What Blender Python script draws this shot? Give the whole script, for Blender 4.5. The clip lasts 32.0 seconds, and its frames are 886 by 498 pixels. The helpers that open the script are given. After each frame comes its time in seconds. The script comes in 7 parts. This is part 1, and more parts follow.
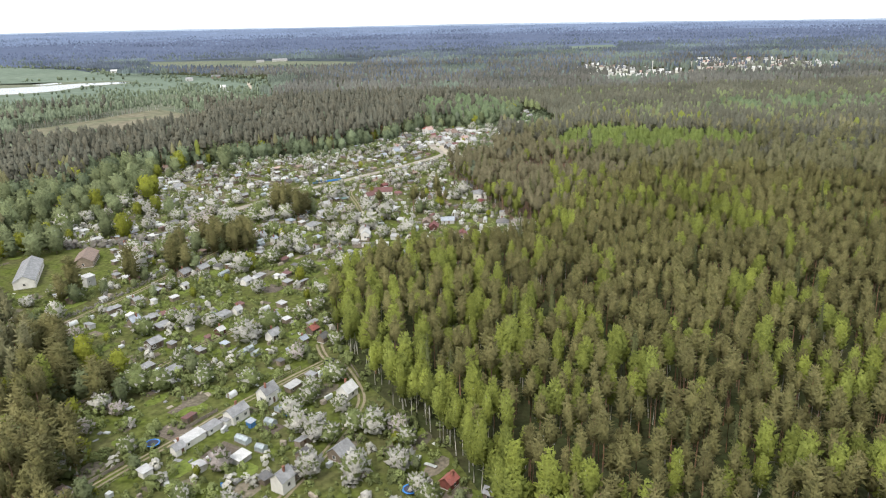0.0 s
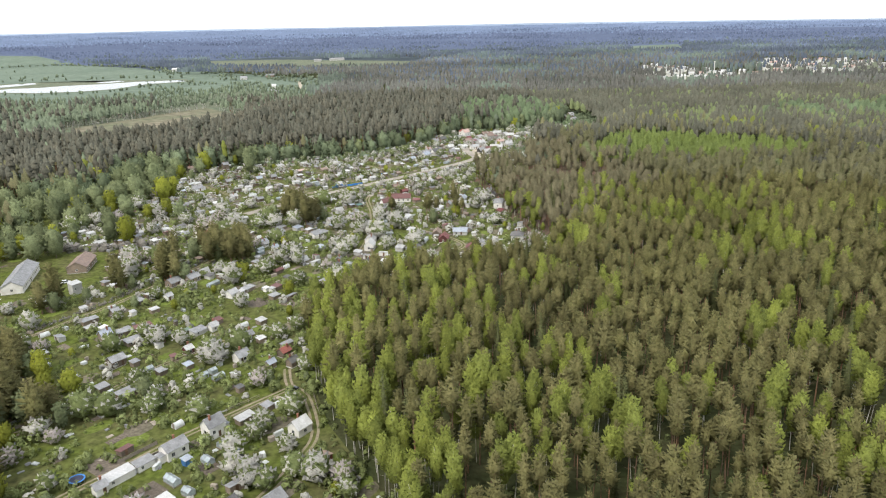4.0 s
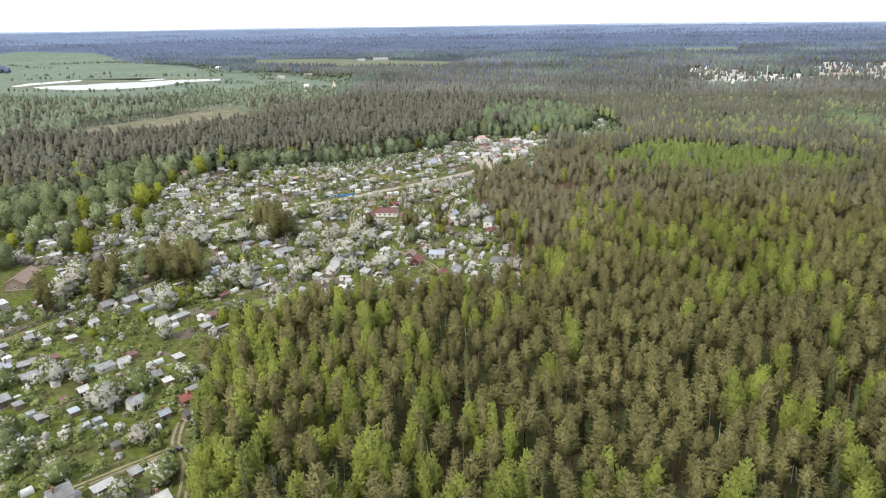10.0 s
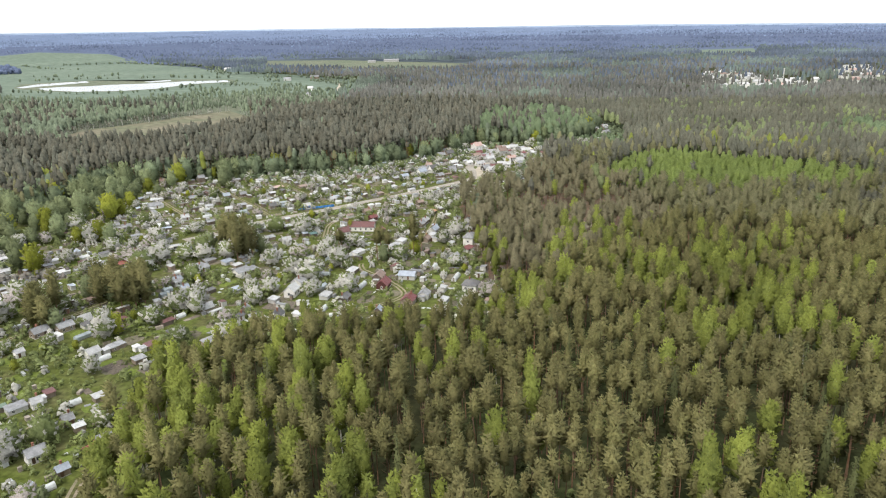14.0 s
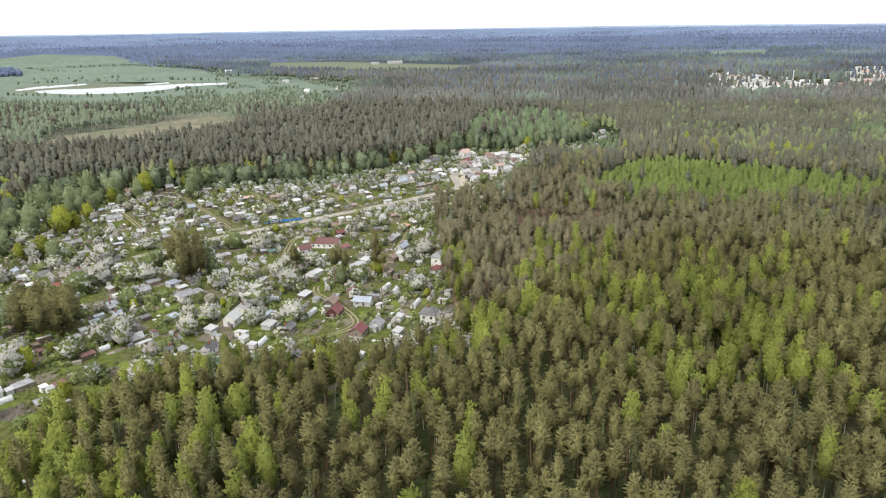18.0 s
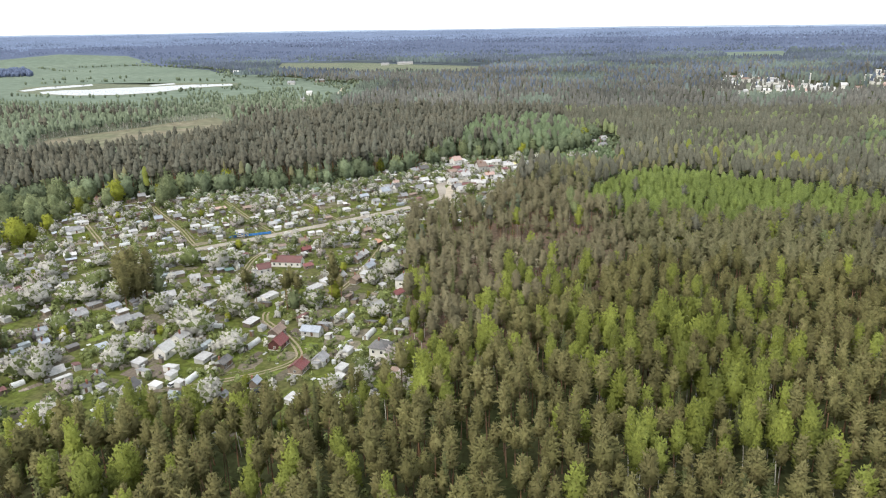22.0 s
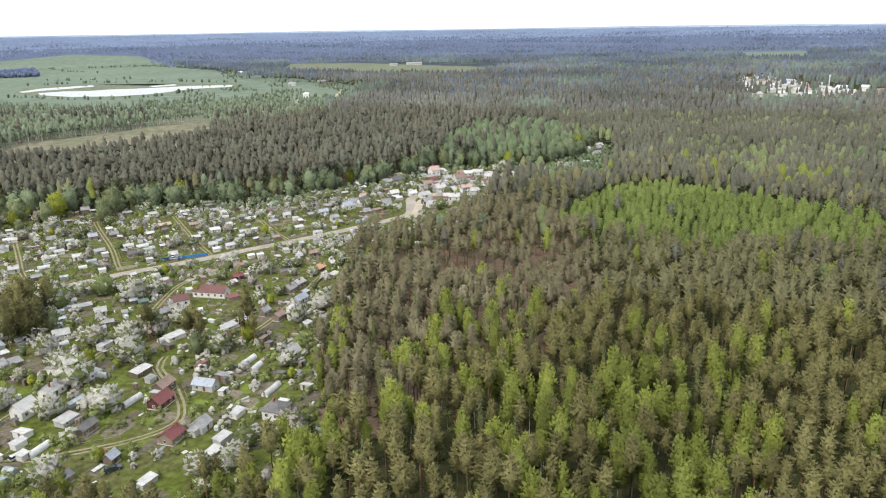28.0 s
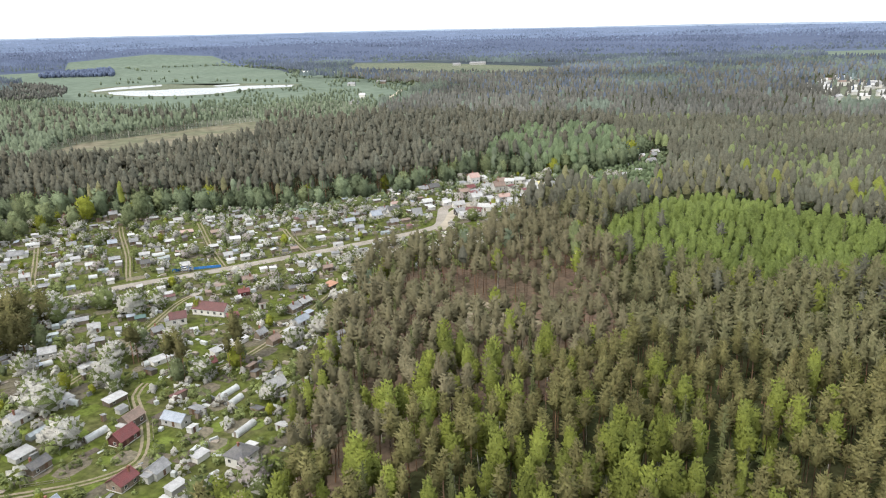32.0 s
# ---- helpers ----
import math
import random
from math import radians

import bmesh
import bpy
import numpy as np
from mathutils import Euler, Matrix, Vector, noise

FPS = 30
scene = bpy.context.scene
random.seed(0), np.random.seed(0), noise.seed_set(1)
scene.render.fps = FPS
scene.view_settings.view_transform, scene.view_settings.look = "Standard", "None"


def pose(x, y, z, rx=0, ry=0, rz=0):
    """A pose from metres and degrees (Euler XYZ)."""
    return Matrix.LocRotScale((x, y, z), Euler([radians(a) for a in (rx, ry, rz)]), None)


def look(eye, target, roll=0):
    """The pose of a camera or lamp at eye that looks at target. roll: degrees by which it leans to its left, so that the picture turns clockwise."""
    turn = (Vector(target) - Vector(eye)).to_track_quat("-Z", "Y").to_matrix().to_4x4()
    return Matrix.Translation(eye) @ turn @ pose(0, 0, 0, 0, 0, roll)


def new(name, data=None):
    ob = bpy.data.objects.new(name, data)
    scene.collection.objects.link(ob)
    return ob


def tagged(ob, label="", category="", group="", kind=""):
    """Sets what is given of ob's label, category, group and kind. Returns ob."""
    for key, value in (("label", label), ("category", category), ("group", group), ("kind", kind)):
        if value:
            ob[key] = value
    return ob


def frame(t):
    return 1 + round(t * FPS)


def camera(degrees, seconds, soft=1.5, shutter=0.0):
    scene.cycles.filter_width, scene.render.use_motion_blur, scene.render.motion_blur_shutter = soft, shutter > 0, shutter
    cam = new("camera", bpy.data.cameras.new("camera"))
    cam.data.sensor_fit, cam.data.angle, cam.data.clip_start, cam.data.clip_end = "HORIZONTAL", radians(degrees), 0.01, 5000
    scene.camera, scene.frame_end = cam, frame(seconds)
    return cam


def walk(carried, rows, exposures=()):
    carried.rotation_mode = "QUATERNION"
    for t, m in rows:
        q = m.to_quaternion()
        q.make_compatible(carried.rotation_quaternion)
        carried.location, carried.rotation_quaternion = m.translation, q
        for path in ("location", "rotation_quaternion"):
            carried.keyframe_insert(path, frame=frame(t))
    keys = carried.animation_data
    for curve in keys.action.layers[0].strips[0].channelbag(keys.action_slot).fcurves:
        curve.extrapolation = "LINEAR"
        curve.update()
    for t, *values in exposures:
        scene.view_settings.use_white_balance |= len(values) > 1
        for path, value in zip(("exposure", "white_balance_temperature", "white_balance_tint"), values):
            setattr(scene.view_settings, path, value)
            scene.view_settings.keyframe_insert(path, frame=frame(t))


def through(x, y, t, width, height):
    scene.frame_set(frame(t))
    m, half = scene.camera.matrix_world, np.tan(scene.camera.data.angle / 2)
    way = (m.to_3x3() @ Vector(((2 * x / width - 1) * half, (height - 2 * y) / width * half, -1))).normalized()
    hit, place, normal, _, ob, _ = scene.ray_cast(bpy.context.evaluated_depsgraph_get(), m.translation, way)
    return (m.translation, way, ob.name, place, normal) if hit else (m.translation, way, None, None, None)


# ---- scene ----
cam = camera(62.62, 32.0, soft=1.15)
# seconds, place, heading to the left of +y, tilt, lean (degrees)
ROWS = [
    (0, -1.60, -0.41, 111.87, -0.111, -17.697, -1.765),
    (1, 5.48, 6.04, 111.48, 1.098, -17.678, -1.801),
    (2, 12.43, 12.36, 111.09, 2.544, -17.649, -1.834),
    (3, 18.86, 18.92, 110.71, 3.904, -17.621, -1.849),
    (4, 25.03, 25.82, 110.36, 4.934, -17.592, -1.848),
    (5, 31.18, 32.80, 110.10, 5.831, -17.565, -1.845),
    (6, 37.33, 39.68, 109.96, 6.717, -17.535, -1.830),
    (7, 43.18, 46.53, 109.83, 7.618, -17.500, -1.800),
    (8, 48.80, 53.79, 109.66, 8.355, -17.487, -1.757),
    (9, 54.18, 61.37, 109.45, 8.831, -17.489, -1.667),
    (10, 59.01, 69.09, 109.27, 9.262, -17.483, -1.553),
    (11, 63.23, 76.83, 109.16, 9.655, -17.467, -1.480),
    (12, 67.20, 84.51, 109.15, 10.065, -17.433, -1.463),
    (13, 71.04, 92.53, 109.20, 10.419, -17.403, -1.476),
    (14, 74.72, 100.66, 109.17, 10.643, -17.378, -1.523),
    (15, 78.30, 109.36, 108.92, 10.831, -17.346, -1.576),
    (16, 81.78, 118.24, 108.55, 11.023, -17.312, -1.617),
    (17, 85.54, 126.82, 108.29, 11.244, -17.281, -1.626),
    (18, 89.78, 135.07, 108.25, 11.555, -17.258, -1.621),
    (19, 93.97, 143.16, 108.33, 11.924, -17.238, -1.603),
    (20, 97.80, 151.16, 108.46, 12.237, -17.228, -1.570),
    (21, 101.67, 159.23, 108.61, 12.554, -17.225, -1.558),
    (22, 106.12, 167.24, 108.73, 12.966, -17.211, -1.576),
    (23, 110.54, 175.20, 108.74, 13.213, -17.202, -1.608),
    (24, 114.49, 183.39, 108.60, 13.251, -17.206, -1.646),
    (25, 118.26, 192.06, 108.37, 13.329, -17.219, -1.658),
    (26, 121.55, 200.88, 108.04, 13.384, -17.220, -1.650),
    (27, 124.53, 209.53, 107.66, 13.687, -17.203, -1.648),
    (28, 127.57, 217.89, 107.33, 14.603, -17.177, -1.663),
    (29, 130.76, 225.95, 107.15, 16.743, -17.149, -1.707),
    (30, 133.92, 233.88, 107.09, 18.752, -17.124, -1.778),
    (31, 137.10, 241.92, 107.12, 20.005, -17.101, -1.879),
    (32, 140.18, 250.14, 107.20, 20.106, -17.092, -1.968),
]
walk(cam, [(t, pose(x, y, z, 90 + tilt, 0, yaw) @ pose(0, 0, 0, 0, 0, lean)) for t, x, y, z, yaw, tilt, lean in ROWS])

# ---------------------------------------------------------------- light
EXPOSURE = 0.86
scene.view_settings.exposure = EXPOSURE
SUN_UP, SUN_ROUND = radians(52), radians(205)
world = bpy.data.worlds.new("overcast")
scene.world = world
world.use_nodes = True
wn, wl = world.node_tree.nodes, world.node_tree.links
sky = wn.new("ShaderNodeTexSky")
sky.sky_type = "NISHITA"
sky.sun_disc = False
sky.sun_elevation, sky.sun_rotation = SUN_UP, SUN_ROUND
sky.air_density, sky.dust_density = 1.0, 4.0
dim = wn.new("ShaderNodeVectorMath")
dim.operation = "SCALE"
dim.inputs["Scale"].default_value = 0.12
veil = wn.new("ShaderNodeMix")
veil.data_type = "RGBA"
veil.inputs["Factor"].default_value = 0.72
veil.inputs[7].default_value = (0.93, 0.97, 1.0, 1)
wl.new(sky.outputs[0], dim.inputs[0])
wl.new(dim.outputs[0], veil.inputs[6])
wl.new(veil.outputs[2], wn["Background"].inputs["Color"])
wn["Background"].inputs["Strength"].default_value = 1.0

sun = new("sun", bpy.data.lights.new("sun", "SUN"))
sun.data.energy, sun.data.angle, sun.data.color = 1.5, radians(14), (1.0, 0.95, 0.87)
away = Vector((math.sin(SUN_ROUND) * math.cos(SUN_UP), math.cos(SUN_ROUND) * math.cos(SUN_UP), math.sin(SUN_UP)))
sun.matrix_world = look(away * 600, (0, 0, 0))


# ---------------------------------------------------------------- materials
def material(name, colour, rough=0.8, other=None, grain=0.5, coarse=0.05, fine=0.25, metal=0.0, bump=0.0,
             each=0.0, island=0.0, through=0.0, gloss=0.3, lace=0.0, gaps=0.45, tone=False):
    """A surface with two scales of variation: broad patches towards `other` (size 1/coarse m) and a finer grain."""
    m = bpy.data.materials.new(name)
    m.use_nodes = True
    n, l = m.node_tree.nodes, m.node_tree.links
    b = n["Principled BSDF"]
    other = other or tuple(c * 0.6 for c in colour)
    place = n.new("ShaderNodeNewGeometry")
    broad = n.new("ShaderNodeTexNoise")
    broad.inputs["Scale"].default_value, broad.inputs["Detail"].default_value = coarse, 4
    l.new(place.outputs["Position"], broad.inputs["Vector"])
    ramp = n.new("ShaderNodeMapRange")
    ramp.inputs["From Min"].default_value, ramp.inputs["From Max"].default_value = 0.36, 0.64
    l.new(broad.outputs["Fac"], ramp.inputs["Value"])
    mix = n.new("ShaderNodeMix")
    mix.data_type = "RGBA"
    mix.inputs[6].default_value, mix.inputs[7].default_value = (*colour, 1), (*other, 1)
    l.new(ramp.outputs["Result"], mix.inputs["Factor"])
    small = n.new("ShaderNodeTexNoise")
    small.inputs["Scale"].default_value, small.inputs["Detail"].default_value = grain, 5
    l.new(place.outputs["Position"], small.inputs["Vector"])
    value = n.new("ShaderNodeMapRange")
    value.inputs["From Min"].default_value, value.inputs["From Max"].default_value = 0.3, 0.7
    value.inputs["To Min"].default_value, value.inputs["To Max"].default_value = 1 - fine, 1 + fine
    l.new(small.outputs["Fac"], value.inputs["Value"])
    last = value.outputs["Result"]
    for amount, kind in ((each, "ob"), (island, "isle")):
        if amount:
            source = n.new("ShaderNodeObjectInfo") if kind == "ob" else place
            spread = n.new("ShaderNodeMapRange")
            spread.inputs["To Min"].default_value, spread.inputs["To Max"].default_value = 1 - amount, 1 + amount
            l.new(source.outputs["Random" if kind == "ob" else "Random Per Island"], spread.inputs["Value"])
            times = n.new("ShaderNodeMath")
            times.operation = "MULTIPLY"
            l.new(last, times.inputs[0])
            l.new(spread.outputs["Result"], times.inputs[1])
            last = times.outputs[0]
    if lace or tone:
        # each tree of a wood has a tone of its own
        own = n.new("ShaderNodeAttribute")
        own.attribute_name = "tone"
        more = n.new("ShaderNodeMath")
        more.operation = "MULTIPLY_ADD"
        l.new(own.outputs["Fac"], more.inputs[0])
        l.new(last, more.inputs[1])
        l.new(last, more.inputs[2])
        last = more.outputs[0]
    tint = n.new("ShaderNodeVectorMath")
    tint.operation = "SCALE"
    l.new(mix.outputs[2], tint.inputs[0])
    l.new(last, tint.inputs["Scale"])
    l.new(tint.outputs[0], b.inputs["Base Color"])
    b.inputs["Roughness"].default_value, b.inputs["Metallic"].default_value = rough, metal
    b.inputs["Specular IOR Level"].default_value = gloss
    if bump:
        relief = n.new("ShaderNodeBump")
        relief.inputs["Strength"].default_value, relief.inputs["Distance"].default_value = 0.6, bump
        l.new(small.outputs["Fac"], relief.inputs["Height"])
        l.new(relief.outputs["Normal"], b.inputs["Normal"])
    if through:
        leaf = n.new("ShaderNodeBsdfTranslucent")
        both = n.new("ShaderNodeMixShader")
        both.inputs[0].default_value = through
        l.new(tint.outputs[0], leaf.inputs["Color"])
        l.new(b.outputs[0], both.inputs[1])
        l.new(leaf.outputs[0], both.inputs[2])
        l.new(both.outputs[0], n["Material Output"].inputs["Surface"])
    if lace:
        # foliage: small gaps between the leaves
        holes = n.new("ShaderNodeTexNoise")
        holes.inputs["Scale"].default_value, holes.inputs["Detail"].default_value = lace, 1.5
        l.new(place.outputs["Position"], holes.inputs["Vector"])
        cut = n.new("ShaderNodeMath")
        cut.operation = "GREATER_THAN"
        cut.inputs[1].default_value = gaps
        l.new(holes.outputs["Fac"], cut.inputs[0])
        gap, leafy = n.new("ShaderNodeBsdfTransparent"), n.new("ShaderNodeMixShader")
        l.new(cut.outputs[0], leafy.inputs[0])
        l.new(gap.outputs[0], leafy.inputs[1])
        l.new((both if through else b).outputs[0], leafy.inputs[2])
        l.new(leafy.outputs[0], n["Material Output"].inputs["Surface"])
    return m


NEEDLES = material("pine_needles", (0.136, 0.131, 0.053), 0.85, (0.150, 0.139, 0.061), 1.6, 0.14, 0.25, island=0.14, through=0.12, gloss=0.08, bump=0.12, lace=2.6, gaps=0.40)
# gapless, paler and bluer copy of the pine needles: haze put into the colour
NEEDLEMASS = material("dense_hazed_pine_needles", (0.138, 0.137, 0.071), 0.85, (0.150, 0.143, 0.077), 1.6, 0.14, 0.25, island=0.10, through=0.12, gloss=0.08, bump=0.12, tone=True)
BIRCHMASS = material("dense_birch_leaves", (0.198, 0.226, 0.048), 0.75, (0.164, 0.190, 0.048), 1.6, 0.10, 0.25, island=0.10, through=0.25, gloss=0.08, bump=0.12, tone=True)
SPRUCE = material("spruce_needles", (0.085, 0.096, 0.040), 0.85, (0.098, 0.104, 0.046), 1.0, 0.12, 0.22, island=0.14, through=0.1, gloss=0.08, bump=0.1, lace=2.6, gaps=0.4)
BIRCH = material("birch_leaves", (0.198, 0.226, 0.048), 0.75, (0.164, 0.190, 0.048), 1.6, 0.10, 0.25, island=0.14, through=0.25, gloss=0.08, bump=0.12, lace=2.8, gaps=0.40)
YOUNG = material("young_birch_leaves", (0.168, 0.214, 0.060), 0.75, (0.150, 0.192, 0.060), 1.0, 0.09, 0.2, through=0.28, gloss=0.08, bump=0.1, tone=True)
LEAVES = material("garden_leaves", (0.150, 0.178, 0.066), 0.75, (0.130, 0.152, 0.062), 1.0, 0.1, 0.25, island=0.28, each=0.25, through=0.22, gloss=0.08, bump=0.1, lace=2.4)
FRUITLEAF = material("fruit_tree_leaves", (0.168, 0.200, 0.080), 0.75, (0.142, 0.172, 0.070), 1.0, 0.1, 0.25, island=0.2, each=0.2, through=0.3, gloss=0.08, lace=3.0, gaps=0.38)
BLOSSOM = material("white_blossom", (0.51, 0.495, 0.455), 0.8, (0.395, 0.39, 0.35), 1.4, 0.2, 0.2, island=0.14, each=0.14, through=0.3, gloss=0.08, lace=3.2, gaps=0.38)
PINK = material("pink_blossom", (0.46, 0.41, 0.395), 0.8, (0.38, 0.345, 0.325), 1.4, 0.2, 0.2, island=0.14, each=0.12, through=0.3, gloss=0.08, lace=3.2, gaps=0.38)
# distant and outer woods: greyed, blued needle colours stand in for haze
FARNEEDLES = material("hazed_conifers", (0.092, 0.095, 0.086), 0.9, (0.100, 0.098, 0.085), 0.3, 0.02, 0.25, gloss=0.08, tone=True)
MIDNEEDLES = material("outer_hazed_pine_needles", (0.090, 0.093, 0.070), 0.9, (0.098, 0.096, 0.070), 0.8, 0.05, 0.25, gloss=0.08, bump=0.1, tone=True)
DRYNEEDLES = material("brownish_pine_needles", (0.142, 0.128, 0.078), 0.9, (0.132, 0.123, 0.072), 0.9, 0.05, 0.18, gloss=0.08, bump=0.1, tone=True)
# brownish pines, with some blue added to the colour as haze
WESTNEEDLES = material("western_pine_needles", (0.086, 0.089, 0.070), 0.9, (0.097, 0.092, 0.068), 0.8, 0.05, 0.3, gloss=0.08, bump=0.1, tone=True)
# part of the blue in this grey-green stands in for haze
EDGELEAVES = material("edge_broadleaf", (0.152, 0.186, 0.106), 0.8, (0.130, 0.162, 0.098), 1.0, 0.05, 0.25, island=0.14, through=0.15, gloss=0.08, bump=0.1, lace=2.4, gaps=0.36)
ASPENLEAF = material("aspen_leaves", (0.128, 0.168, 0.090), 0.8, (0.112, 0.150, 0.084), 1.0, 0.05, 0.2, island=0.14, through=0.2, gloss=0.08, bump=0.1, tone=True)
LIMELEAF = material("lime_leaves", (0.215, 0.232, 0.034), 0.8, (0.180, 0.200, 0.034), 1.0, 0.08, 0.25, island=0.2, through=0.25, gloss=0.08, bump=0.1, lace=2.0, gaps=0.4)
GARDENGREEN = material("lush_leaves", (0.186, 0.214, 0.108), 0.8, (0.152, 0.182, 0.094), 1.0, 0.05, 0.25, island=0.2, through=0.2, gloss=0.08, bump=0.1, lace=1.8, gaps=0.38)
# leaves of the scrub and far woods, blued and greyed as haze
FARLEAVES = material("hazed_broadleaf", (0.134, 0.163, 0.106), 0.9, (0.120, 0.146, 0.100), 0.3, 0.008, 0.25, island=0.14, gloss=0.08, tone=True)
BARK = material("pine_bark", (0.24, 0.13, 0.075), 0.9, (0.15, 0.105, 0.075), 3.0, 0.3, 0.3, each=0.15)
WHITEBARK = material("birch_bark", (0.55, 0.53, 0.48), 0.8, (0.30, 0.28, 0.25), 2.5, 0.6, 0.3)
GREYBARK = material("grey_bark", (0.16, 0.13, 0.10), 0.9, None, 3.0, 0.5, 0.3)
FLOOR = material("forest_floor", (0.050, 0.050, 0.025), 1.0, (0.042, 0.052, 0.021), 0.6, 0.05, 0.35, bump=0.1, gloss=0.04)
GRASS = material("garden_grass", (0.080, 0.100, 0.022), 1.0, (0.090, 0.091, 0.038), 0.5, 0.07, 0.42, bump=0.08, gloss=0.04)
# far fields: pale blue mixed into the green stands in for haze
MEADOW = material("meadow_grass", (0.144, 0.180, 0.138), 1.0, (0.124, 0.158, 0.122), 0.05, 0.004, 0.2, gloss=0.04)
SOIL = material("dug_soil", (0.118, 0.100, 0.082), 1.0, (0.145, 0.122, 0.098), 1.5, 0.3, 0.3, each=0.25, bump=0.05, gloss=0.04)
GRAVEL = material("gravel_road", (0.31, 0.285, 0.25), 1.0, (0.24, 0.215, 0.185), 1.2, 0.12, 0.2, bump=0.03, gloss=0.04)
DIRT = material("dirt_track", (0.25, 0.21, 0.155), 1.0, (0.19, 0.175, 0.11), 0.8, 0.15, 0.25, bump=0.04, gloss=0.04)
SAND = material("pale_sand", (0.40, 0.355, 0.285), 1.0, (0.31, 0.275, 0.22), 0.2, 0.02, 0.2, gloss=0.04)
WATER = material("still_water", (0.10, 0.12, 0.12), 0.08, None, 0.1, 0.01, 0.1, gloss=0.5)
# outer ground, its blue tint standing in for haze
FARLAND = material("hazed_farmland", (0.078, 0.096, 0.104), 1.0, (0.066, 0.082, 0.100), 0.01, 0.0012, 0.3, gloss=0.04)
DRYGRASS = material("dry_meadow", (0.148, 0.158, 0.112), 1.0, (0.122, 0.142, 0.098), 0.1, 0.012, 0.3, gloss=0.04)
# haze is put into these colours, step by step towards the horizon
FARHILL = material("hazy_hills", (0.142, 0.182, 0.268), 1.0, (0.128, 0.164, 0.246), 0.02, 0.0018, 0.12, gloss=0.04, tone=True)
BLUEHILL = material("haze_blue_hills", (0.096, 0.120, 0.184), 1.0, (0.088, 0.110, 0.170), 0.05, 0.0025, 0.12, gloss=0.04, tone=True)
REMOTE = material("hazed_remote_conifers", (0.086, 0.104, 0.132), 1.0, (0.078, 0.095, 0.125), 0.05, 0.004, 0.2, gloss=0.04, tone=True)
DISTANTLEAF = material("hazed_leafy_wood", (0.110, 0.134, 0.106), 0.9, (0.100, 0.122, 0.101), 0.3, 0.02, 0.2, gloss=0.08, tone=True)
REMOTELEAF = material("hazed_remote_broadleaf", (0.096, 0.122, 0.122), 1.0, (0.088, 0.113, 0.114), 0.05, 0.004, 0.2, gloss=0.04, tone=True)
# outer birches, the added blue in their colour standing in for haze
OUTERLEAF = material("outer_hazed_birch_leaves", (0.150, 0.178, 0.082), 0.8, (0.134, 0.160, 0.078), 0.8, 0.05, 0.2, through=0.15, gloss=0.08, tone=True)


# ---------------------------------------------------------------- mesh helpers
def mesh_of(name, verts, faces, mats, slots=None, smooth=False, tones=None, normals=None):
    """A mesh from arrays: verts (n, 3), faces (m, 3 or 4) and the material slot of each face."""
    me = bpy.data.meshes.new(name)
    verts, faces = np.asarray(verts, np.float32), np.asarray(faces, np.int32)
    sides = faces.shape[1]
    me.vertices.add(len(verts))
    me.vertices.foreach_set("co", verts.ravel())
    me.loops.add(faces.size)
    me.loops.foreach_set("vertex_index", faces.ravel())
    me.polygons.add(len(faces))
    me.polygons.foreach_set("loop_start", np.arange(0, faces.size, sides, dtype=np.int32))
    me.polygons.foreach_set("loop_total", np.full(len(faces), sides, np.int32))
    for m in mats:
        me.materials.append(m)
    if slots is not None:
        me.polygons.foreach_set("material_index", np.asarray(slots, np.int32))
    me.polygons.foreach_set("use_smooth", np.full(len(faces), bool(smooth)))
    if tones is not None:
        me.attributes.new("tone", "FLOAT", "POINT").data.foreach_set("value", np.asarray(tones, np.float32))
    me.update(calc_edges=True)
    if normals is not None:
        me.normals_split_custom_set_from_vertices(np.asarray(normals, np.float32))
    return me


def part(name, bm, mat, parent, label=""):
    """Links a bmesh (or a ready mesh) as one mesh object under a thing or a part."""
    if isinstance(bm, bmesh.types.BMesh):
        me = bpy.data.meshes.new(name)
        bm.to_mesh(me)
        bm.free()
        me.materials.append(mat)
    else:
        me = bm
    ob = new(name, me)
    ob.parent = parent
    if label:
        ob["label"] = label
    return ob


def inside(poly, x, y):
    """Which of the points lie in the polygon."""
    x, y = np.asarray(x, float), np.asarray(y, float)
    odd = np.zeros(x.shape, bool)
    for (ax, ay), (bx, by) in zip(poly, poly[1:] + poly[:1]):
        cross = (ay > y) != (by > y)
        odd ^= cross & (x < (bx - ax) * (y - ay) / (by - ay + 1e-12) + ax)
    return odd


def lump(x, y, size, seed=0.0):
    """Smooth noise of about that size in metres, from -1 to 1."""
    rng = np.random.default_rng(int(seed * 100) + 7)
    total = np.zeros(np.shape(x))
    for k in range(6):
        a, p, s = rng.uniform(0, 2 * np.pi), rng.uniform(0, 6.28), rng.uniform(0.7, 1.5)
        total = total + np.sin((np.cos(a) * x + np.sin(a) * y) * 2 * np.pi / (size * s) + p)
    return total / 3


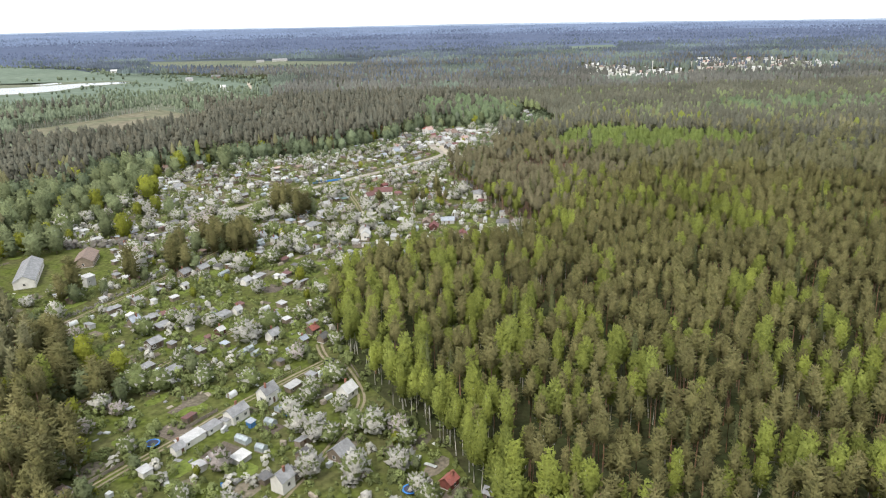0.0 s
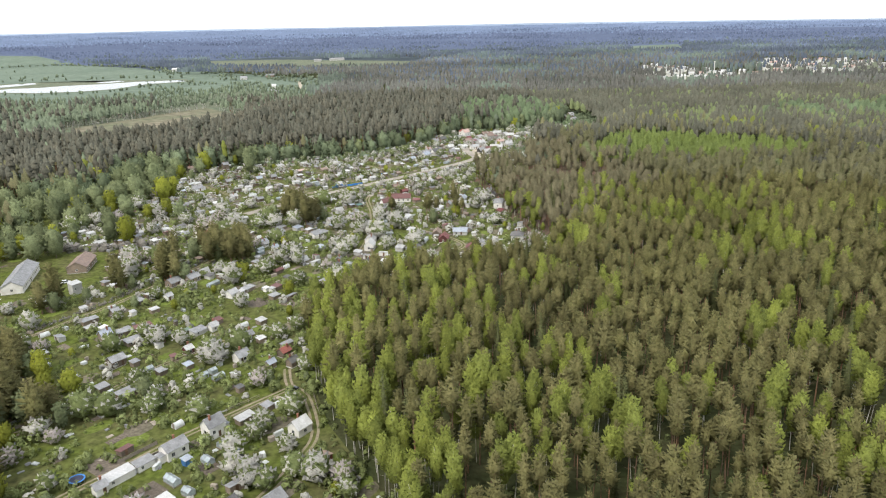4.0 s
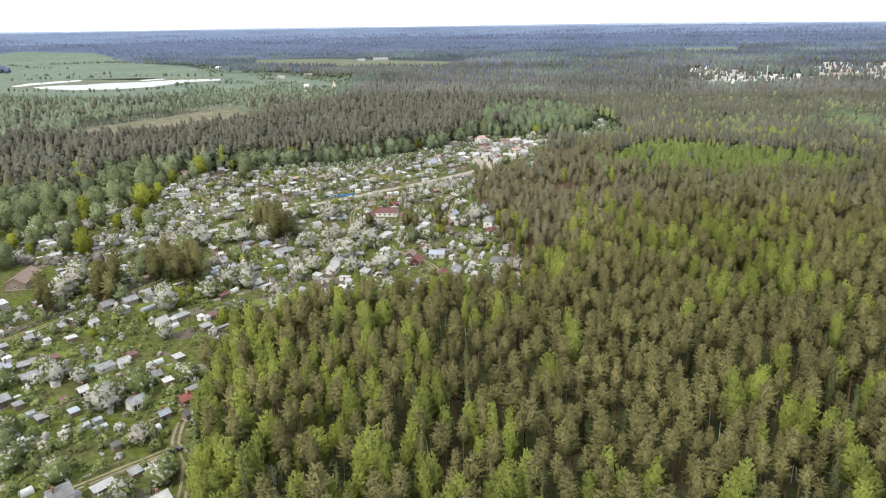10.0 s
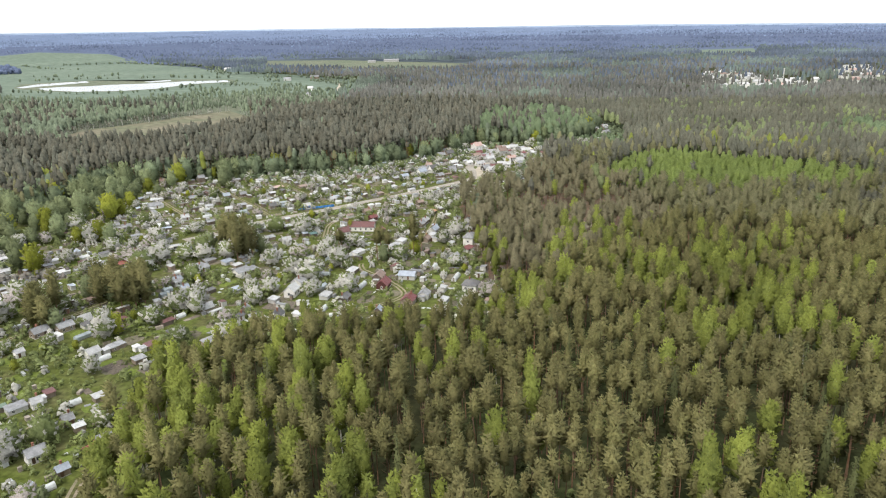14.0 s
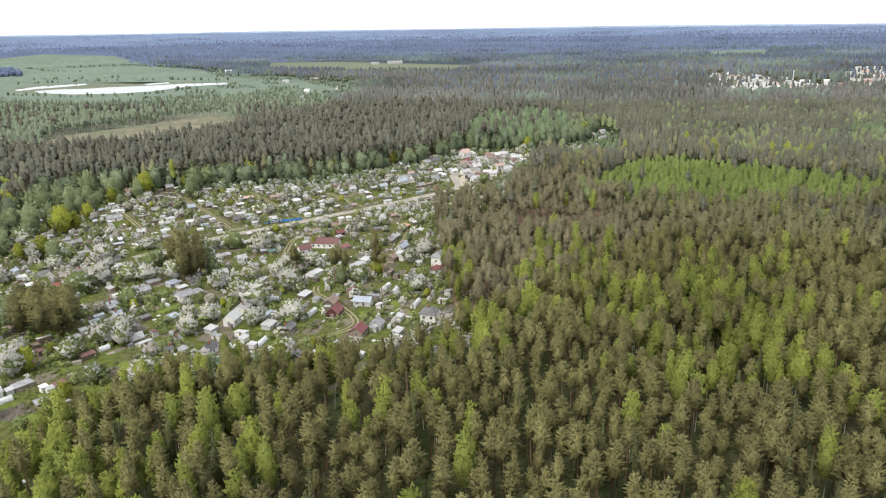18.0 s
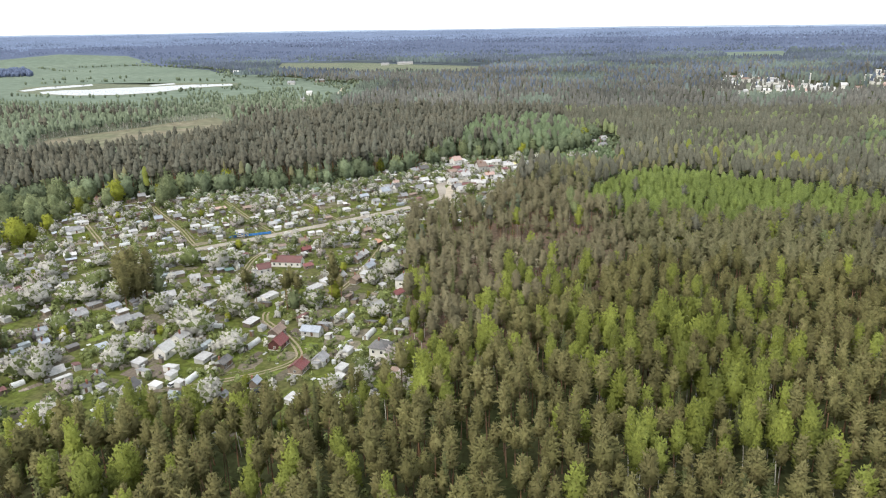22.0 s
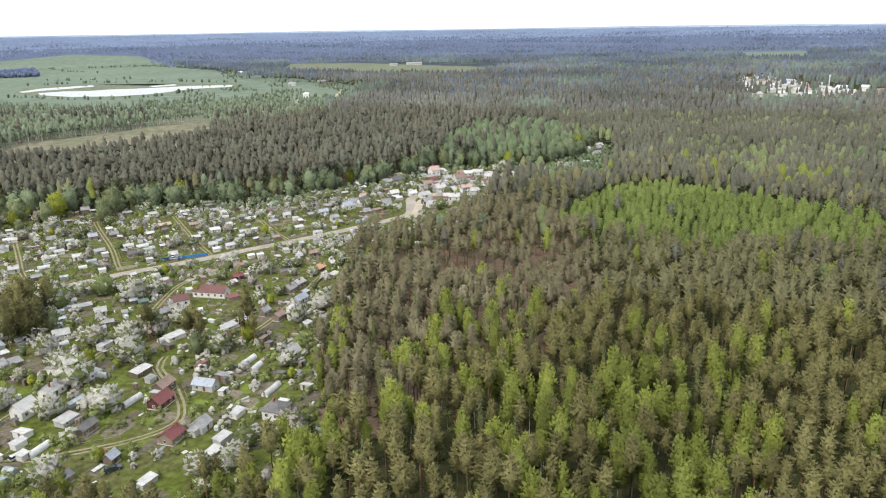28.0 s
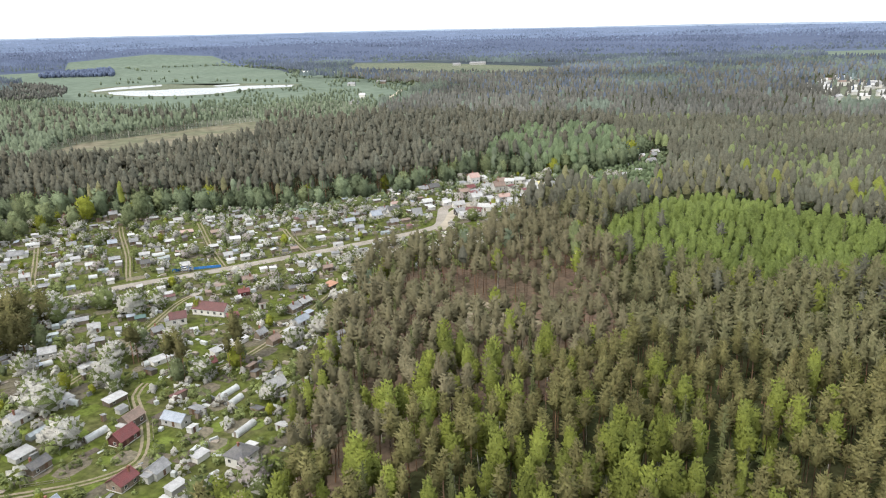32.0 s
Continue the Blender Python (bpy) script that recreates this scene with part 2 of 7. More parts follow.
# ---------------------------------------------------------------- trees
def crown(rng, n, low, high, width, profile, size, rings=3, sides=6, tier=0.0, up=0.4, droop=0.0, rough=0.2):
    """A crown: an uneven body of tiers and lobes, with n ragged sprays standing out of it; profile(v) is its half-width from bottom (0) to top (1)."""
    cv, cf = [], []
    for i in range(rings + 1):
        v = 0.02 + 0.9 * i / rings
        reach = 1.0 - tier * (i % 2)
        for j in range(sides):
            b = 2 * np.pi * (j + 0.5 * (i % 2)) / sides + rng.normal(0, 0.12)
            q = profile(v) * width * reach * rng.uniform(1 - 1.3 * rough, 1 + rough) * 0.92
            cv.append((math.cos(b) * q, math.sin(b) * q, low + v * (high - low) + rng.normal(0, 0.25) - droop * reach * (i % 2 == 0)))
    for i in range(rings):
        for j in range(sides):
            c, d = i * sides + j, i * sides + (j + 1) % sides
            cf += [(c, d, c + sides), (d, d + sides, c + sides)]
    cv.append((rng.normal(0, 0.15), rng.normal(0, 0.15), high))
    top = rings * sides
    cf += [(top + j, top + (j + 1) % sides, len(cv) - 1) for j in range(sides)]
    if not n:
        return np.array(cv), np.array(cf)
    u = rng.random(n) ** 0.9
    a = rng.random(n) * 2 * np.pi
    r = np.array([profile(v) for v in u]) * width * rng.uniform(0.7, 1.02, n)
    p = np.stack([np.cos(a) * r, np.sin(a) * r, low + u * (high - low)], 1)
    out = np.stack([np.cos(a), np.sin(a), np.full(n, up)], 1) + rng.normal(0, 0.35, (n, 3))
    out /= np.linalg.norm(out, axis=1, keepdims=True)
    side = np.stack([-np.sin(a), np.cos(a), rng.normal(0, 0.3, n)], 1)
    face = np.cross(side, out)
    s = size * rng.uniform(0.6, 1.4, n)[:, None]
    # each spray points outwards, so that it breaks the outline
    verts = np.concatenate([p + side * s * 0.34 - face * s * 0.15, p - side * s * 0.34 + face * s * 0.15, p + out * s])
    faces = np.stack([np.arange(n), np.arange(n) + n, np.arange(n) + 2 * n], 1)
    base = len(verts)
    return np.concatenate([verts, np.array(cv)]), np.concatenate([faces, np.array(cf) + base])


def pads(rng, count, low, high, width, profile, size, rim=8, lift=0.45, lean=0.5, jag=0.45, crest=True):
    """A crown of separate boughs: each a small ragged tuft, domed on top, standing round the stem. Returns verts, faces and the tuft of each face."""
    vs, fs, own = [], [], []
    for k in range(count):
        v = (k + rng.random()) / count
        a = k * 2.39996 + rng.normal(0, 0.35)
        full = profile(v) * width
        r = full * rng.uniform(0.35, 0.95) if count > 9 else full * 0.45
        s = size * rng.uniform(0.75, 1.3) * (0.62 + 0.38 * min(1.0, full / (0.7 * width)))
        if crest and k == count - 1:
            r, v = 0.0, 1.0
        centre = np.array([math.cos(a) * r, math.sin(a) * r, low + v * (high - low) - 0.3 * s])
        tilt = lean * r / max(width, 0.1)
        up = np.array([math.cos(a) * tilt, math.sin(a) * tilt, 1.0]) + rng.normal(0, 0.12, 3)
        up /= np.linalg.norm(up)
        one = np.cross(up, (math.sin(a), -math.cos(a), 0.2))
        one /= np.linalg.norm(one)
        two = np.cross(up, one)
        base = len(vs)
        vs.append(centre + up * s * lift * rng.uniform(0.8, 1.5))
        for j in range(rim):
            b = 2 * math.pi * j / rim + rng.normal(0, 0.15)
            q = s * (1 - jag * (j % 2)) * rng.uniform(0.75, 1.2)
            vs.append(centre + (one * math.cos(b) + two * math.sin(b)) * q - up * s * (0.28 if j % 2 else 0.42) * rng.uniform(0.3, 1.4))
        for j in range(rim):
            fs.append((base, base + 1 + j, base + 1 + (j + 1) % rim))
            own.append(k)
    return np.array(vs), np.array(fs), np.array(own)


def feathers(rng, n, low, high, width, profile, size, up=(0.2, 1.1), fat=0.3, inset=0.62, top=True):
    """Tufts that stand out of a crown all round, each a small three-sided spike; up is how steeply they rise at the foot and at the top."""
    v = (np.arange(n) + rng.random(n)) / n
    v = v ** 0.85
    a = np.arange(n) * 2.39996 + rng.normal(0, 0.4, n)
    full = np.array([profile(w) for w in v]) * width
    r = full * inset * rng.uniform(0.55, 1.1, n)
    s = size * rng.uniform(0.7, 1.35, n) * (0.55 + 0.45 * full / width)
    rise_ = up[0] + (up[1] - up[0]) * v + rng.normal(0, 0.22, n)
    if top:
        r[-1], rise_[-1], v[-1] = 0, 6.0, 0.97
    p = np.stack([np.cos(a) * r, np.sin(a) * r, low + v * (high - low)], 1)
    out = np.stack([np.cos(a), np.sin(a), rise_], 1) + rng.normal(0, 0.16, (n, 3))
    out /= np.linalg.norm(out, axis=1, keepdims=True)
    one = np.cross(out, np.array([0.31, 0.17, 0.93]) + rng.normal(0, 0.3, (n, 3)))
    one /= np.linalg.norm(one, axis=1, keepdims=True)
    two = np.cross(out, one)
    spin = rng.random(n) * 6.283
    rings = [p + (one * np.cos(spin + k * 2.094)[:, None] + two * np.sin(spin + k * 2.094)[:, None]) * (s * fat * rng.uniform(0.7, 1.25, n))[:, None] for k in range(3)]
    tip = p + out * s[:, None]
    verts = np.concatenate([*rings, tip])
    i = np.arange(n)
    faces = np.concatenate([np.stack([i, i + n, i + 3 * n], 1), np.stack([i + n, i + 2 * n, i + 3 * n], 1), np.stack([i + 2 * n, i, i + 3 * n], 1)])
    return verts, faces


def stem(rng, high, thick, sides=5, lean=0.3, limbs=0, from_=0.5, reach=1.5):
    """A tapered trunk, with limbs where asked."""
    verts, faces = [], []

    def limb(a, b, ra, rb, k):
        a, b = np.array(a, float), np.array(b, float)
        way = (b - a) / np.linalg.norm(b - a)
        side = np.cross(way, (0.3, 0.9, 0.1))
        side /= np.linalg.norm(side)
        other = np.cross(way, side)
        base = len(verts)
        for end, r in ((a, ra), (b, rb)):
            for j in range(k):
                t = 2 * np.pi * j / k
                verts.append(end + r * (math.cos(t) * side + math.sin(t) * other))
        for j in range(k):
            c, d = base + j, base + (j + 1) % k
            faces.extend([(c, d, c + k), (d, d + k, c + k)])

    mid = np.array([rng.normal(0, lean), rng.normal(0, lean), high * 0.55])
    tip = np.array([rng.normal(0, lean), rng.normal(0, lean), high])
    limb((0, 0, -0.3), mid, thick, thick * 0.65, sides)
    limb(mid, tip, thick * 0.65, thick * 0.15, sides)
    for k in range(limbs):
        h = rng.uniform(from_, 0.9)
        a = k * 2.4 + rng.random()
        foot = mid * (h / 0.55) if h < 0.55 else mid + (tip - mid) * ((h - 0.55) / 0.45)
        limb(foot, foot + np.array([math.cos(a) * reach, math.sin(a) * reach, reach * 0.7]), thick * 0.35, thick * 0.1, 3)
    return np.array(verts), np.array(faces)


def both(a, b):
    """Two meshes as one."""
    return np.concatenate([a[0], b[0]]), np.concatenate([a[1], b[1] + len(a[0])])


def pine_profile(v):
    return (0.62 + 0.38 * min(1, v / 0.25)) * (1 - max(0, (v - 0.2) / 0.8) ** 1.5 * 0.86)


def spruce_profile(v):
    return 1.02 - 0.95 * v


def birch_profile(v):
    return math.sin(math.pi * min(1, 0.17 + 0.75 * v)) ** 0.7 * (1.08 - 0.28 * v)


def round_profile(v):
    return math.sin(math.pi * (0.1 + 0.86 * v)) ** 0.55


def tree_shapes(kind, count, detail, seed, ragged=False):
    """Some different trees of a kind, each as (trunk verts, trunk faces, crown verts, crown faces), at their true size; detail from 0 (far) to 3 (near)."""
    rng, made = np.random.default_rng(seed), []
    n = (0, 0, 28, 60)[detail]
    rings, sides = ((1, 5), (3, 5), (3, 5), (4, 6))[detail]
    k, limbs, length = 5 if detail > 2 else 3, 6 if detail > 2 else 0, 1.3 if detail == 2 else 1.0
    near = detail > 1
    for _ in range(count):
        if kind == "pine":
            high = rng.uniform(17, 21.5)
            foot, broad = high * rng.uniform(0.56, 0.68), rng.uniform(2.35, 3.05)
            c = crown(rng, 0, foot, high - 0.7 * near, broad * (0.74 if near else 0.98), pine_profile, 1, 5 if ragged else rings, sides, 0.2 if near else 0.26 if ragged else 0.12, 0.3, 0.25, 0.32 if ragged else 0.24)
            if n:
                c = both(c, feathers(rng, n, foot, high, broad, pine_profile, 1.45 * length, (0.15, 1.0), 0.30))
            s = stem(rng, high * 0.95, 0.2, k, 0.25, limbs, 0.3, 1.4)
        elif kind == "garden pine":
            high = rng.uniform(16, 21)
            foot, broad = high * rng.uniform(0.12, 0.3), rng.uniform(2.6, 3.4)
            c = crown(rng, 0, foot, high - 0.7, broad * 0.72, birch_profile, 1, rings + 1, sides, 0.2, 0.3, 0.25, 0.3)
            c = both(c, feathers(rng, n + 40, foot, high, broad, birch_profile, 1.5, (0.0, 1.0), 0.32, 0.7))
            s = stem(rng, high * 0.95, 0.22, k, 0.3, limbs, 0.2, 1.4)
        elif kind == "spruce":
            high = rng.uniform(17, 23)
            foot, broad = high * 0.12, rng.uniform(2.0, 2.6)
            c = crown(rng, 0, foot, high, broad * (0.8 if near else 1), spruce_profile, 1, rings + (2 if near else 0), sides, 0.26 if near else 0, -0.1, 0.5, 0.2)
            if n:
                c = both(c, feathers(rng, n + 14, foot, high, broad, spruce_profile, 1.25 * length, (-0.25, 0.25), 0.27, 0.75))
            s = stem(rng, high * 0.95, 0.2, k, 0.1)
        elif kind == "birch":
            high = rng.uniform(15.5, 20.5)
            foot, broad = high * rng.uniform(0.36, 0.55), rng.uniform(2.5, 3.5)
            c = crown(rng, 0, foot, high - 0.8 * near, broad * (0.78 if near else 1), birch_profile, 1, rings + (1 if near else 0), sides, 0.12, 0.35, 0.0, 0.26)
            if n:
                c = both(c, feathers(rng, n + n // 3, foot, high, broad, birch_profile, 1.15 * length, (0.4, 1.7), 0.46, 0.74))
            s = stem(rng, high * 0.9, 0.14, k, 0.5, limbs, 0.3, 1.4)
        else:
            high = rng.uniform(7, 11)
            wide = high * rng.uniform(0.34, 0.44)
            s = stem(rng, high * 0.6, 0.2, k, 0.3, limbs, 0.3, 1.5)
            c = crown(rng, 0, high * 0.1, high - 0.4 * near, wide * (0.82 if near else 1), round_profile, 1, rings, sides, 0.1, 0.3, 0.0, 0.25)
            if n:
                c = both(c, feathers(rng, n + n // 2, high * 0.1, high, wide, round_profile, 1.0 * length, (0.1, 1.4), 0.5, 0.78))
        made.append((*s, *c))
    return made


def body_normals(v, f):
    """Normals of a crown half-way between those of its tufts and those of its whole body."""
    face = np.cross(v[f[:, 1]] - v[f[:, 0]], v[f[:, 2]] - v[f[:, 0]])
    own = np.zeros_like(v)
    for k in range(3):
        np.add.at(own, f[:, k], face)
    own /= np.linalg.norm(own, axis=1, keepdims=True) + 1e-9
    low, high = v[:, 2].min(), v[:, 2].max()
    wide = np.hypot(v[:, 0], v[:, 1]).max()
    whole = np.stack([v[:, 0] / wide, v[:, 1] / wide, 1.3 * (v[:, 2] - low - 0.36 * (high - low)) / (high - low)], 1)
    whole /= np.linalg.norm(whole, axis=1, keepdims=True) + 1e-9
    out = 0.4 * own + 0.6 * whole
    return out / (np.linalg.norm(out, axis=1, keepdims=True) + 1e-9)


def wood(name, label, xs, ys, shapes, mats, seed, zs=None, grow=(0.85, 1.12), bare=False, wide=1.0, vary=0.27, shade=None, soft=0.0):
    """Trees of one kind that nobody could count, as one object."""
    rng = np.random.default_rng(seed)
    n = len(xs)
    pick, turn, size = rng.integers(0, len(shapes), n), rng.random(n) * 6.283, rng.uniform(*grow, n)
    fat = size * rng.uniform(0.84, 1.2, n) * wide
    zs = np.zeros(n) if zs is None else zs
    verts, faces, slots, tones, normals, base = [], [], [], [], [], 0
    for k, (sv, sf, cv, cf) in enumerate(shapes):
        mine = np.where(pick == k)[0]
        if not len(mine):
            continue
        v = cv if bare else np.concatenate([sv, cv])
        f = cf if bare else np.concatenate([sf, cf + len(sv)])
        slot = np.zeros(len(f), np.int32) if bare else np.r_[np.ones(len(sf)), np.zeros(len(cf))].astype(np.int32)
        c, s = np.cos(turn[mine])[:, None], np.sin(turn[mine])[:, None]
        q = np.stack([(v[:, 0] * c - v[:, 1] * s) * fat[mine][:, None] + xs[mine][:, None],
                      (v[:, 0] * s + v[:, 1] * c) * fat[mine][:, None] + ys[mine][:, None],
                      v[:, 2] * size[mine][:, None] + zs[mine][:, None]], -1)
        verts.append(q.reshape(-1, 3))
        m = body_normals(cv, cf) + (0, 0, soft)
        m /= np.linalg.norm(m, axis=1, keepdims=True) + 1e-6
        m = m if bare else np.concatenate([sv * (1, 1, 0) / (np.hypot(sv[:, :1], sv[:, 1:2]) + 1e-6), m])
        normals.append(np.stack([m[:, 0] * c - m[:, 1] * s, m[:, 0] * s + m[:, 1] * c, np.broadcast_to(m[:, 2], (len(mine), len(m)))], -1).reshape(-1, 3))
        tones.append(np.repeat(rng.uniform(-vary, vary, len(mine)) + (0 if shade is None else shade[mine]), len(v)))
        faces.append((f[None] + (base + np.arange(len(mine)) * len(v))[:, None, None]).reshape(-1, 3))
        slots.append(np.tile(slot, len(mine)))
        base += len(mine) * len(v)
    ob = new(name, mesh_of(name, np.concatenate(verts), np.concatenate(faces), mats, np.concatenate(slots), smooth=True, tones=np.concatenate(tones), normals=np.concatenate(normals)))
    return tagged(ob, label, "trees", "", "stuff")


def tree_models(kind, count, seed, mats):
    """Meshes (trunk, crown) of some trees of a kind."""
    made = []
    for sv, sf, cv, cf in tree_shapes(kind, count, 3, seed):
        made.append((mesh_of("trunk", sv, sf, [mats[1]], smooth=True), mesh_of("crown", cv, cf, [mats[0]], smooth=True, normals=body_normals(cv, cf), tones=np.full(len(cv), 0.25 * math.sin(seed + 2.4 * len(made))))))
    return made


def plant(name, label, model, x, y, size, turn, group, category="tree", fat=1.0, z=0.0):
    """One tree as a thing of its own."""
    root = tagged(new(name), label, category, group)
    root.matrix_basis = Matrix.LocRotScale((x, y, z), Euler((0, 0, turn)), (size * fat, size * fat, size))
    for me, what in zip(model, ("trunk", "crown")):
        ob = new(what, me)
        ob.parent = root
    return root


# ---------------------------------------------------------------- the plan
# the allotments, cleared land between the woods
VILLAGE = [(12.6, 119.9), (6.8, 149.9), (-1.2, 170), (-12.1, 187.2), (-25.1, 206.5), (-36.1, 231.9), (-44.1, 256.2), (-47.1, 283.5), (-38.9, 306.3), (-18.6, 320.7), (20, 330), (46, 350),
           (58, 362), (57, 371), (49, 381), (40, 398), (31, 424), (24, 452), (15, 490), (4, 534), (10, 547), (23, 550), (36, 559), (41, 573), (44, 597), (50, 629), (54, 662),
           (57, 690), (62.7, 698.9), (84.7, 742.7), (100.7, 796.7), (110.7, 865.9), (92.9, 877.2), (78.8, 798), (30.6, 765), (-20, 760.9), (-42.4, 704.6), (-83.4, 661.1), (-107.1, 632.8),
           (-162.1, 617), (-201.9, 597), (-235, 585), (-258, 571), (-264, 546), (-254, 500), (-262, 480), (-290, 480), (-312, 468), (-285.4, 428.6), (-248.2, 401.9), (-235.5, 345.2), (-211, 296.8), (-176.5, 267.1), (-143.4, 231.6),
           (-120.8, 197.6), (-106.5, 151.8), (-61.8, 121)]
BRIGHT = [(92.4, 582.6), (112.4, 651.4), (148, 684.4), (195, 650.3), (227, 621.2), (260.7, 592.1), (244.2, 549.6), (196.7, 544.6), (153.6, 534.4), (117.2, 546.8)]
BIRCH_EAST = [(310.2, 847), (381.4, 856.7), (474.7, 859.7), (361.9, 646.8), (304.9, 641.9), (295.6, 720.7)]
BIRCH_MID = [(159.9, 755.2), (214.7, 804.3), (249.6, 795.1), (295.7, 764.7), (291.7, 700.3), (215.4, 663.1), (173.5, 693)]
DARKWOOD = [(-763, 1765), (-590, 1665), (-384, 1499), (-346, 1536), (-478, 1788), (-694, 1842)]
ASPENS = [(-20, 769), (-25, 905.8), (60.9, 934.7), (88.8, 797.4), (76.7, 758.2), (40.7, 768.4)]
CLUMP_A = [(-37, 263), (-20.8, 290.7), (13.4, 295.6), (17.2, 261.5), (7, 214.8), (-19.1, 192.4), (-31.1, 215.7)]
CLUMP_B = [(21.1, 231.4), (48.9, 230.7), (60.7, 203.6), (38.7, 169.3), (8.8, 149.9), (4.9, 189.9)]
HAMLET = [(72.7, 688.4), (110.4, 686.4), (118.5, 755.7), (113.7, 845.7), (106.8, 870.2), (84.9, 867.7), (72.8, 828.5), (68.7, 758.6)]
GLADE = [(40.4, 499.7), (60.4, 514), (88.3, 498.1), (80.4, 486.4), (55.4, 489.2)]
LAKE = [(-993, 1426), (-963, 1460), (-910, 1467), (-878, 1501), (-814, 1521), (-754, 1567), (-662, 1585), (-635, 1541), (-698, 1497), (-714, 1394), (-760, 1355), (-845, 1345), (-950, 1384)]
SHORE = [(-1064, 1443), (-1126, 1538), (-1081, 1603), (-1028, 1626), (-860, 1586), (-822, 1632), (-660, 1605), (-618, 1533), (-687, 1477), (-707, 1383), (-751, 1345), (-836, 1333), (-941, 1367), (-1030, 1417)]
FIELD = [(-1440, 1620), (-1137, 1475), (-1075, 1563), (-810, 1629), (-647, 1586), (-534, 1625), (-602, 1741), (-751, 1763), (-995, 2079), (-1180, 2230), (-1400, 2420), (-1560, 2440), (-1750, 2310), (-1930, 2160), (-2100, 1980), (-1700, 1750)]
FAR_FIELD = [(-1430, 2480), (-1900, 2190), (-2200, 2500), (-2150, 2900), (-1800, 2860)]
OPEN = [(-1275, 1440), (-1123, 1322), (-1000, 1254), (-804, 1164), (-657, 1124), (-555, 1168), (-489, 1247), (-412, 1292), (-324, 1235), (-272, 1183), (-233, 1066), (-272, 1225), (-351, 1537), (-444, 1613),
        (-602, 1752), (-883, 1959), (-1445, 1643)]
COPSE = [(-1634, 1847), (-1410, 1893), (-1674, 2165), (-2300, 2594), (-2285, 2445)]
DARK_STAND = [(-992, 1159), (-915, 1189), (-918, 1252), (-1070, 1399), (-1227, 1475), (-1410, 1504)]
TOWN_FRONT = [(263, 1156), (360, 1169), (427, 1243), (536, 1206), (676, 1248), (756, 1393), (601, 1349), (458, 1359), (354, 1303), (296, 1296)]
TOWN_WEST = [(261, 1501), (287, 1292), (354, 1294), (411, 1302), (462, 1358), (395, 1509), (336, 1606)]
TOWN_EAST = [(475, 1394), (515, 1372), (601, 1342), (761, 1393), (774, 1434), (780, 1599), (598, 1688), (535, 1565)]
SCRUBLAND = [(-1249, 1380), (-1000, 1265), (-804, 1164), (-657, 1124), (-555, 1168), (-489, 1247), (-412, 1292), (-313, 1234), (-222, 1034), (-211.5, 950.3), (-236.9, 916.1), (-277.3, 867.3), (-301.8, 803.5), (-303.9, 731.1),
             (-341.5, 710.3), (-382.6, 689.5), (-509, 655.9), (-759.4, 721.7), (-1121.1, 985.9)]
FELLED = [(-375, 690), (-346, 690), (-321, 704), (-297, 721), (-280, 764), (-266, 793), (-252, 816), (-300, 930), (-390, 1032), (-409, 999), (-430, 962), (-436, 929), (-452, 902), (-466, 872), (-481, 846), (-470, 800)]
THIN = [(-20, 642.9), (55.6, 614.2), (110.3, 586.8), (105.3, 537.3), (125, 467.1), (98.2, 438.1), (70.3, 384.1), (45.3, 374.7), (30.3, 420), (20.3, 470.4), (0.1, 531.3), (-15, 572.1)]
STRIP = [(-920, 2402), (-649, 2362), (-513, 2262), (-279, 2120), (-154, 2008), (-196, 1704), (-348, 1736), (-437, 1723), (-514, 1793), (-717, 1911), (-780, 2048)]
FAR_CLEARING = [(426, 2635), (626, 2666), (577, 2389), (521, 2119), (390, 2135), (406, 2358)]


def skyline(x, y):
    """Height of the far land by direction, raised towards the west to fit the camera's horizon line."""
    return 54 - 1.1 * np.clip(np.degrees(np.arctan2(x, y)), -60, 32)


def rise(x, y):
    """The land lies level, then is lifted far off so its edge meets the camera's horizon."""
    d = np.hypot(x, y)
    return np.clip((d - 2900) / 2000, 0, 1) ** 1.25 * skyline(x, y)


def sheet(name, poly, z, mat, label, category, kind="structure"):
    area = sum(a[0] * b[1] - b[0] * a[1] for a, b in zip(poly, poly[1:] + poly[:1]))
    bm = bmesh.new()
    bm.faces.new([bm.verts.new((x, y, z + rise(x, y))) for x, y in (poly if area > 0 else poly[::-1])])
    bmesh.ops.triangulate(bm, faces=bm.faces[:])
    bm.normal_update()
    for face in bm.faces:
        face.smooth = False
        if face.normal.z < 0:
            face.normal_flip()
    me = bpy.data.meshes.new(name)
    bm.to_mesh(me)
    bm.free()
    me.materials.append(mat)
    return tagged(new(name, me), label, category, "", kind)


# the ground: one round sheet to the horizon, haze put into its outer rings' blue colours
rr = np.r_[0.01, np.linspace(60, 2200, 30), np.linspace(2300, 4960, 40)]
aa = np.linspace(0, 2 * np.pi, 97)[:-1]
gx, gy = rr[:, None] * np.cos(aa), rr[:, None] * np.sin(aa)
gz = rise(gx, gy)
idx = np.arange(gx.size).reshape(gx.shape)
quads = np.stack([idx[:-1], np.roll(idx, -1, 1)[:-1], np.roll(idx, -1, 1)[1:], idx[1:]][::-1], -1).reshape(-1, 4)
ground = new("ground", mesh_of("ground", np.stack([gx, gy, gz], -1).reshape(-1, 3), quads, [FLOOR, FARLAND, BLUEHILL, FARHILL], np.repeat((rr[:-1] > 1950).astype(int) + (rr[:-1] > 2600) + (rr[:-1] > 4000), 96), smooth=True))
tagged(ground, "brown woodland ground under the pines", "ground", "", "structure")
sheet("allotment_ground", VILLAGE, 0.04, GRASS, "green grassy ground of the allotment gardens", "grass")
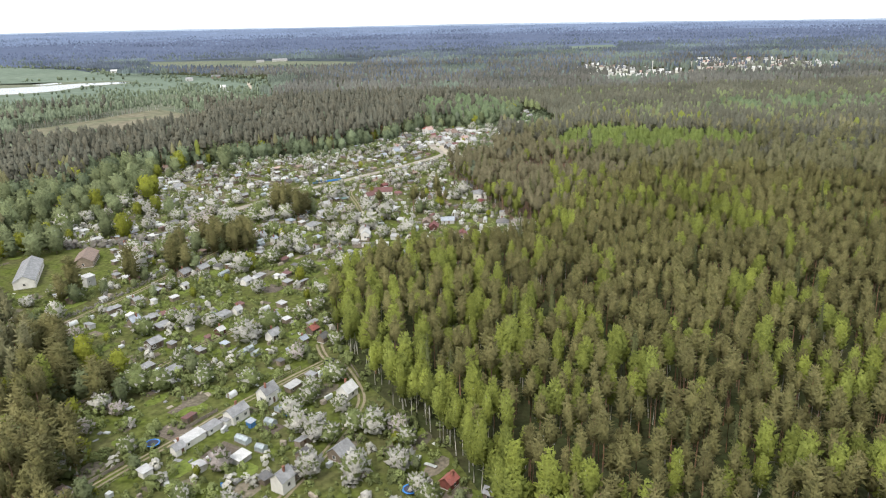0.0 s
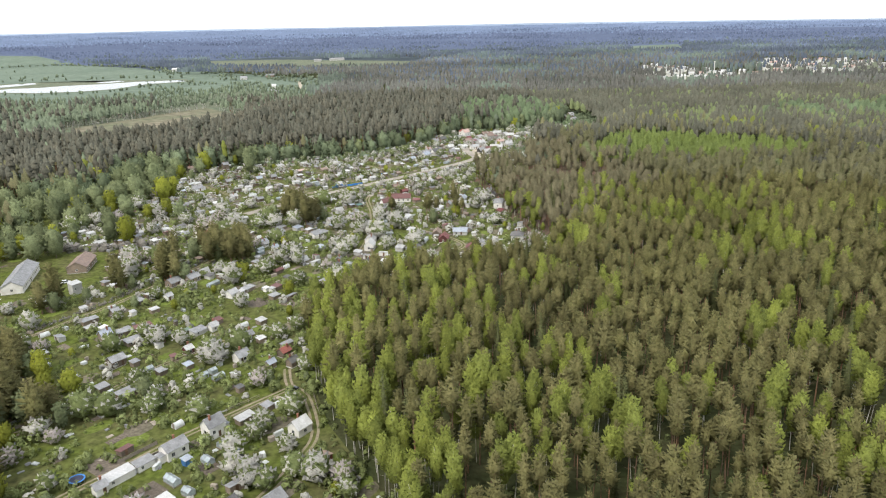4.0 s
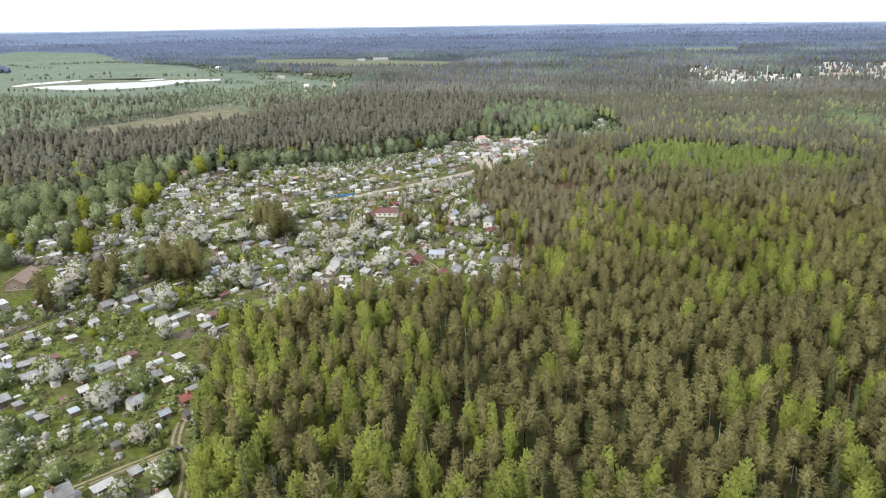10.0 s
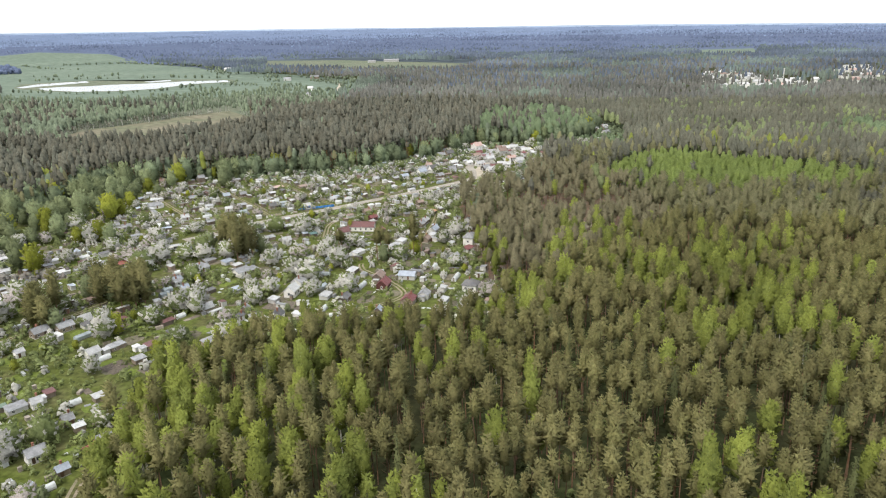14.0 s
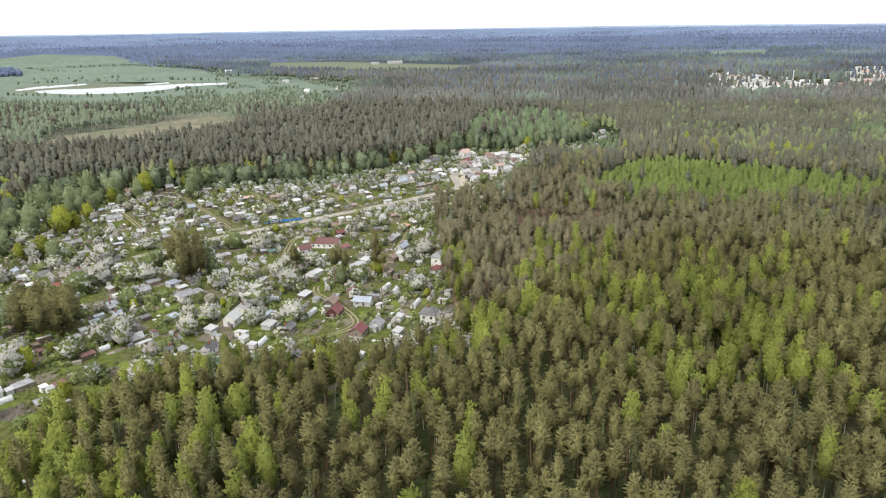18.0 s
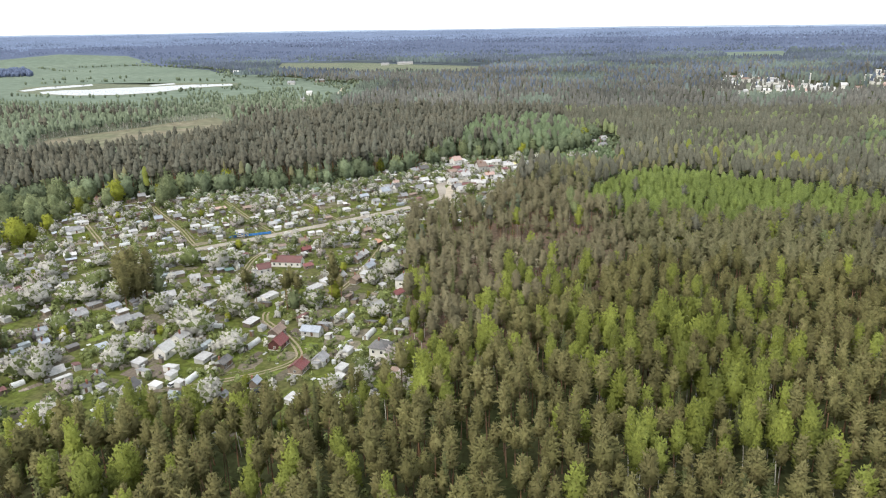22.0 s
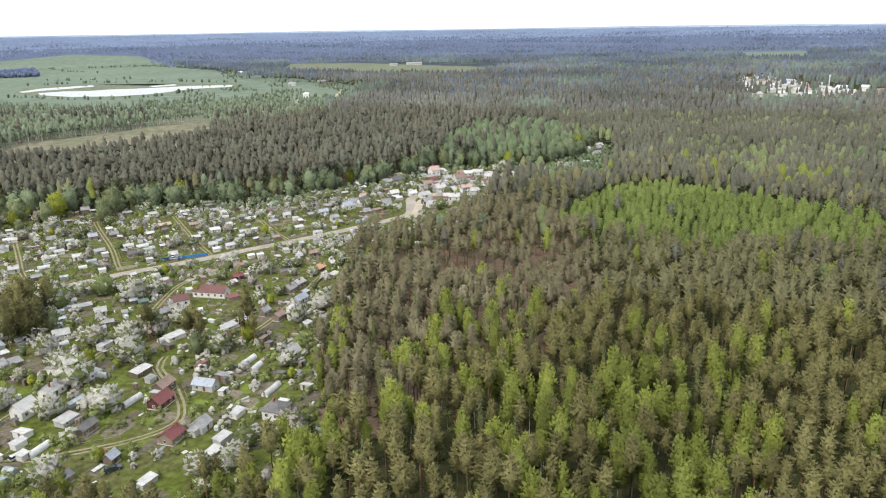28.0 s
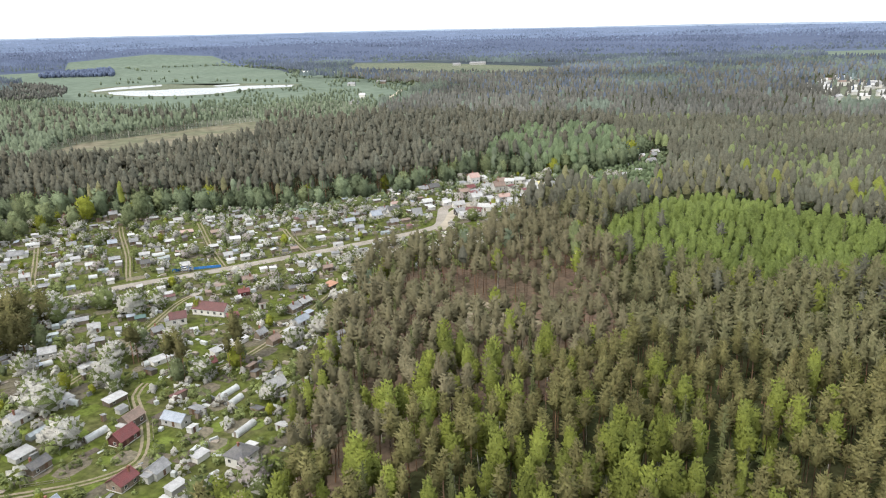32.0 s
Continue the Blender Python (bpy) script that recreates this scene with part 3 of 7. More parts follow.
sheet("hamlet_ground", HAMLET, 0.09, GRASS, "grassy ground round the last houses in the wood", "grass")
sheet("needle_floor", THIN, 0.02, material("needle_litter", (0.150, 0.105, 0.078), 1.0, (0.105, 0.085, 0.058), 0.6, 0.06, 0.3, gloss=0.04), "reddish needle litter under the thin pines", "ground")
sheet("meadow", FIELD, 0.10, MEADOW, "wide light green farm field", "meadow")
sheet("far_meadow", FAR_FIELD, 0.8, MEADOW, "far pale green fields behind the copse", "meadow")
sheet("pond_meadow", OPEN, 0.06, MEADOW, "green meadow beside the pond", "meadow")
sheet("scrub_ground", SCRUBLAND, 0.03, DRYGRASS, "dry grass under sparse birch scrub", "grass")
sheet("felled_ground", FELLED, 0.30, material("felled_ground", (0.185, 0.165, 0.120), 1.0, (0.140, 0.145, 0.095), 0.1, 0.02, 0.3, gloss=0.04), "pale felled clearing with dry grass", "clearing")
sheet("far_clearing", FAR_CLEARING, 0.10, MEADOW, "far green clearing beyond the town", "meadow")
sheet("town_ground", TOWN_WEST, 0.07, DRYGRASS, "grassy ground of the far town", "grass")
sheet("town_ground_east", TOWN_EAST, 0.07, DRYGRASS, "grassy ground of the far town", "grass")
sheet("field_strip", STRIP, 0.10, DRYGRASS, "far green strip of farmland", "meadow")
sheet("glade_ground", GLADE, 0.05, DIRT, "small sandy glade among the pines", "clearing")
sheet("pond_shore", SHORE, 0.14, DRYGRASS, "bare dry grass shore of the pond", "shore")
sheet("pond_inlet", [(-1068, 1456), (-1079, 1533), (-1047, 1579), (-1015, 1610), (-982, 1572), (-1007, 1514), (-1030, 1477), (-1036, 1436)], 0.22, WATER, "narrow bright inlet of the pond", "water")
sheet("pond_pool", [(-849, 1571), (-815, 1616), (-791, 1585), (-820, 1548)], 0.22, WATER, "small bright pool beside the pond", "water")
sheet("pond_water", LAKE, 0.20, WATER, "bright still pond reflecting the white sky", "water")


def ribbon(name, line, wide, z, mat, label, category="road", ruts=None):
    """A road or track along a line, smoothed, with slightly uneven edges."""
    pts = [Vector((x, y, 0)) for x, y in line]
    fine = []
    for i in range(len(pts) - 1):
        p0, p1, p2, p3 = pts[max(i - 1, 0)], pts[i], pts[i + 1], pts[min(i + 2, len(pts) - 1)]
        steps = max(2, int((p2 - p1).length / 3))
        for k in range(steps):
            t = k / steps
            fine.append(0.5 * ((2 * p1) + (p2 - p0) * t + (2 * p0 - 5 * p1 + 4 * p2 - p3) * t * t + (3 * p1 - p0 - 3 * p2 + p3) * t ** 3))
    fine.append(pts[-1])
    verts, faces = [], []
    for off_l, off_r in (ruts or [(-wide / 2, wide / 2)]):
        base = len(verts)
        for i, p in enumerate(fine):
            way = (fine[min(i + 1, len(fine) - 1)] - fine[max(i - 1, 0)]).normalized()
            side = Vector((-way.y, way.x, 0))
            for off in (off_l, off_r):
                q = p + side * (off + 0.12 * wide * 0.5 * noise.noise((p.x * 0.15, p.y * 0.15, off)))
                verts.append((q.x, q.y, z))
        for i in range(len(fine) - 1):
            a = base + 2 * i
            faces.append((a, a + 2, a + 3, a + 1))
    return tagged(new(name, mesh_of(name, verts, faces, [mat])), label, category, "", "structure")


RUTS = [(-1.25, -0.45), (0.45, 1.25)]
ribbon("road", [(-131, 444.7), (-117.3, 464.5), (-111.5, 474), (-96.5, 493.8), (-84.5, 506.4), (-70.2, 521.8), (-58, 537), (-44, 552), (-33.6, 564.8), (-20, 582), (-5, 602), (3.2, 619.6), (-2.8, 642.1), (-6.8, 658.3), (3.3, 671.9), (22.5, 685)],
       6.6, 0.12, GRAVEL, "pale gravel road through the allotments")
ribbon("field_road", [(-326, 1286), (-337, 1336), (-358, 1419), (-374, 1465)], 7, 0.25, SAND, "pale sandy road along the wood's edge")
ribbon("sand_road", [(7.2, 610.5), (4.9, 629.5), (1.2, 651.4), (4.1, 661.1), (7.1, 671.1)], 5, 0.13, SAND, "pale sandy lane at the north end")
ribbon("road_branch", [(-61.5, 530), (-60.6, 515), (-61.6, 500), (-61.8, 488)], 3.5, 0.115, GRAVEL, "pale gravel side road")
LANES = [
    [(-103, 496.5), (-111.8, 505.5), (-133.3, 529), (-166.5, 561), (-178.8, 573.8)],
    [(-72.5, 525.5), (-95.6, 547.8), (-138.4, 593)],
    [(-140, 478), (-151, 487.3), (-164.5, 500.4), (-175.8, 511.2), (-194.6, 529)],
    [(-43, 554), (-61.6, 571.9), (-80, 592)],
    [(-12, 523.7), (-4.9, 506.4), (-2.9, 464.1), (-4, 443), (-9.1, 429.1), (-14.1, 419.2)],
    [(-24.3, 416.4), (-21.2, 408.3), (-8.1, 396.9), (2, 385.7), (5.1, 376.6), (-3, 365.7), (-22.3, 353.1), (-40.6, 346.4)],
    [(-46.7, 363.7), (-46.2, 387.4), (-48.5, 408.9), (-50, 427.2), (-54, 447.7), (-61.8, 477.7), (-61.6, 490)],
    [(-47.2, 241.2), (-43.2, 230.1), (-36.1, 222.9), (-28.1, 202.6), (-29.2, 189.6), (-34.3, 172.6), (-43.5, 150.8)],
    [(-169.3, 240.4), (-154.7, 264.5), (-137, 300.5), (-129.7, 321.7), (-114.4, 362.1), (-102, 391.2)],
    [(-97.4, 141.6), (-93.2, 157.6), (-75.8, 183.5), (-64.5, 200.4), (-43.2, 227.1)],
    [(-131.1, 174.5), (-107.4, 211.5), (-93, 240.4), (-75.5, 264.2)],
]
for line in LANES:
    ribbon("track", line, 2.6, 0.10, DIRT, "narrow dirt track with two wheel ruts", "track", RUTS)


# ---------------------------------------------------------------- woods
def scatter(x0, x1, y0, y1, step, seed, jitter=0.42, turn=0.0):
    rng = np.random.default_rng(seed)
    half = 0.75 * max(x1 - x0, y1 - y0) if turn else 0
    mx, my = (x0 + x1) / 2, (y0 + y1) / 2
    x, y = np.meshgrid(np.arange(mx - half if turn else x0, mx + half if turn else x1, step), np.arange(my - half if turn else y0, my + half if turn else y1, step))
    x = x + (np.arange(y.shape[0]) % 2)[:, None] * step / 2
    x, y = (x + rng.uniform(-jitter, jitter, x.shape) * step).ravel(), (y + rng.uniform(-jitter, jitter, y.shape) * step).ravel()
    if turn:
        c, q = math.cos(turn), math.sin(turn)
        x, y = mx + (x - mx) * c - (y - my) * q, my + (x - mx) * q + (y - my) * c
        kept = (x > x0) & (x < x1) & (y > y0) & (y < y1)
        x, y = x[kept], y[kept]
    return x, y


def seen(x, y):
    """The part of the land that the flight looks over."""
    return (x > -1.25 * (y + 60) - 40) & (x < 0.66 * y + 95)


def cleared(x, y):
    out = inside(VILLAGE, x, y)
    for poly in (SHORE, FIELD, FAR_FIELD, OPEN, FELLED, STRIP, FAR_CLEARING, HAMLET, GLADE):
        out |= inside(poly, x, y)
    return out & ~inside(DARKWOOD, x, y)


def nearness(x, y):
    """Distance from the line over which the camera flies."""
    t = np.clip((x * 0.485 + y * 0.875) / 285.0, 0, 1)
    return np.hypot(x - t * 138, y - t * 250)


# where birches stand together among the pines
GROVES_SOUTH = [(-18.9, 251.5), (7.3, 280.8), (-7.9, 229.2), (33, 233.1), (40, 221), (27.9, 200.3), (43.8, 192), (53.7, 198.8), (61.5, 176.8), (52.7, 183.9), (70.5, 205.3), (5.7, 139), (11.7, 135.9), (24.6, 137.7), (36.6, 135.5), (49.5, 136.3),
                (71.2, 143.9), (81.1, 143.7), (89.9, 143.6), (103.8, 175), (100, 199.7), (116.5, 187.5), (124.5, 210), (117.9, 264.5), (-28.1, 224.6), (-31, 245.8), (-13, 215.3)]
GROVES_MIDDLE = [(8.3, 288.7), (-3.7, 272.1), (-25, 235.6), (0.1, 228.9), (26, 226.3), (43.9, 227.8), (107.1, 252.9), (115.9, 256.6), (135.4, 257), (110, 233.1), (122.6, 232.7), (50.2, 357.6), (65.3, 356.3), (98.2, 448), (100.1, 369.4), (78.3, 432.6), (89.3, 423.4),
                 (134.6, 354.8), (59.2, 345.4), (56.3, 363.4), (-14.8, 258.4), (-35, 263)]
GROVES_NORTH = [(131.8, 432.1), (142.6, 410), (154.4, 406.8), (130.8, 403.4), (117.9, 400.8), (136.7, 388.4), (157.3, 385), (162.2, 375.9), (140.6, 363.6), (133.7, 351.8), (144.5, 348.6), (154.3, 352.4), (147.4, 335.7), (133.6, 331), (118.3, 323.8), (157.2, 331.6),
                (71.3, 435.8), (82.3, 438.5), (70.3, 407), (92.2, 398.4), (72.3, 372), (106, 389.2), (114, 393.9), (125.8, 402.6), (156.4, 422.5), (139.7, 429.9), (132.7, 384.5), (116.9, 376), (48.3, 377.6), (45.3, 399.6), (8.2, 549.1), (2.2, 566.4), (-5.9, 576.8)]


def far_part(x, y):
    """How far the woods have turned to the greyer tints that hold haze in their colour."""
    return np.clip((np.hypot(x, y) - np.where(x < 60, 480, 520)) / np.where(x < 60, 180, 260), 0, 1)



rng = np.random.default_rng(5)
x, y = scatter(-900, 640, 60, 1000, 5.05, 11, 0.5, 0.5)
keep = seen(x, y) & ~cleared(x, y)
# sparser where the pines stand thin round the glade
thin = np.hypot((x - 60) / 1.6, y - 520) < 40
keep &= ~(thin & (rng.random(len(x)) < 0.3))
bare = (np.hypot((x - 100) / 22, (y - 530) / 26) < 1) | (np.hypot((x - 74) / 34, (y - 499) / 9) < 1)
keep &= ~(bare & (rng.random(len(x)) < 0.45))
keep &= rng.random(len(x)) < 0.96
low = inside(SCRUBLAND, x, y)
keep &= ~(low & ((rng.random(len(x)) < 0.15) | (lump(x, y, 60, 8.0) > 1.1)))
x, y = x[keep], y[keep]
low = inside(SCRUBLAND, x, y)
d = nearness(x, y)
mixed = lump(x, y, 75, 1.0) + 0.5 * lump(x, y, 26, 2.0)
chance = np.clip(0.07 + 0.16 * (mixed - 0.3), 0.03, 0.5)
west = (y > 0.33 * x + 560) & (x < 40)
chance = np.where(west, 0.10 + 0.1 * (mixed > 0.4), chance)
chance = np.where((x > 60) & (y > 690) & (lump(x, y, 120, 9.0) > 0.35), 0.55, chance)
chance = np.where((inside(BIRCH_EAST, x, y) & (lump(x, y, 60, 21.0) > -0.55)) | (inside(BIRCH_MID, x, y) & (lump(x, y, 45, 22.0) > -0.25)), 0.8, chance)
near_grove = np.full(len(x), 1e9)
for gx, gy in GROVES_SOUTH + GROVES_MIDDLE + GROVES_NORTH:
    near_grove = np.minimum(near_grove, np.hypot(x - gx, y - gy))
chance = np.where(near_grove < 7.0, 0.7, np.where(near_grove < 11.5, 0.24, chance * 0.8))
clump = inside(CLUMP_A, x, y) | inside(CLUMP_B, x, y)
chance = np.where(clump & (lump(x, y, 22, 14.0) > -0.2), 0.6, chance)
border = np.full(len(x), 1e9)
for (ax, ay), (bx, by) in zip(VILLAGE[:18], VILLAGE[1:19]):
    t = np.clip(((x - ax) * (bx - ax) + (y - ay) * (by - ay)) / ((bx - ax) ** 2 + (by - ay) ** 2), 0, 1)
    border = np.minimum(border, np.hypot(x - ax - t * (bx - ax), y - ay - t * (by - ay)))
chance = np.where((border < 11) & (lump(x, y, 40, 18.0) > -0.5), np.where(y < 330, 0.7, 0.35), chance)
chance = np.where(low, 0.92, chance)
young = inside(BRIGHT, x, y)
pick = rng.random(len(x))
kind = np.where(pick < chance, 1, np.where(pick > 0.95, 2, 0))
kind = np.where(young & (pick < 0.985), 3, kind)
kind = np.where(low & (kind == 1), 4, kind)
fresh = inside(ASPENS, x, y) | ((np.hypot((x - 400) / 130, (y - 775) / 45) < 1) & (lump(x, y, 60, 16.0) > -0.2))
kind = np.where(fresh & (pick < 0.85), 7, kind)
kind = np.where(inside(DARK_STAND, x, y), 5, kind)
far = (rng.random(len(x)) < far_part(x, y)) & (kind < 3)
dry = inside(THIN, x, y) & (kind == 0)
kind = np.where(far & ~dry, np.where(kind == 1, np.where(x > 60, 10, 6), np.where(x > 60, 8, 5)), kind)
kind = np.where(dry, 9, kind)
# wind-thrown gaps in the western wood
kind = np.where((kind == 5) & (rng.random(len(x)) < 0.12 + 0.1 * (lump(x, y, 30, 51.0) > 0.5)), -1, kind)
zone = np.digitize(d, (210, 390))
KINDS = [
    ("pine", "pine_wood", "tall olive-green pines with bare reddish trunks", NEEDLES, BARK, (0.74, 1.14)),
    ("birch", "birch_wood", "fresh yellow-green birches among pines", BIRCH, WHITEBARK, (0.75, 1.14)),
    ("spruce", "spruce_wood", "dark pointed spruces among pines", SPRUCE, GREYBARK, (0.7, 1.08)),
    ("birch", "young_birch_wood", "bright light-green young birch stand", YOUNG, WHITEBARK, (0.62, 0.86)),
    ("birch", "birch_scrub", "sparse birch scrub with white stems", FARLEAVES, WHITEBARK, (0.6, 1.0)),
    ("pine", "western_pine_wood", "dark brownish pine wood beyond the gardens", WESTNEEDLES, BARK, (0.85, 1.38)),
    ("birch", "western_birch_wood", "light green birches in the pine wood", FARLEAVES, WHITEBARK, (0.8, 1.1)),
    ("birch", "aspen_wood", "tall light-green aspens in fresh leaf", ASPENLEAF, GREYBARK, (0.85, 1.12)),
    ("pine", "outer_pine_wood", "olive pines of the wide forest, greyed with haze colour", MIDNEEDLES, BARK, (0.86, 1.1)),
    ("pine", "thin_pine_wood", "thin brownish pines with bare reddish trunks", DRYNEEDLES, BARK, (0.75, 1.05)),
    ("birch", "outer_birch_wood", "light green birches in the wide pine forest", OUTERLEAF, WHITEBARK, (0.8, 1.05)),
]
# the trees under the flight stand as things of their own, the rest as woods
along, across = (x * 0.485 + y * 0.875), (x * 0.875 - y * 0.485)
own = (np.abs(across - 2) < 13) & (along > 150) & (along < 470) & (kind < 3)
OWN = list(zip(x[own], y[own], kind[own]))
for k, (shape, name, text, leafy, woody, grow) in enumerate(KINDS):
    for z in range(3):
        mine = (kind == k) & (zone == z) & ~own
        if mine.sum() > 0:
            # pines beyond the nearest zone take the haze-tinted needle colour
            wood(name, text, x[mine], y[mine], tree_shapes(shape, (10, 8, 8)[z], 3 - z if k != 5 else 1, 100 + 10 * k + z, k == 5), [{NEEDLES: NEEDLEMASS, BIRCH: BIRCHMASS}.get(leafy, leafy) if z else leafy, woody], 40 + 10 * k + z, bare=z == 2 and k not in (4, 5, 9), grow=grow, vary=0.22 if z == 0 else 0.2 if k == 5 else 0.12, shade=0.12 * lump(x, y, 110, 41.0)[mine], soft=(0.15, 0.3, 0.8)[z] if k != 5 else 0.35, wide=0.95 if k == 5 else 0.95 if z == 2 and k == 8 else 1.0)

# the forest goes on under and behind the flight
bx, by = scatter(-160, 420, -120, 420, 5.4, 35, 0.5, 0.5)
keep = ~(seen(bx, by) & (by > 60)) & ~inside(VILLAGE, bx, by) & (nearness(bx, by) < 190) & ~((bx < -20) & (by > 110))
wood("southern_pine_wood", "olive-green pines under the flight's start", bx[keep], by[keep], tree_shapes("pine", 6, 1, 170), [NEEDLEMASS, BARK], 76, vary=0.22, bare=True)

# bare white birch stems standing over the scrub
rng = np.random.default_rng(36)
sx, sy = scatter(-760, -210, 640, 1130, 12.0, 37)
keep = inside(SCRUBLAND, sx, sy) & ~inside(FELLED, sx, sy) & (lump(sx, sy, 90, 26.0) > 0.0)
poles = []
for _ in range(6):
    sv, sf = stem(rng, rng.uniform(9, 14), 0.24, 4, 0.5)
    cv, cf = crown(rng, 0, 8.0, 13.5, 1.1, birch_profile, 1, 1, 4, 0, 0.3, 0, 0.3)
    poles.append((sv, sf, cv, cf))
# and along the far edge of the felled land
line = np.array([(-524, 820), (-491, 861), (-452, 902), (-430, 962), (-390, 1032)])
t = rng.uniform(0, 4, 110)
edge = line[t.astype(int)] * (1 - t % 1)[:, None] + line[t.astype(int) + 1] * (t % 1)[:, None] + rng.normal(0, 5, (110, 2))
sx, sy = np.r_[sx[keep], edge[:, 0]], np.r_[sy[keep], edge[:, 1]]
wood("birch_stems", "tall thin birches with bare white stems", sx, sy, poles, [FARLEAVES, WHITEBARK], 77)

# woods from one kilometre away to the horizon: wider spaced, haze put into ever bluer, paler colours
bands = [scatter(-2300, 1300, 1000, 1600, 8.4, 12, 0.5, 0.4), scatter(-3100, 1700, 1600, 2400, 11.0, 13, 0.5, 0.4), scatter(-4500, 3200, 2400, 4900, 24.0, 14, 0.5, 0.4)]
x, y = (np.concatenate(c) for c in zip(*bands))
band = np.repeat((0, 1, 2), [len(b[0]) for b in bands])
keep = seen(x, y) & ~cleared(x, y) & (np.hypot(x, y) < 4900) & ((band < 2) | (lump(x, y, 700, 5.0) < 0.95))
rng = np.random.default_rng(44)
keep &= ~(inside(TOWN_FRONT, x, y) & (rng.random(len(x)) < 0.85))
keep &= ~((inside(TOWN_WEST, x, y) | inside(TOWN_EAST, x, y)) & (rng.random(len(x)) < 0.74))
keep &= ~(inside(SCRUBLAND, x, y) & (rng.random(len(x)) < 0.3))
x, y, band = x[keep], y[keep], band[keep]
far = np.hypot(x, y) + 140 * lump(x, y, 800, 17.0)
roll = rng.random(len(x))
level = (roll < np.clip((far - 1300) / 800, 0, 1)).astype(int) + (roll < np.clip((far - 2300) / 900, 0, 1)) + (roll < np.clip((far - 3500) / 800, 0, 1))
leafy = lump(x, y, 260, 3.0) + 0.5 * lump(x, y, 70, 4.0) > np.where((x < -250) & (y < 1400), -0.4, np.where(far > 1700, 0.25, 0.75))
leafy |= rng.random(len(x)) < 0.06
low = inside(SCRUBLAND, x, y)
patchy = 0.20 * lump(x, y, 420, 42.0) + 0.12 * lump(x, y, 120, 43.0)
wood("distant_birch_scrub", "low distant birch scrub near the pond", x[low], y[low], tree_shapes("birch", 5, 0, 305), [FARLEAVES], 66, grow=(0.4, 0.75), bare=True, wide=1.3)
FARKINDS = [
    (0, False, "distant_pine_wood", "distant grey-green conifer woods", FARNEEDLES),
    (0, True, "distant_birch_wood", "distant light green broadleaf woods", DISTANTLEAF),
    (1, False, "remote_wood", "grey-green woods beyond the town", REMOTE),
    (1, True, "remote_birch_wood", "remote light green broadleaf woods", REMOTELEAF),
    (2, None, "horizon_wood", "dark forest towards the horizon, tinted with blue haze", BLUEHILL),
    (3, None, "hazy_wood", "forest along the horizon, tinted with pale blue haze", FARHILL),
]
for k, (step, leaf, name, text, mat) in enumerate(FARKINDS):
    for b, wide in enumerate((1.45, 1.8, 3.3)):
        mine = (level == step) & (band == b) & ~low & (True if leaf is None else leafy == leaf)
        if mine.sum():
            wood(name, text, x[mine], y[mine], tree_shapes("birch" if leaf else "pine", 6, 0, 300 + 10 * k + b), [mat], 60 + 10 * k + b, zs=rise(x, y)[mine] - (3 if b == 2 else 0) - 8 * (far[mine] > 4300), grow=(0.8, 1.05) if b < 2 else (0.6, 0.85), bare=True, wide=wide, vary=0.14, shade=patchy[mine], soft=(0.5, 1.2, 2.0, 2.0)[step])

# low bushes on the open land by the pond
x, y = scatter(-640, -230, 1060, 1560, 13.0, 14)
keep = inside(OPEN, x, y) & ~inside(SHORE, x, y) & (lump(x, y, 90, 13.0) > 0.1)
wood("meadow_bushes", "low bushes scattered over the meadow", x[keep], y[keep], tree_shapes("round", 5, 1, 320), [FARLEAVES], 71, grow=(0.35, 0.8), bare=True)

# hedgerows and thickets round the pond and across the field
rng = np.random.default_rng(19)
hx, hy = [], []
for line, gap, wide in (([(-1181, 1600), (-1115, 1644), (-1067, 1678), (-986, 1668), (-859, 1690), (-691, 1638)], 13, 8), ([(-983, 1338), (-898, 1323), (-799, 1289), (-722, 1304), (-678, 1340), (-660, 1434), (-609, 1488)], 10, 8), ([(-1290, 1750), (-1138, 1763), (-1039, 1782)], 14, 12),
                        ([(-1584, 2307), (-1425, 2383), (-1129, 2208), (-956, 2088), (-764, 1776), (-602, 1763)], 12, 25), ([(-1790, 2344), (-1515, 2119), (-1318, 2029)], 22, 6), ([(-602, 1655), (-489, 1640), (-400, 1564), (-346, 1494)], 9, 40)):
    for (ax, ay), (cx, cy) in zip(line, line[1:]):
        for _ in range(int(math.hypot(cx - ax, cy - ay) / gap * (2 if wide > 20 else 1))):
            t = rng.random()
            hx.append(ax + (cx - ax) * t + rng.normal(0, wide / 2))
            hy.append(ay + (cy - ay) * t + rng.normal(0, wide / 2))
wood("field_thickets", "dark thickets along the field edges and pond", np.array(hx), np.array(hy), tree_shapes("round", 5, 1, 321), [FARLEAVES], 73, grow=(0.35, 0.85), bare=True)

x, y = scatter(-1700, -900, 1300, 2300, 9.0, 33)
keep = inside(COPSE, x, y) & (lump(x, y, 70, 24.0) > -0.5)
# the copse is painted in the same haze blue
wood("field_copse", "dark copse of trees standing in the field", x[keep], y[keep], tree_shapes("round", 5, 1, 322), [BLUEHILL], 74, zs=rise(x, y)[keep], grow=(0.8, 1.7), bare=True)
x, y = scatter(-1400, -600, 950, 1500, 8.0, 34)
keep = inside(DARK_STAND, x, y) & (lump(x, y, 60, 25.0) > -0.45)
wood("dark_stand", "dark conifer stand beside the birch scrub", x[keep], y[keep], tree_shapes("pine", 5, 1, 323), [FARNEEDLES], 75, grow=(0.7, 1.05), bare=True)

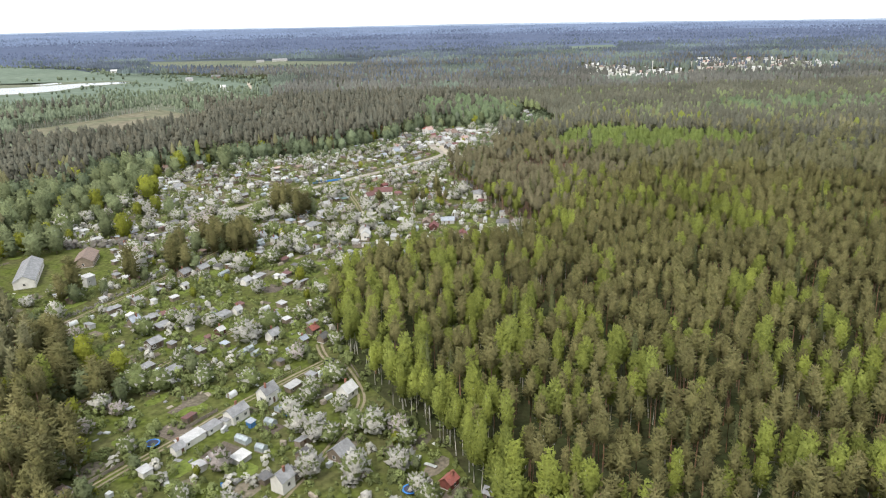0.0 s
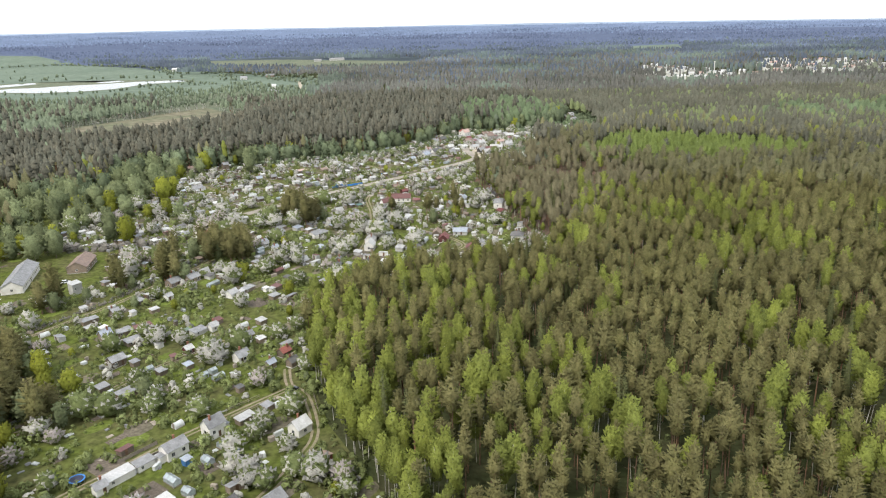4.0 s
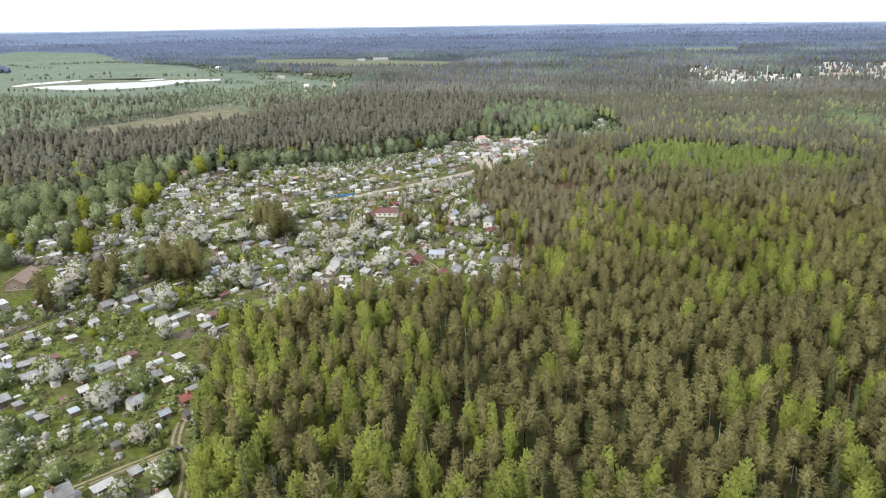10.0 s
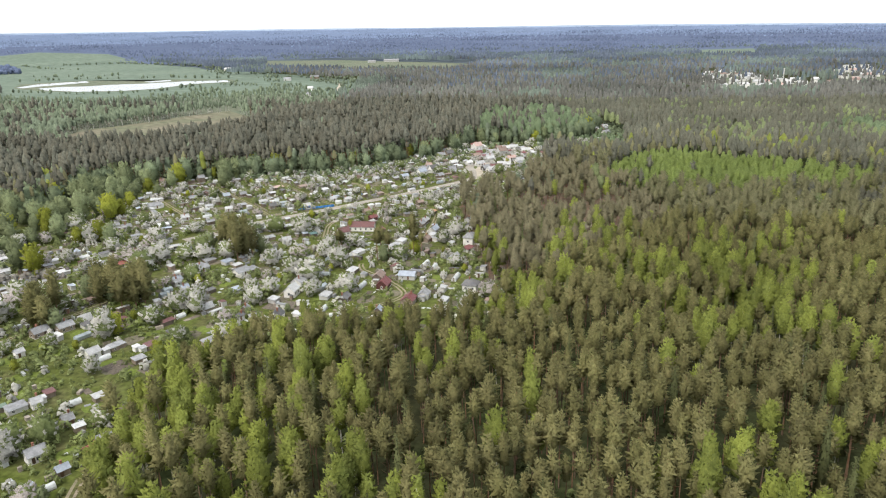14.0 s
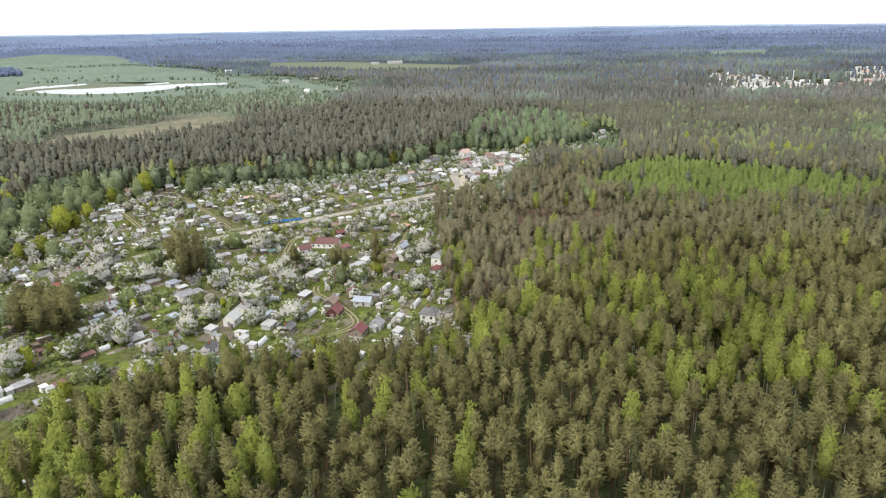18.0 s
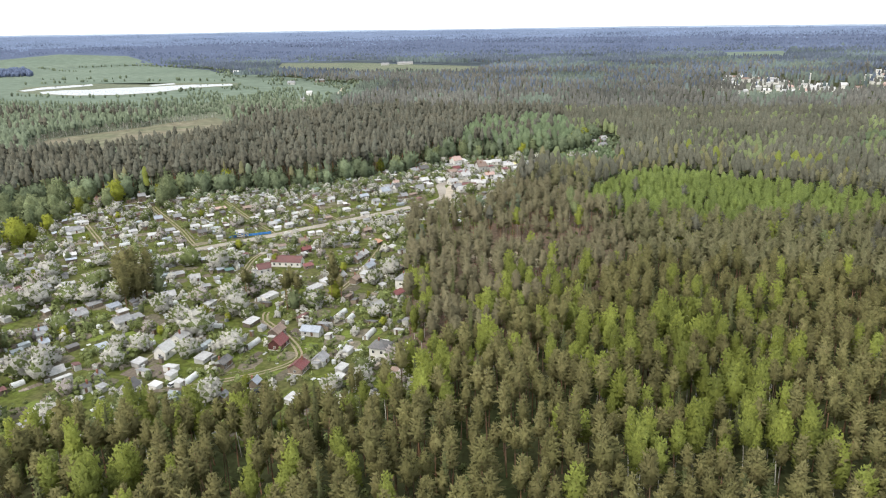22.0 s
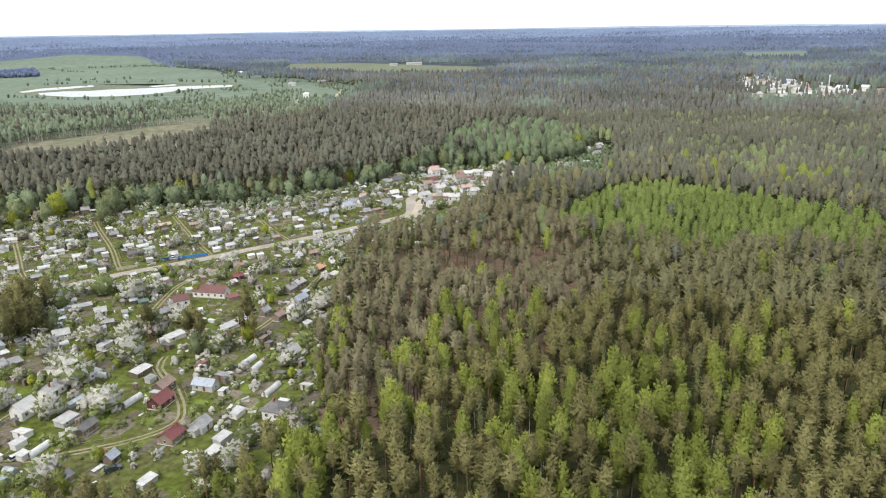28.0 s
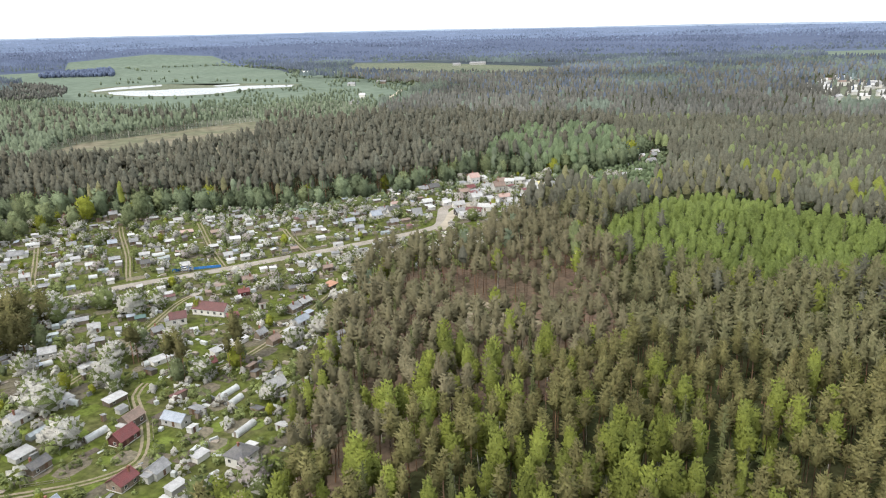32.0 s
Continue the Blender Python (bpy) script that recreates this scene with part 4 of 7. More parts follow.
# the backdrop hills that close the view, haze put into their blue colour
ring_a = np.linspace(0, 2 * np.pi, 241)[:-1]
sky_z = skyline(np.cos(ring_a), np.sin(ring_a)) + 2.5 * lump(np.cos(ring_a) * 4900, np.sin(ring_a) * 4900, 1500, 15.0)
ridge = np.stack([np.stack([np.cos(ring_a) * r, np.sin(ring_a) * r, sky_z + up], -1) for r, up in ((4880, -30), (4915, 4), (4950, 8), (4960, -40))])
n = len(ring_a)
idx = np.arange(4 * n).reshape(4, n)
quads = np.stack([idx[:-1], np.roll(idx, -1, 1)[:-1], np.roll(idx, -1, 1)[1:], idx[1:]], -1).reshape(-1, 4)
tagged(new("backdrop", mesh_of("backdrop", ridge.reshape(-1, 3), quads, [material("blue_haze", (0.25, 0.31, 0.40), 1.0, (0.21, 0.265, 0.35), 0.01, 0.002, 0.15)], smooth=True)), "low backdrop hills in haze blue along the horizon", "hills", "", "structure")

# ---------------------------------------------------------------- village materials
def sheeting(name, colour, other, rough=0.7, metal=0.0, each=0.12):
    """Corrugated or seamed roof sheets: stripes across the slope, streaks and stains."""
    m = material(name, colour, rough, other, 2.5, 0.6, 0.14, metal=metal, each=each)
    n, l = m.node_tree.nodes, m.node_tree.links
    coords, wave, relief = n.new("ShaderNodeTexCoord"), n.new("ShaderNodeTexWave"), n.new("ShaderNodeBump")
    wave.inputs["Scale"].default_value = 1.8
    relief.inputs["Strength"].default_value, relief.inputs["Distance"].default_value = 0.7, 0.05
    l.new(coords.outputs["Object"], wave.inputs["Vector"])
    l.new(wave.outputs["Fac"], relief.inputs["Height"])
    l.new(relief.outputs["Normal"], n["Principled BSDF"].inputs["Normal"])
    return m


ROOFS = {
    "grey": sheeting("grey_roof_sheets", (0.285, 0.288, 0.295), (0.205, 0.207, 0.212)),
    "dark": sheeting("dark_roof_felt", (0.10, 0.10, 0.105), (0.14, 0.135, 0.13)),
    "light": sheeting("pale_roof_sheets", (0.45, 0.45, 0.45), (0.35, 0.35, 0.35)),
    "white": sheeting("white_roof_sheets", (0.55, 0.55, 0.545), (0.44, 0.44, 0.43), 0.5),
    "blue": sheeting("blue_grey_roof_sheets", (0.33, 0.365, 0.42), (0.27, 0.30, 0.35), 0.5),
    "red": sheeting("red_roof_sheets", (0.32, 0.105, 0.085), (0.25, 0.095, 0.080), 0.6),
    "darkred": sheeting("dark_red_roof_sheets", (0.18, 0.055, 0.055), (0.15, 0.055, 0.055), 0.5),
    "maroon": sheeting("maroon_roof_felt", (0.17, 0.082, 0.078), (0.135, 0.072, 0.07)),
    "rust": sheeting("rusty_brown_roof_sheets", (0.27, 0.195, 0.160), (0.21, 0.16, 0.135)),
    "pink": sheeting("faded_pink_roof_sheets", (0.46, 0.32, 0.28), (0.38, 0.28, 0.25)),
    "orange": sheeting("orange_roof_sheets", (0.42, 0.22, 0.14), (0.36, 0.20, 0.14)),
    "green": sheeting("green_roof_sheets", (0.16, 0.22, 0.17), (0.13, 0.18, 0.14)),
    "teal": sheeting("dark_teal_roof_sheets", (0.10, 0.17, 0.16), (0.09, 0.14, 0.13)),
    "yellow": sheeting("yellow_roof_sheets", (0.60, 0.52, 0.22), (0.5, 0.44, 0.2)),
}
WALLS = {
    "white": material("white_painted_wall", (0.68, 0.665, 0.63), 0.8, (0.56, 0.545, 0.51), 2.0, 0.5, 0.08),
    "light": material("pale_grey_wall", (0.48, 0.475, 0.455), 0.8, (0.38, 0.375, 0.355), 2.0, 0.5, 0.12, each=0.2),
    "wood": material("weathered_board_wall", (0.21, 0.165, 0.125), 0.9, (0.15, 0.125, 0.10), 3.0, 0.6, 0.2, each=0.35),
    "dark": material("dark_board_wall", (0.09, 0.080, 0.075), 0.9, None, 3.0, 0.6, 0.2),
    "red": material("red_board_wall", (0.19, 0.066, 0.052), 0.8, None, 3.0, 0.6, 0.15),
    "darkred": material("dark_red_board_wall", (0.12, 0.048, 0.042), 0.8, None, 3.0, 0.6, 0.15),
    "orange": material("orange_brown_wall", (0.42, 0.20, 0.11), 0.8, None, 3.0, 0.6, 0.15),
    "blue": material("blue_painted_wall", (0.08, 0.22, 0.48), 0.6, None, 3.0, 0.6, 0.15),
    "brick": material("tan_brick_wall", (0.40, 0.30, 0.22), 0.9, (0.32, 0.24, 0.18), 3.0, 0.6, 0.15),
}
COLOURS = {"grey": "grey", "dark": "dark", "light": "pale", "white": "white", "blue": "blue-grey", "red": "red", "darkred": "dark red", "maroon": "maroon", "rust": "rusty brown",
           "pink": "faded pink", "orange": "orange", "green": "green", "teal": "dark teal", "yellow": "yellow"}
WALLTEXT = {"white": "white walls", "light": "pale grey walls", "wood": "weathered board walls", "dark": "dark board walls", "red": "red board walls", "darkred": "dark red walls",
            "orange": "orange brown walls", "blue": "blue walls", "brick": "tan brick walls"}
TRIM = material("white_trim", (0.72, 0.70, 0.66), 0.6, None, 4.0, 0.5, 0.08)
PANE = material("dark_window_glass", (0.035, 0.042, 0.05), 0.08, None, 1.0, 0.3, 0.1, gloss=0.6)
DOOR = material("brown_door_paint", (0.16, 0.095, 0.06), 0.6, None, 4.0, 0.5, 0.15, each=0.4)
CHIMNEY = material("brick_chimney", (0.30, 0.14, 0.095), 0.9, None, 5.0, 0.8, 0.2)
FOIL = material("greenhouse_foil", (0.66, 0.68, 0.68), 0.35, (0.54, 0.56, 0.55), 1.2, 0.4, 0.12, each=0.12, through=0.25, gloss=0.5)
GLASS = material("greenhouse_glass", (0.42, 0.47, 0.49), 0.15, (0.32, 0.37, 0.38), 1.5, 0.5, 0.15, each=0.2, through=0.2, gloss=0.6)
PLANK = material("grey_planks", (0.26, 0.225, 0.185), 0.9, (0.18, 0.155, 0.13), 3.0, 0.5, 0.2, each=0.25)
STEEL = material("galvanised_steel", (0.45, 0.46, 0.47), 0.45, None, 2.0, 0.5, 0.12, metal=0.6)
BLUEPLASTIC = material("blue_plastic", (0.05, 0.22, 0.60), 0.4, None, 3.0, 0.5, 0.1)
WHITEPLASTIC = material("white_plastic", (0.75, 0.75, 0.74), 0.45, None, 3.0, 0.5, 0.1)
BLACKMESH = material("black_mesh_fabric", (0.05, 0.055, 0.09), 0.7, None, 3.0, 0.5, 0.1)
RUBBER = material("black_rubber", (0.03, 0.03, 0.03), 0.8, None, 3.0, 0.5, 0.1)
CARDARK = material("dark_car_paint", (0.05, 0.055, 0.065), 0.25, None, 2.0, 0.5, 0.05, gloss=0.5)
CARWHITE = material("white_car_paint", (0.75, 0.75, 0.75), 0.25, None, 2.0, 0.5, 0.05, gloss=0.5)

CUBE_F = np.array([(0, 2, 3), (0, 3, 1), (4, 5, 7), (4, 7, 6), (0, 1, 5), (0, 5, 4), (2, 6, 7), (2, 7, 3), (0, 4, 6), (0, 6, 2), (1, 3, 7), (1, 7, 5)])
CUBE_V = np.array([(x, y, z) for x in (-0.5, 0.5) for y in (-0.5, 0.5) for z in (-0.5, 0.5)])[[0, 4, 2, 6, 1, 5, 3, 7]]


def solid(*blocks):
    """Verts and faces of some bevel-less blocks, each (centre, size, turn round x in degrees)."""
    vs, fs = [], []
    for centre, size, *tilt in blocks:
        v = CUBE_V * size
        if tilt:
            c, s = math.cos(radians(tilt[0])), math.sin(radians(tilt[0]))
            v = np.stack([v[:, 0], v[:, 1] * c - v[:, 2] * s, v[:, 1] * s + v[:, 2] * c], 1)
        fs.append(CUBE_F + 8 * len(vs))
        vs.append(v + centre)
    return np.concatenate(vs), np.concatenate(fs)


def piece(name, shape, mat, parent, label="", at=None, turn=0.0):
    """One mesh part from (verts, faces)."""
    ob = part(name, mesh_of(name, *shape, [mat]), mat, parent, label)
    if at is not None:
        ob.matrix_basis = Matrix.LocRotScale(at, Euler((0, 0, turn)), None)
    return ob


WINDOW_FRAME = mesh_of("window", *solid(((0, 0, 0.5), (1.0, 0.06, 0.09)), ((0, 0, -0.5), (1.1, 0.10, 0.09)), ((0.46, 0, 0), (0.09, 0.06, 1.0)), ((-0.46, 0, 0), (0.09, 0.06, 1.0)), ((0, 0, 0), (0.05, 0.05, 1.0))), [TRIM])
WINDOW_PANE = mesh_of("pane", *solid(((0, 0, 0), (0.86, 0.03, 0.94))), [PANE])
DOOR_LEAF = mesh_of("door", *solid(((0, 0, 0.98), (0.85, 0.07, 1.95)), ((0, 0.03, 1.4), (0.6, 0.04, 0.7)), ((0, 0.03, 0.5), (0.6, 0.04, 0.6))), [DOOR])
CHIMNEY_BODY = mesh_of("chimney", *solid(((0, 0, 0), (0.5, 0.5, 1.5)), ((0, 0, 0.78), (0.62, 0.62, 0.1))), [CHIMNEY])
HOME = random.Random(21)
BUILT = []


def window(parent, x, y, z, turn, size=1.0):
    w = new("window", WINDOW_FRAME)
    w.parent = parent
    w.matrix_basis = Matrix.LocRotScale((x, y, z), Euler((0, 0, turn)), (size, 1, size))
    p = new("pane", WINDOW_PANE)
    p.parent = w


def root(name, x, y, rot, label, category, group):
    ob = tagged(new(name), label, category, group)
    ob.matrix_basis = pose(x, y, 0.04, 0, 0, rot)
    return ob


def openings(thing, l, w, h, wall):
    """A door and some windows on the walls."""
    side = HOME.choice((-1, 1))
    d = new("door", DOOR_LEAF)
    d.parent = thing
    d.matrix_basis = Matrix.LocRotScale((HOME.uniform(-0.25, 0.25) * l, side * (w / 2 + 0.02), 0), Euler((0, 0, 0 if side > 0 else math.pi)), None)
    size = 0.9 if h < 2.4 else 1.05
    for s in (-1, 1):
        for k in range(max(1, int(l / 2.6))):
            px = (k + 0.5) / max(1, int(l / 2.6)) * l - l / 2
            if s != side or abs(px - d.location.x) > 1.1:
                window(thing, px, s * (w / 2 + 0.02), h * 0.55, 0, size)
    if w > 4:
        window(thing, l / 2 + 0.02, 0, h * 0.55, math.pi / 2, size)
        window(thing, -l / 2 - 0.02, 0, h * 0.55, math.pi / 2, size)


def cottage(x, y, rot, l, w, h, roof, wall):
    """A gabled garden house: walls with gables, two roof slopes, ridge, door, windows, chimney."""
    if y > 380 and l < 5.5:
        l, w = l * 1.4, w * 1.12
    text = f"{'long' if l > 15 else 'small'} gabled house with {COLOURS[roof]} roof and {WALLTEXT[wall]}"
    thing = root("cottage", x, y, rot, text, "house", "garden houses")
    up = w * (0.5 if h > 3 else HOME.uniform(0.3, 0.5)) if l < 15 else w * 0.28
    a, b = l / 2, w / 2
    v = [(-a, -b, 0), (a, -b, 0), (a, b, 0), (-a, b, 0), (-a, -b, h), (a, -b, h), (a, b, h), (-a, b, h), (-a, 0, h + up), (a, 0, h + up)]
    f = [(0, 1, 5), (0, 5, 4), (2, 3, 7), (2, 7, 6), (1, 2, 6), (1, 6, 5), (3, 0, 4), (3, 4, 7), (5, 6, 9), (7, 4, 8), (0, 3, 2), (0, 2, 1)]
    piece("wall", (np.array(v, float), np.array(f)), WALLS[wall], thing)
    slope = math.degrees(math.atan2(up, b))
    run = math.hypot(up, b) + 0.35
    for s in (-1, 1):
        mid = (0, s * math.cos(radians(slope)) * (run / 2 - 0.0), h + up - math.sin(radians(slope)) * run / 2 + 0.07)
        piece("roof_slope", solid((mid, (l + 0.6, run, 0.09), -s * slope)), ROOFS[roof], thing)
    piece("ridge_cap", solid(((0, 0, h + up + 0.13), (l + 0.6, 0.28, 0.06))), ROOFS[roof], thing)
    openings(thing, l, w, h, wall)
    if l < 15 and HOME.random() < 0.55:
        c = new("chimney", CHIMNEY_BODY)
        c.parent = thing
        c.matrix_basis = pose(HOME.uniform(-0.3, 0.3) * l, HOME.choice((-1, 1)) * w * 0.15, h + up + 0.25)
    if 4.5 < l < 15 and HOME.random() < 0.4:
        s = HOME.choice((-1, 1))
        porch = piece("porch", solid(((s * (a + 0.9), 0, 1.0), (1.8, w * 0.55, 2.0))), WALLS[wall], thing)
        piece("porch_roof", solid(((s * (a + 0.98), 0, 2.1), (2.1, w * 0.65, 0.09))), ROOFS[HOME.choice((roof, "grey", "light"))], porch)
    piece("foundation", solid(((0, 0, 0.12), (l + 0.12, w + 0.12, 0.28))), WALLS["light"], thing)
    BUILT.append((x, y, max(l, w) / 2 + 0.8))


def hip_house(x, y, rot, l, w, h, roof, wall):
    """A larger house under a hipped roof with an annex."""
    thing = root("house", x, y, rot, f"larger house with {COLOURS[roof]} hipped roof and {WALLTEXT[wall]}", "house", "garden houses")
    l, a, b, up = max(l, w), max(l, w) / 2, w / 2, w * 0.36
    piece("wall", solid(((0, 0, h / 2), (l, w, h))), WALLS[wall], thing)
    r = max(0.3, a - b)
    e = 0.5
    v = [(-a - e, -b - e, h), (a + e, -b - e, h), (a + e, b + e, h), (-a - e, b + e, h), (-r, 0, h + up), (r, 0, h + up), (-a - e, -b - e, h - 0.12), (a + e, -b - e, h - 0.12), (a + e, b + e, h - 0.12), (-a - e, b + e, h - 0.12)]
    f = [(0, 1, 5), (0, 5, 4), (2, 3, 4), (2, 4, 5), (1, 2, 5), (3, 0, 4), (6, 8, 7), (6, 9, 8), (0, 6, 7), (0, 7, 1), (1, 7, 8), (1, 8, 2), (2, 8, 9), (2, 9, 3), (3, 9, 6), (3, 6, 0)]
    piece("roof", (np.array(v, float), np.array(f)), ROOFS[roof], thing)
    annex = piece("annex", solid(((a * 0.3, -b - 1.5, h * 0.36), (l * 0.5, 3.0, h * 0.72))), WALLS[wall], thing)
    piece("annex_roof", solid(((a * 0.3, -b - 1.55, h * 0.75), (l * 0.56, 3.4, 0.1))), ROOFS["white"], annex)
    openings(thing, l, w, h, wall)
    c = new("chimney", CHIMNEY_BODY)
    c.parent = thing
    c.matrix_basis = pose(0.3, 0.4, h + up - 0.1)
    BUILT.append((x, y, l / 2 + 1.5))


def shed(x, y, rot, l, w, h, roof, wall):
    """A garden shed under one sloping roof."""
    if y > 380 and l < 5.5:
        l, w = l * 1.4, w * 1.12
    thing = root("garden_shed", x, y, rot, f"low shed with {COLOURS[roof]} lean-to roof and {WALLTEXT[wall]}", "shed", "garden sheds")
    a, b, drop = l / 2, w / 2, w * 0.14
    v = [(-a, -b, 0), (a, -b, 0), (a, b, 0), (-a, b, 0), (-a, -b, h - drop), (a, -b, h - drop), (a, b, h), (-a, b, h)]
    f = [(0, 1, 5), (0, 5, 4), (2, 3, 7), (2, 7, 6), (1, 2, 6), (1, 6, 5), (3, 0, 4), (3, 4, 7), (4, 5, 6), (4, 6, 7)]
    piece("wall", (np.array(v, float), np.array(f)), WALLS[wall], thing)
    piece("roof", solid(((0, 0, h - drop / 2 + 0.07), (l + 0.5, math.hypot(w, drop) + 0.5, 0.08), math.degrees(math.atan2(drop, w)))), ROOFS[roof], thing)
    d = new("door", DOOR_LEAF)
    d.parent = thing
    d.matrix_basis = pose(HOME.uniform(-0.3, 0.3) * l, b + 0.02, 0)
    if l > 4.2:
        window(thing, -0.25 * l, -b - 0.02, h * 0.5, 0, 0.8)
    BUILT.append((x, y, max(l, w) / 2 + 0.6))


def tunnel(x, y, rot, l, w):
    """An arched foil greenhouse on hoops, with framed ends."""
    thing = root("foil_greenhouse", x, y, rot, "arched white foil greenhouse tunnel on hoops", "greenhouse", "foil greenhouses")
    high, n = min(2.3, w * 0.72), 8
    arc = [(w / 2 * math.cos(math.pi * k / n), high * math.sin(math.pi * k / n) ** 0.8) for k in range(n + 1)]
    m = max(2, int(l / 1.6))
    v = [(l * (i / m - 0.5), p + 0.02 * math.sin(i * 2.1), max(q, 0) - 0.05 * (i % 2)) for i in range(m + 1) for p, q in arc]
    f = []
    for i in range(m):
        for k in range(n):
            c = i * (n + 1) + k
            f += [(c, c + 1, c + n + 1), (c + 1, c + n + 2, c + n + 1)]
    piece("foil_cover", (np.array(v), np.array(f)), FOIL, thing)
    for s in (-1, 1):
        ev = [(s * (l / 2 - 0.03), p, max(q, 0) - 0.06) for p, q in arc] + [(s * (l / 2 - 0.03), 0, 0)]
        ef = [(k, k + 1, n + 1) for k in range(n)]
        end = piece("end_wall", (np.array(ev), np.array(ef)), FOIL, thing)
        piece("end_door", solid(((s * l / 2, 0, 0.85), (0.06, 0.8, 1.7)), ((s * l / 2, 0, 1.72), (0.08, 0.95, 0.08))), PLANK, end)
    for s in (-1, 1):
        piece("ground_board", solid(((0, s * (w / 2 + 0.03), 0.1), (l, 0.05, 0.25))), PLANK, thing)
    BUILT.append((x, y, max(l, w) / 2 + 0.5))


def glasshouse(x, y, rot, l, w):
    """A gabled greenhouse of panes between bars."""
    thing = root("glass_greenhouse", x, y, rot, "small gabled glass greenhouse with grey bars", "greenhouse", "glass greenhouses")
    h, up, m = 1.5, w * 0.3, max(2, int(l / 1.3))
    run, slope = math.hypot(w / 2, up), math.degrees(math.atan2(up, w / 2))
    piece("base", solid(((0, w / 2, 0.15), (l, 0.1, 0.35)), ((0, -w / 2, 0.15), (l, 0.1, 0.35)), ((l / 2, 0, 0.15), (0.1, w, 0.35)), ((-l / 2, 0, 0.15), (0.1, w, 0.35))), PLANK, thing)
    for s in (-1, 1):
        for k in range(m):
            px = (k + 0.5) / m * l - l / 2
            piece("roof_pane", solid(((px, s * w / 4, h + up / 2), (l / m - 0.12, run - 0.1, 0.03), -s * slope)), GLASS, thing)
        piece("side_pane", solid(((0, s * w / 2, h / 2 + 0.15), (l - 0.1, 0.03, h - 0.35))), GLASS, thing)
        v = [(s * l / 2, -w / 2, 0.3), (s * l / 2, w / 2, 0.3), (s * l / 2, w / 2, h), (s * l / 2, 0, h + up), (s * l / 2, -w / 2, h)]
        piece("gable_pane", (np.array(v), np.array([(0, 1, 2), (0, 2, 4), (4, 2, 3)])), GLASS, thing)
    bars = [((k / m * l - l / 2, s * w / 4, h + up / 2 + 0.02), (0.07, run, 0.06), -s * slope) for k in range(m + 1) for s in (-1, 1)]
    bars += [((k / m * l - l / 2, s * w / 2, h / 2), (0.07, 0.07, h)) for k in range(m + 1) for s in (-1, 1)]
    piece("frame", solid(*bars, ((0, 0, h + up + 0.04), (l, 0.1, 0.08)), ((0, w / 2, h), (l, 0.09, 0.07)), ((0, -w / 2, h), (l, 0.09, 0.07))), STEEL, thing)
    BUILT.append((x, y, max(l, w) / 2 + 0.5))


def aframe(x, y, rot, l, w, roof):
    """A steep hut whose roof reaches down to the ground."""
    thing = root("aframe_hut", x, y, rot, f"steep a-frame hut with {COLOURS[roof]} roof to the ground", "hut", "garden houses")
    high = w * 0.85
    v = [(-l / 2, -w * 0.42, 0), (-l / 2, w * 0.42, 0), (-l / 2, 0, high * 0.94), (l / 2, -w * 0.42, 0), (l / 2, w * 0.42, 0), (l / 2, 0, high * 0.94)]
    piece("wall", (np.array(v), np.array([(0, 1, 2), (3, 5, 4), (0, 3, 4), (0, 4, 1), (0, 2, 5), (0, 5, 3), (1, 4, 5), (1, 5, 2)])), WALLS["white" if roof == "white" else "wood"], thing)
    slope, run = math.degrees(math.atan2(high, w / 2)), math.hypot(high, w / 2)
    for s in (-1, 1):
        piece("roof_slope", solid(((0, s * w / 4, high / 2 + 0.05), (l + 0.5, run, 0.1), -s * slope)), ROOFS[roof], thing)
    for s in (-1, 1):
        window(thing, s * (l / 2 + 0.03), 0, high * 0.5, math.pi / 2, 0.9)
    d = new("door", DOOR_LEAF)
    d.parent = thing
    d.matrix_basis = pose(l / 2 + 0.03, 0.0, 0, 0, 0, -90)
    BUILT.append((x, y, max(l, w) / 2 + 0.8))


# ---------------------------------------------------------------- the buildings
cottage(-196.8, 326, 111.5, 34, 9.0, 3.4, "grey", "white")
aframe(-113.9, 336.5, 65, 5.0, 3.3, "white")
aframe(-37.5, 721.9, 43, 5.0, 4.0, "grey")
aframe(-71.5, 354.8, 62, 5.0, 2.7, "white")
aframe(60.1, 745.2, 46, 5.0, 4.1, "grey")
cottage(-1.5, 155, 55, 3.7, 3.3, 2.1, "red", "red")
cottage(-0.3, 454.5, 80, 3.2, 2.9, 2.1, "rust", "wood")
cottage(-107.4, 242.9, 59, 5.2, 4.2, 2.6, "grey", "wood")
cottage(-110.9, 516.3, 46, 3.0, 2.7, 2.1, "dark", "wood")
cottage(-11.1, 431.4, 69, 3.6, 2.9, 2.1, "darkred", "wood")
cottage(-115.5, 327, 64, 5.8, 4.3, 2.1, "grey", "wood")
cottage(-116.2, 303.7, 65, 3.0, 2.7, 2.1, "light", "white")
cottage(-122.6, 263.8, 56, 4.0, 3.6, 2.4, "blue", "wood")
cottage(-121.8, 321.2, 66, 5.8, 4.3, 2.1, "grey", "wood")
cottage(-131.3, 287.2, 58, 3.0, 2.7, 2.1, "grey", "wood")
cottage(-132.6, 477.1, 47, 3.0, 2.7, 2.1, "grey", "wood")
cottage(-9.6, 394.2, 87, 4.4, 3.8, 2.8, "rust", "wood")
cottage(-133.6, 423.4, 64, 3.1, 2.8, 2.1, "grey", "wood")
cottage(-135.8, 507.3, 42, 3.0, 2.7, 2.1, "white", "white")
cottage(-144.6, 418, 61, 3.7, 3.3, 2.1, "maroon", "white")
cottage(-144.6, 546.4, 44, 3.0, 2.7, 2.1, "grey", "wood")
cottage(-152.8, 485, 42, 3.0, 2.7, 2.1, "light", "light")
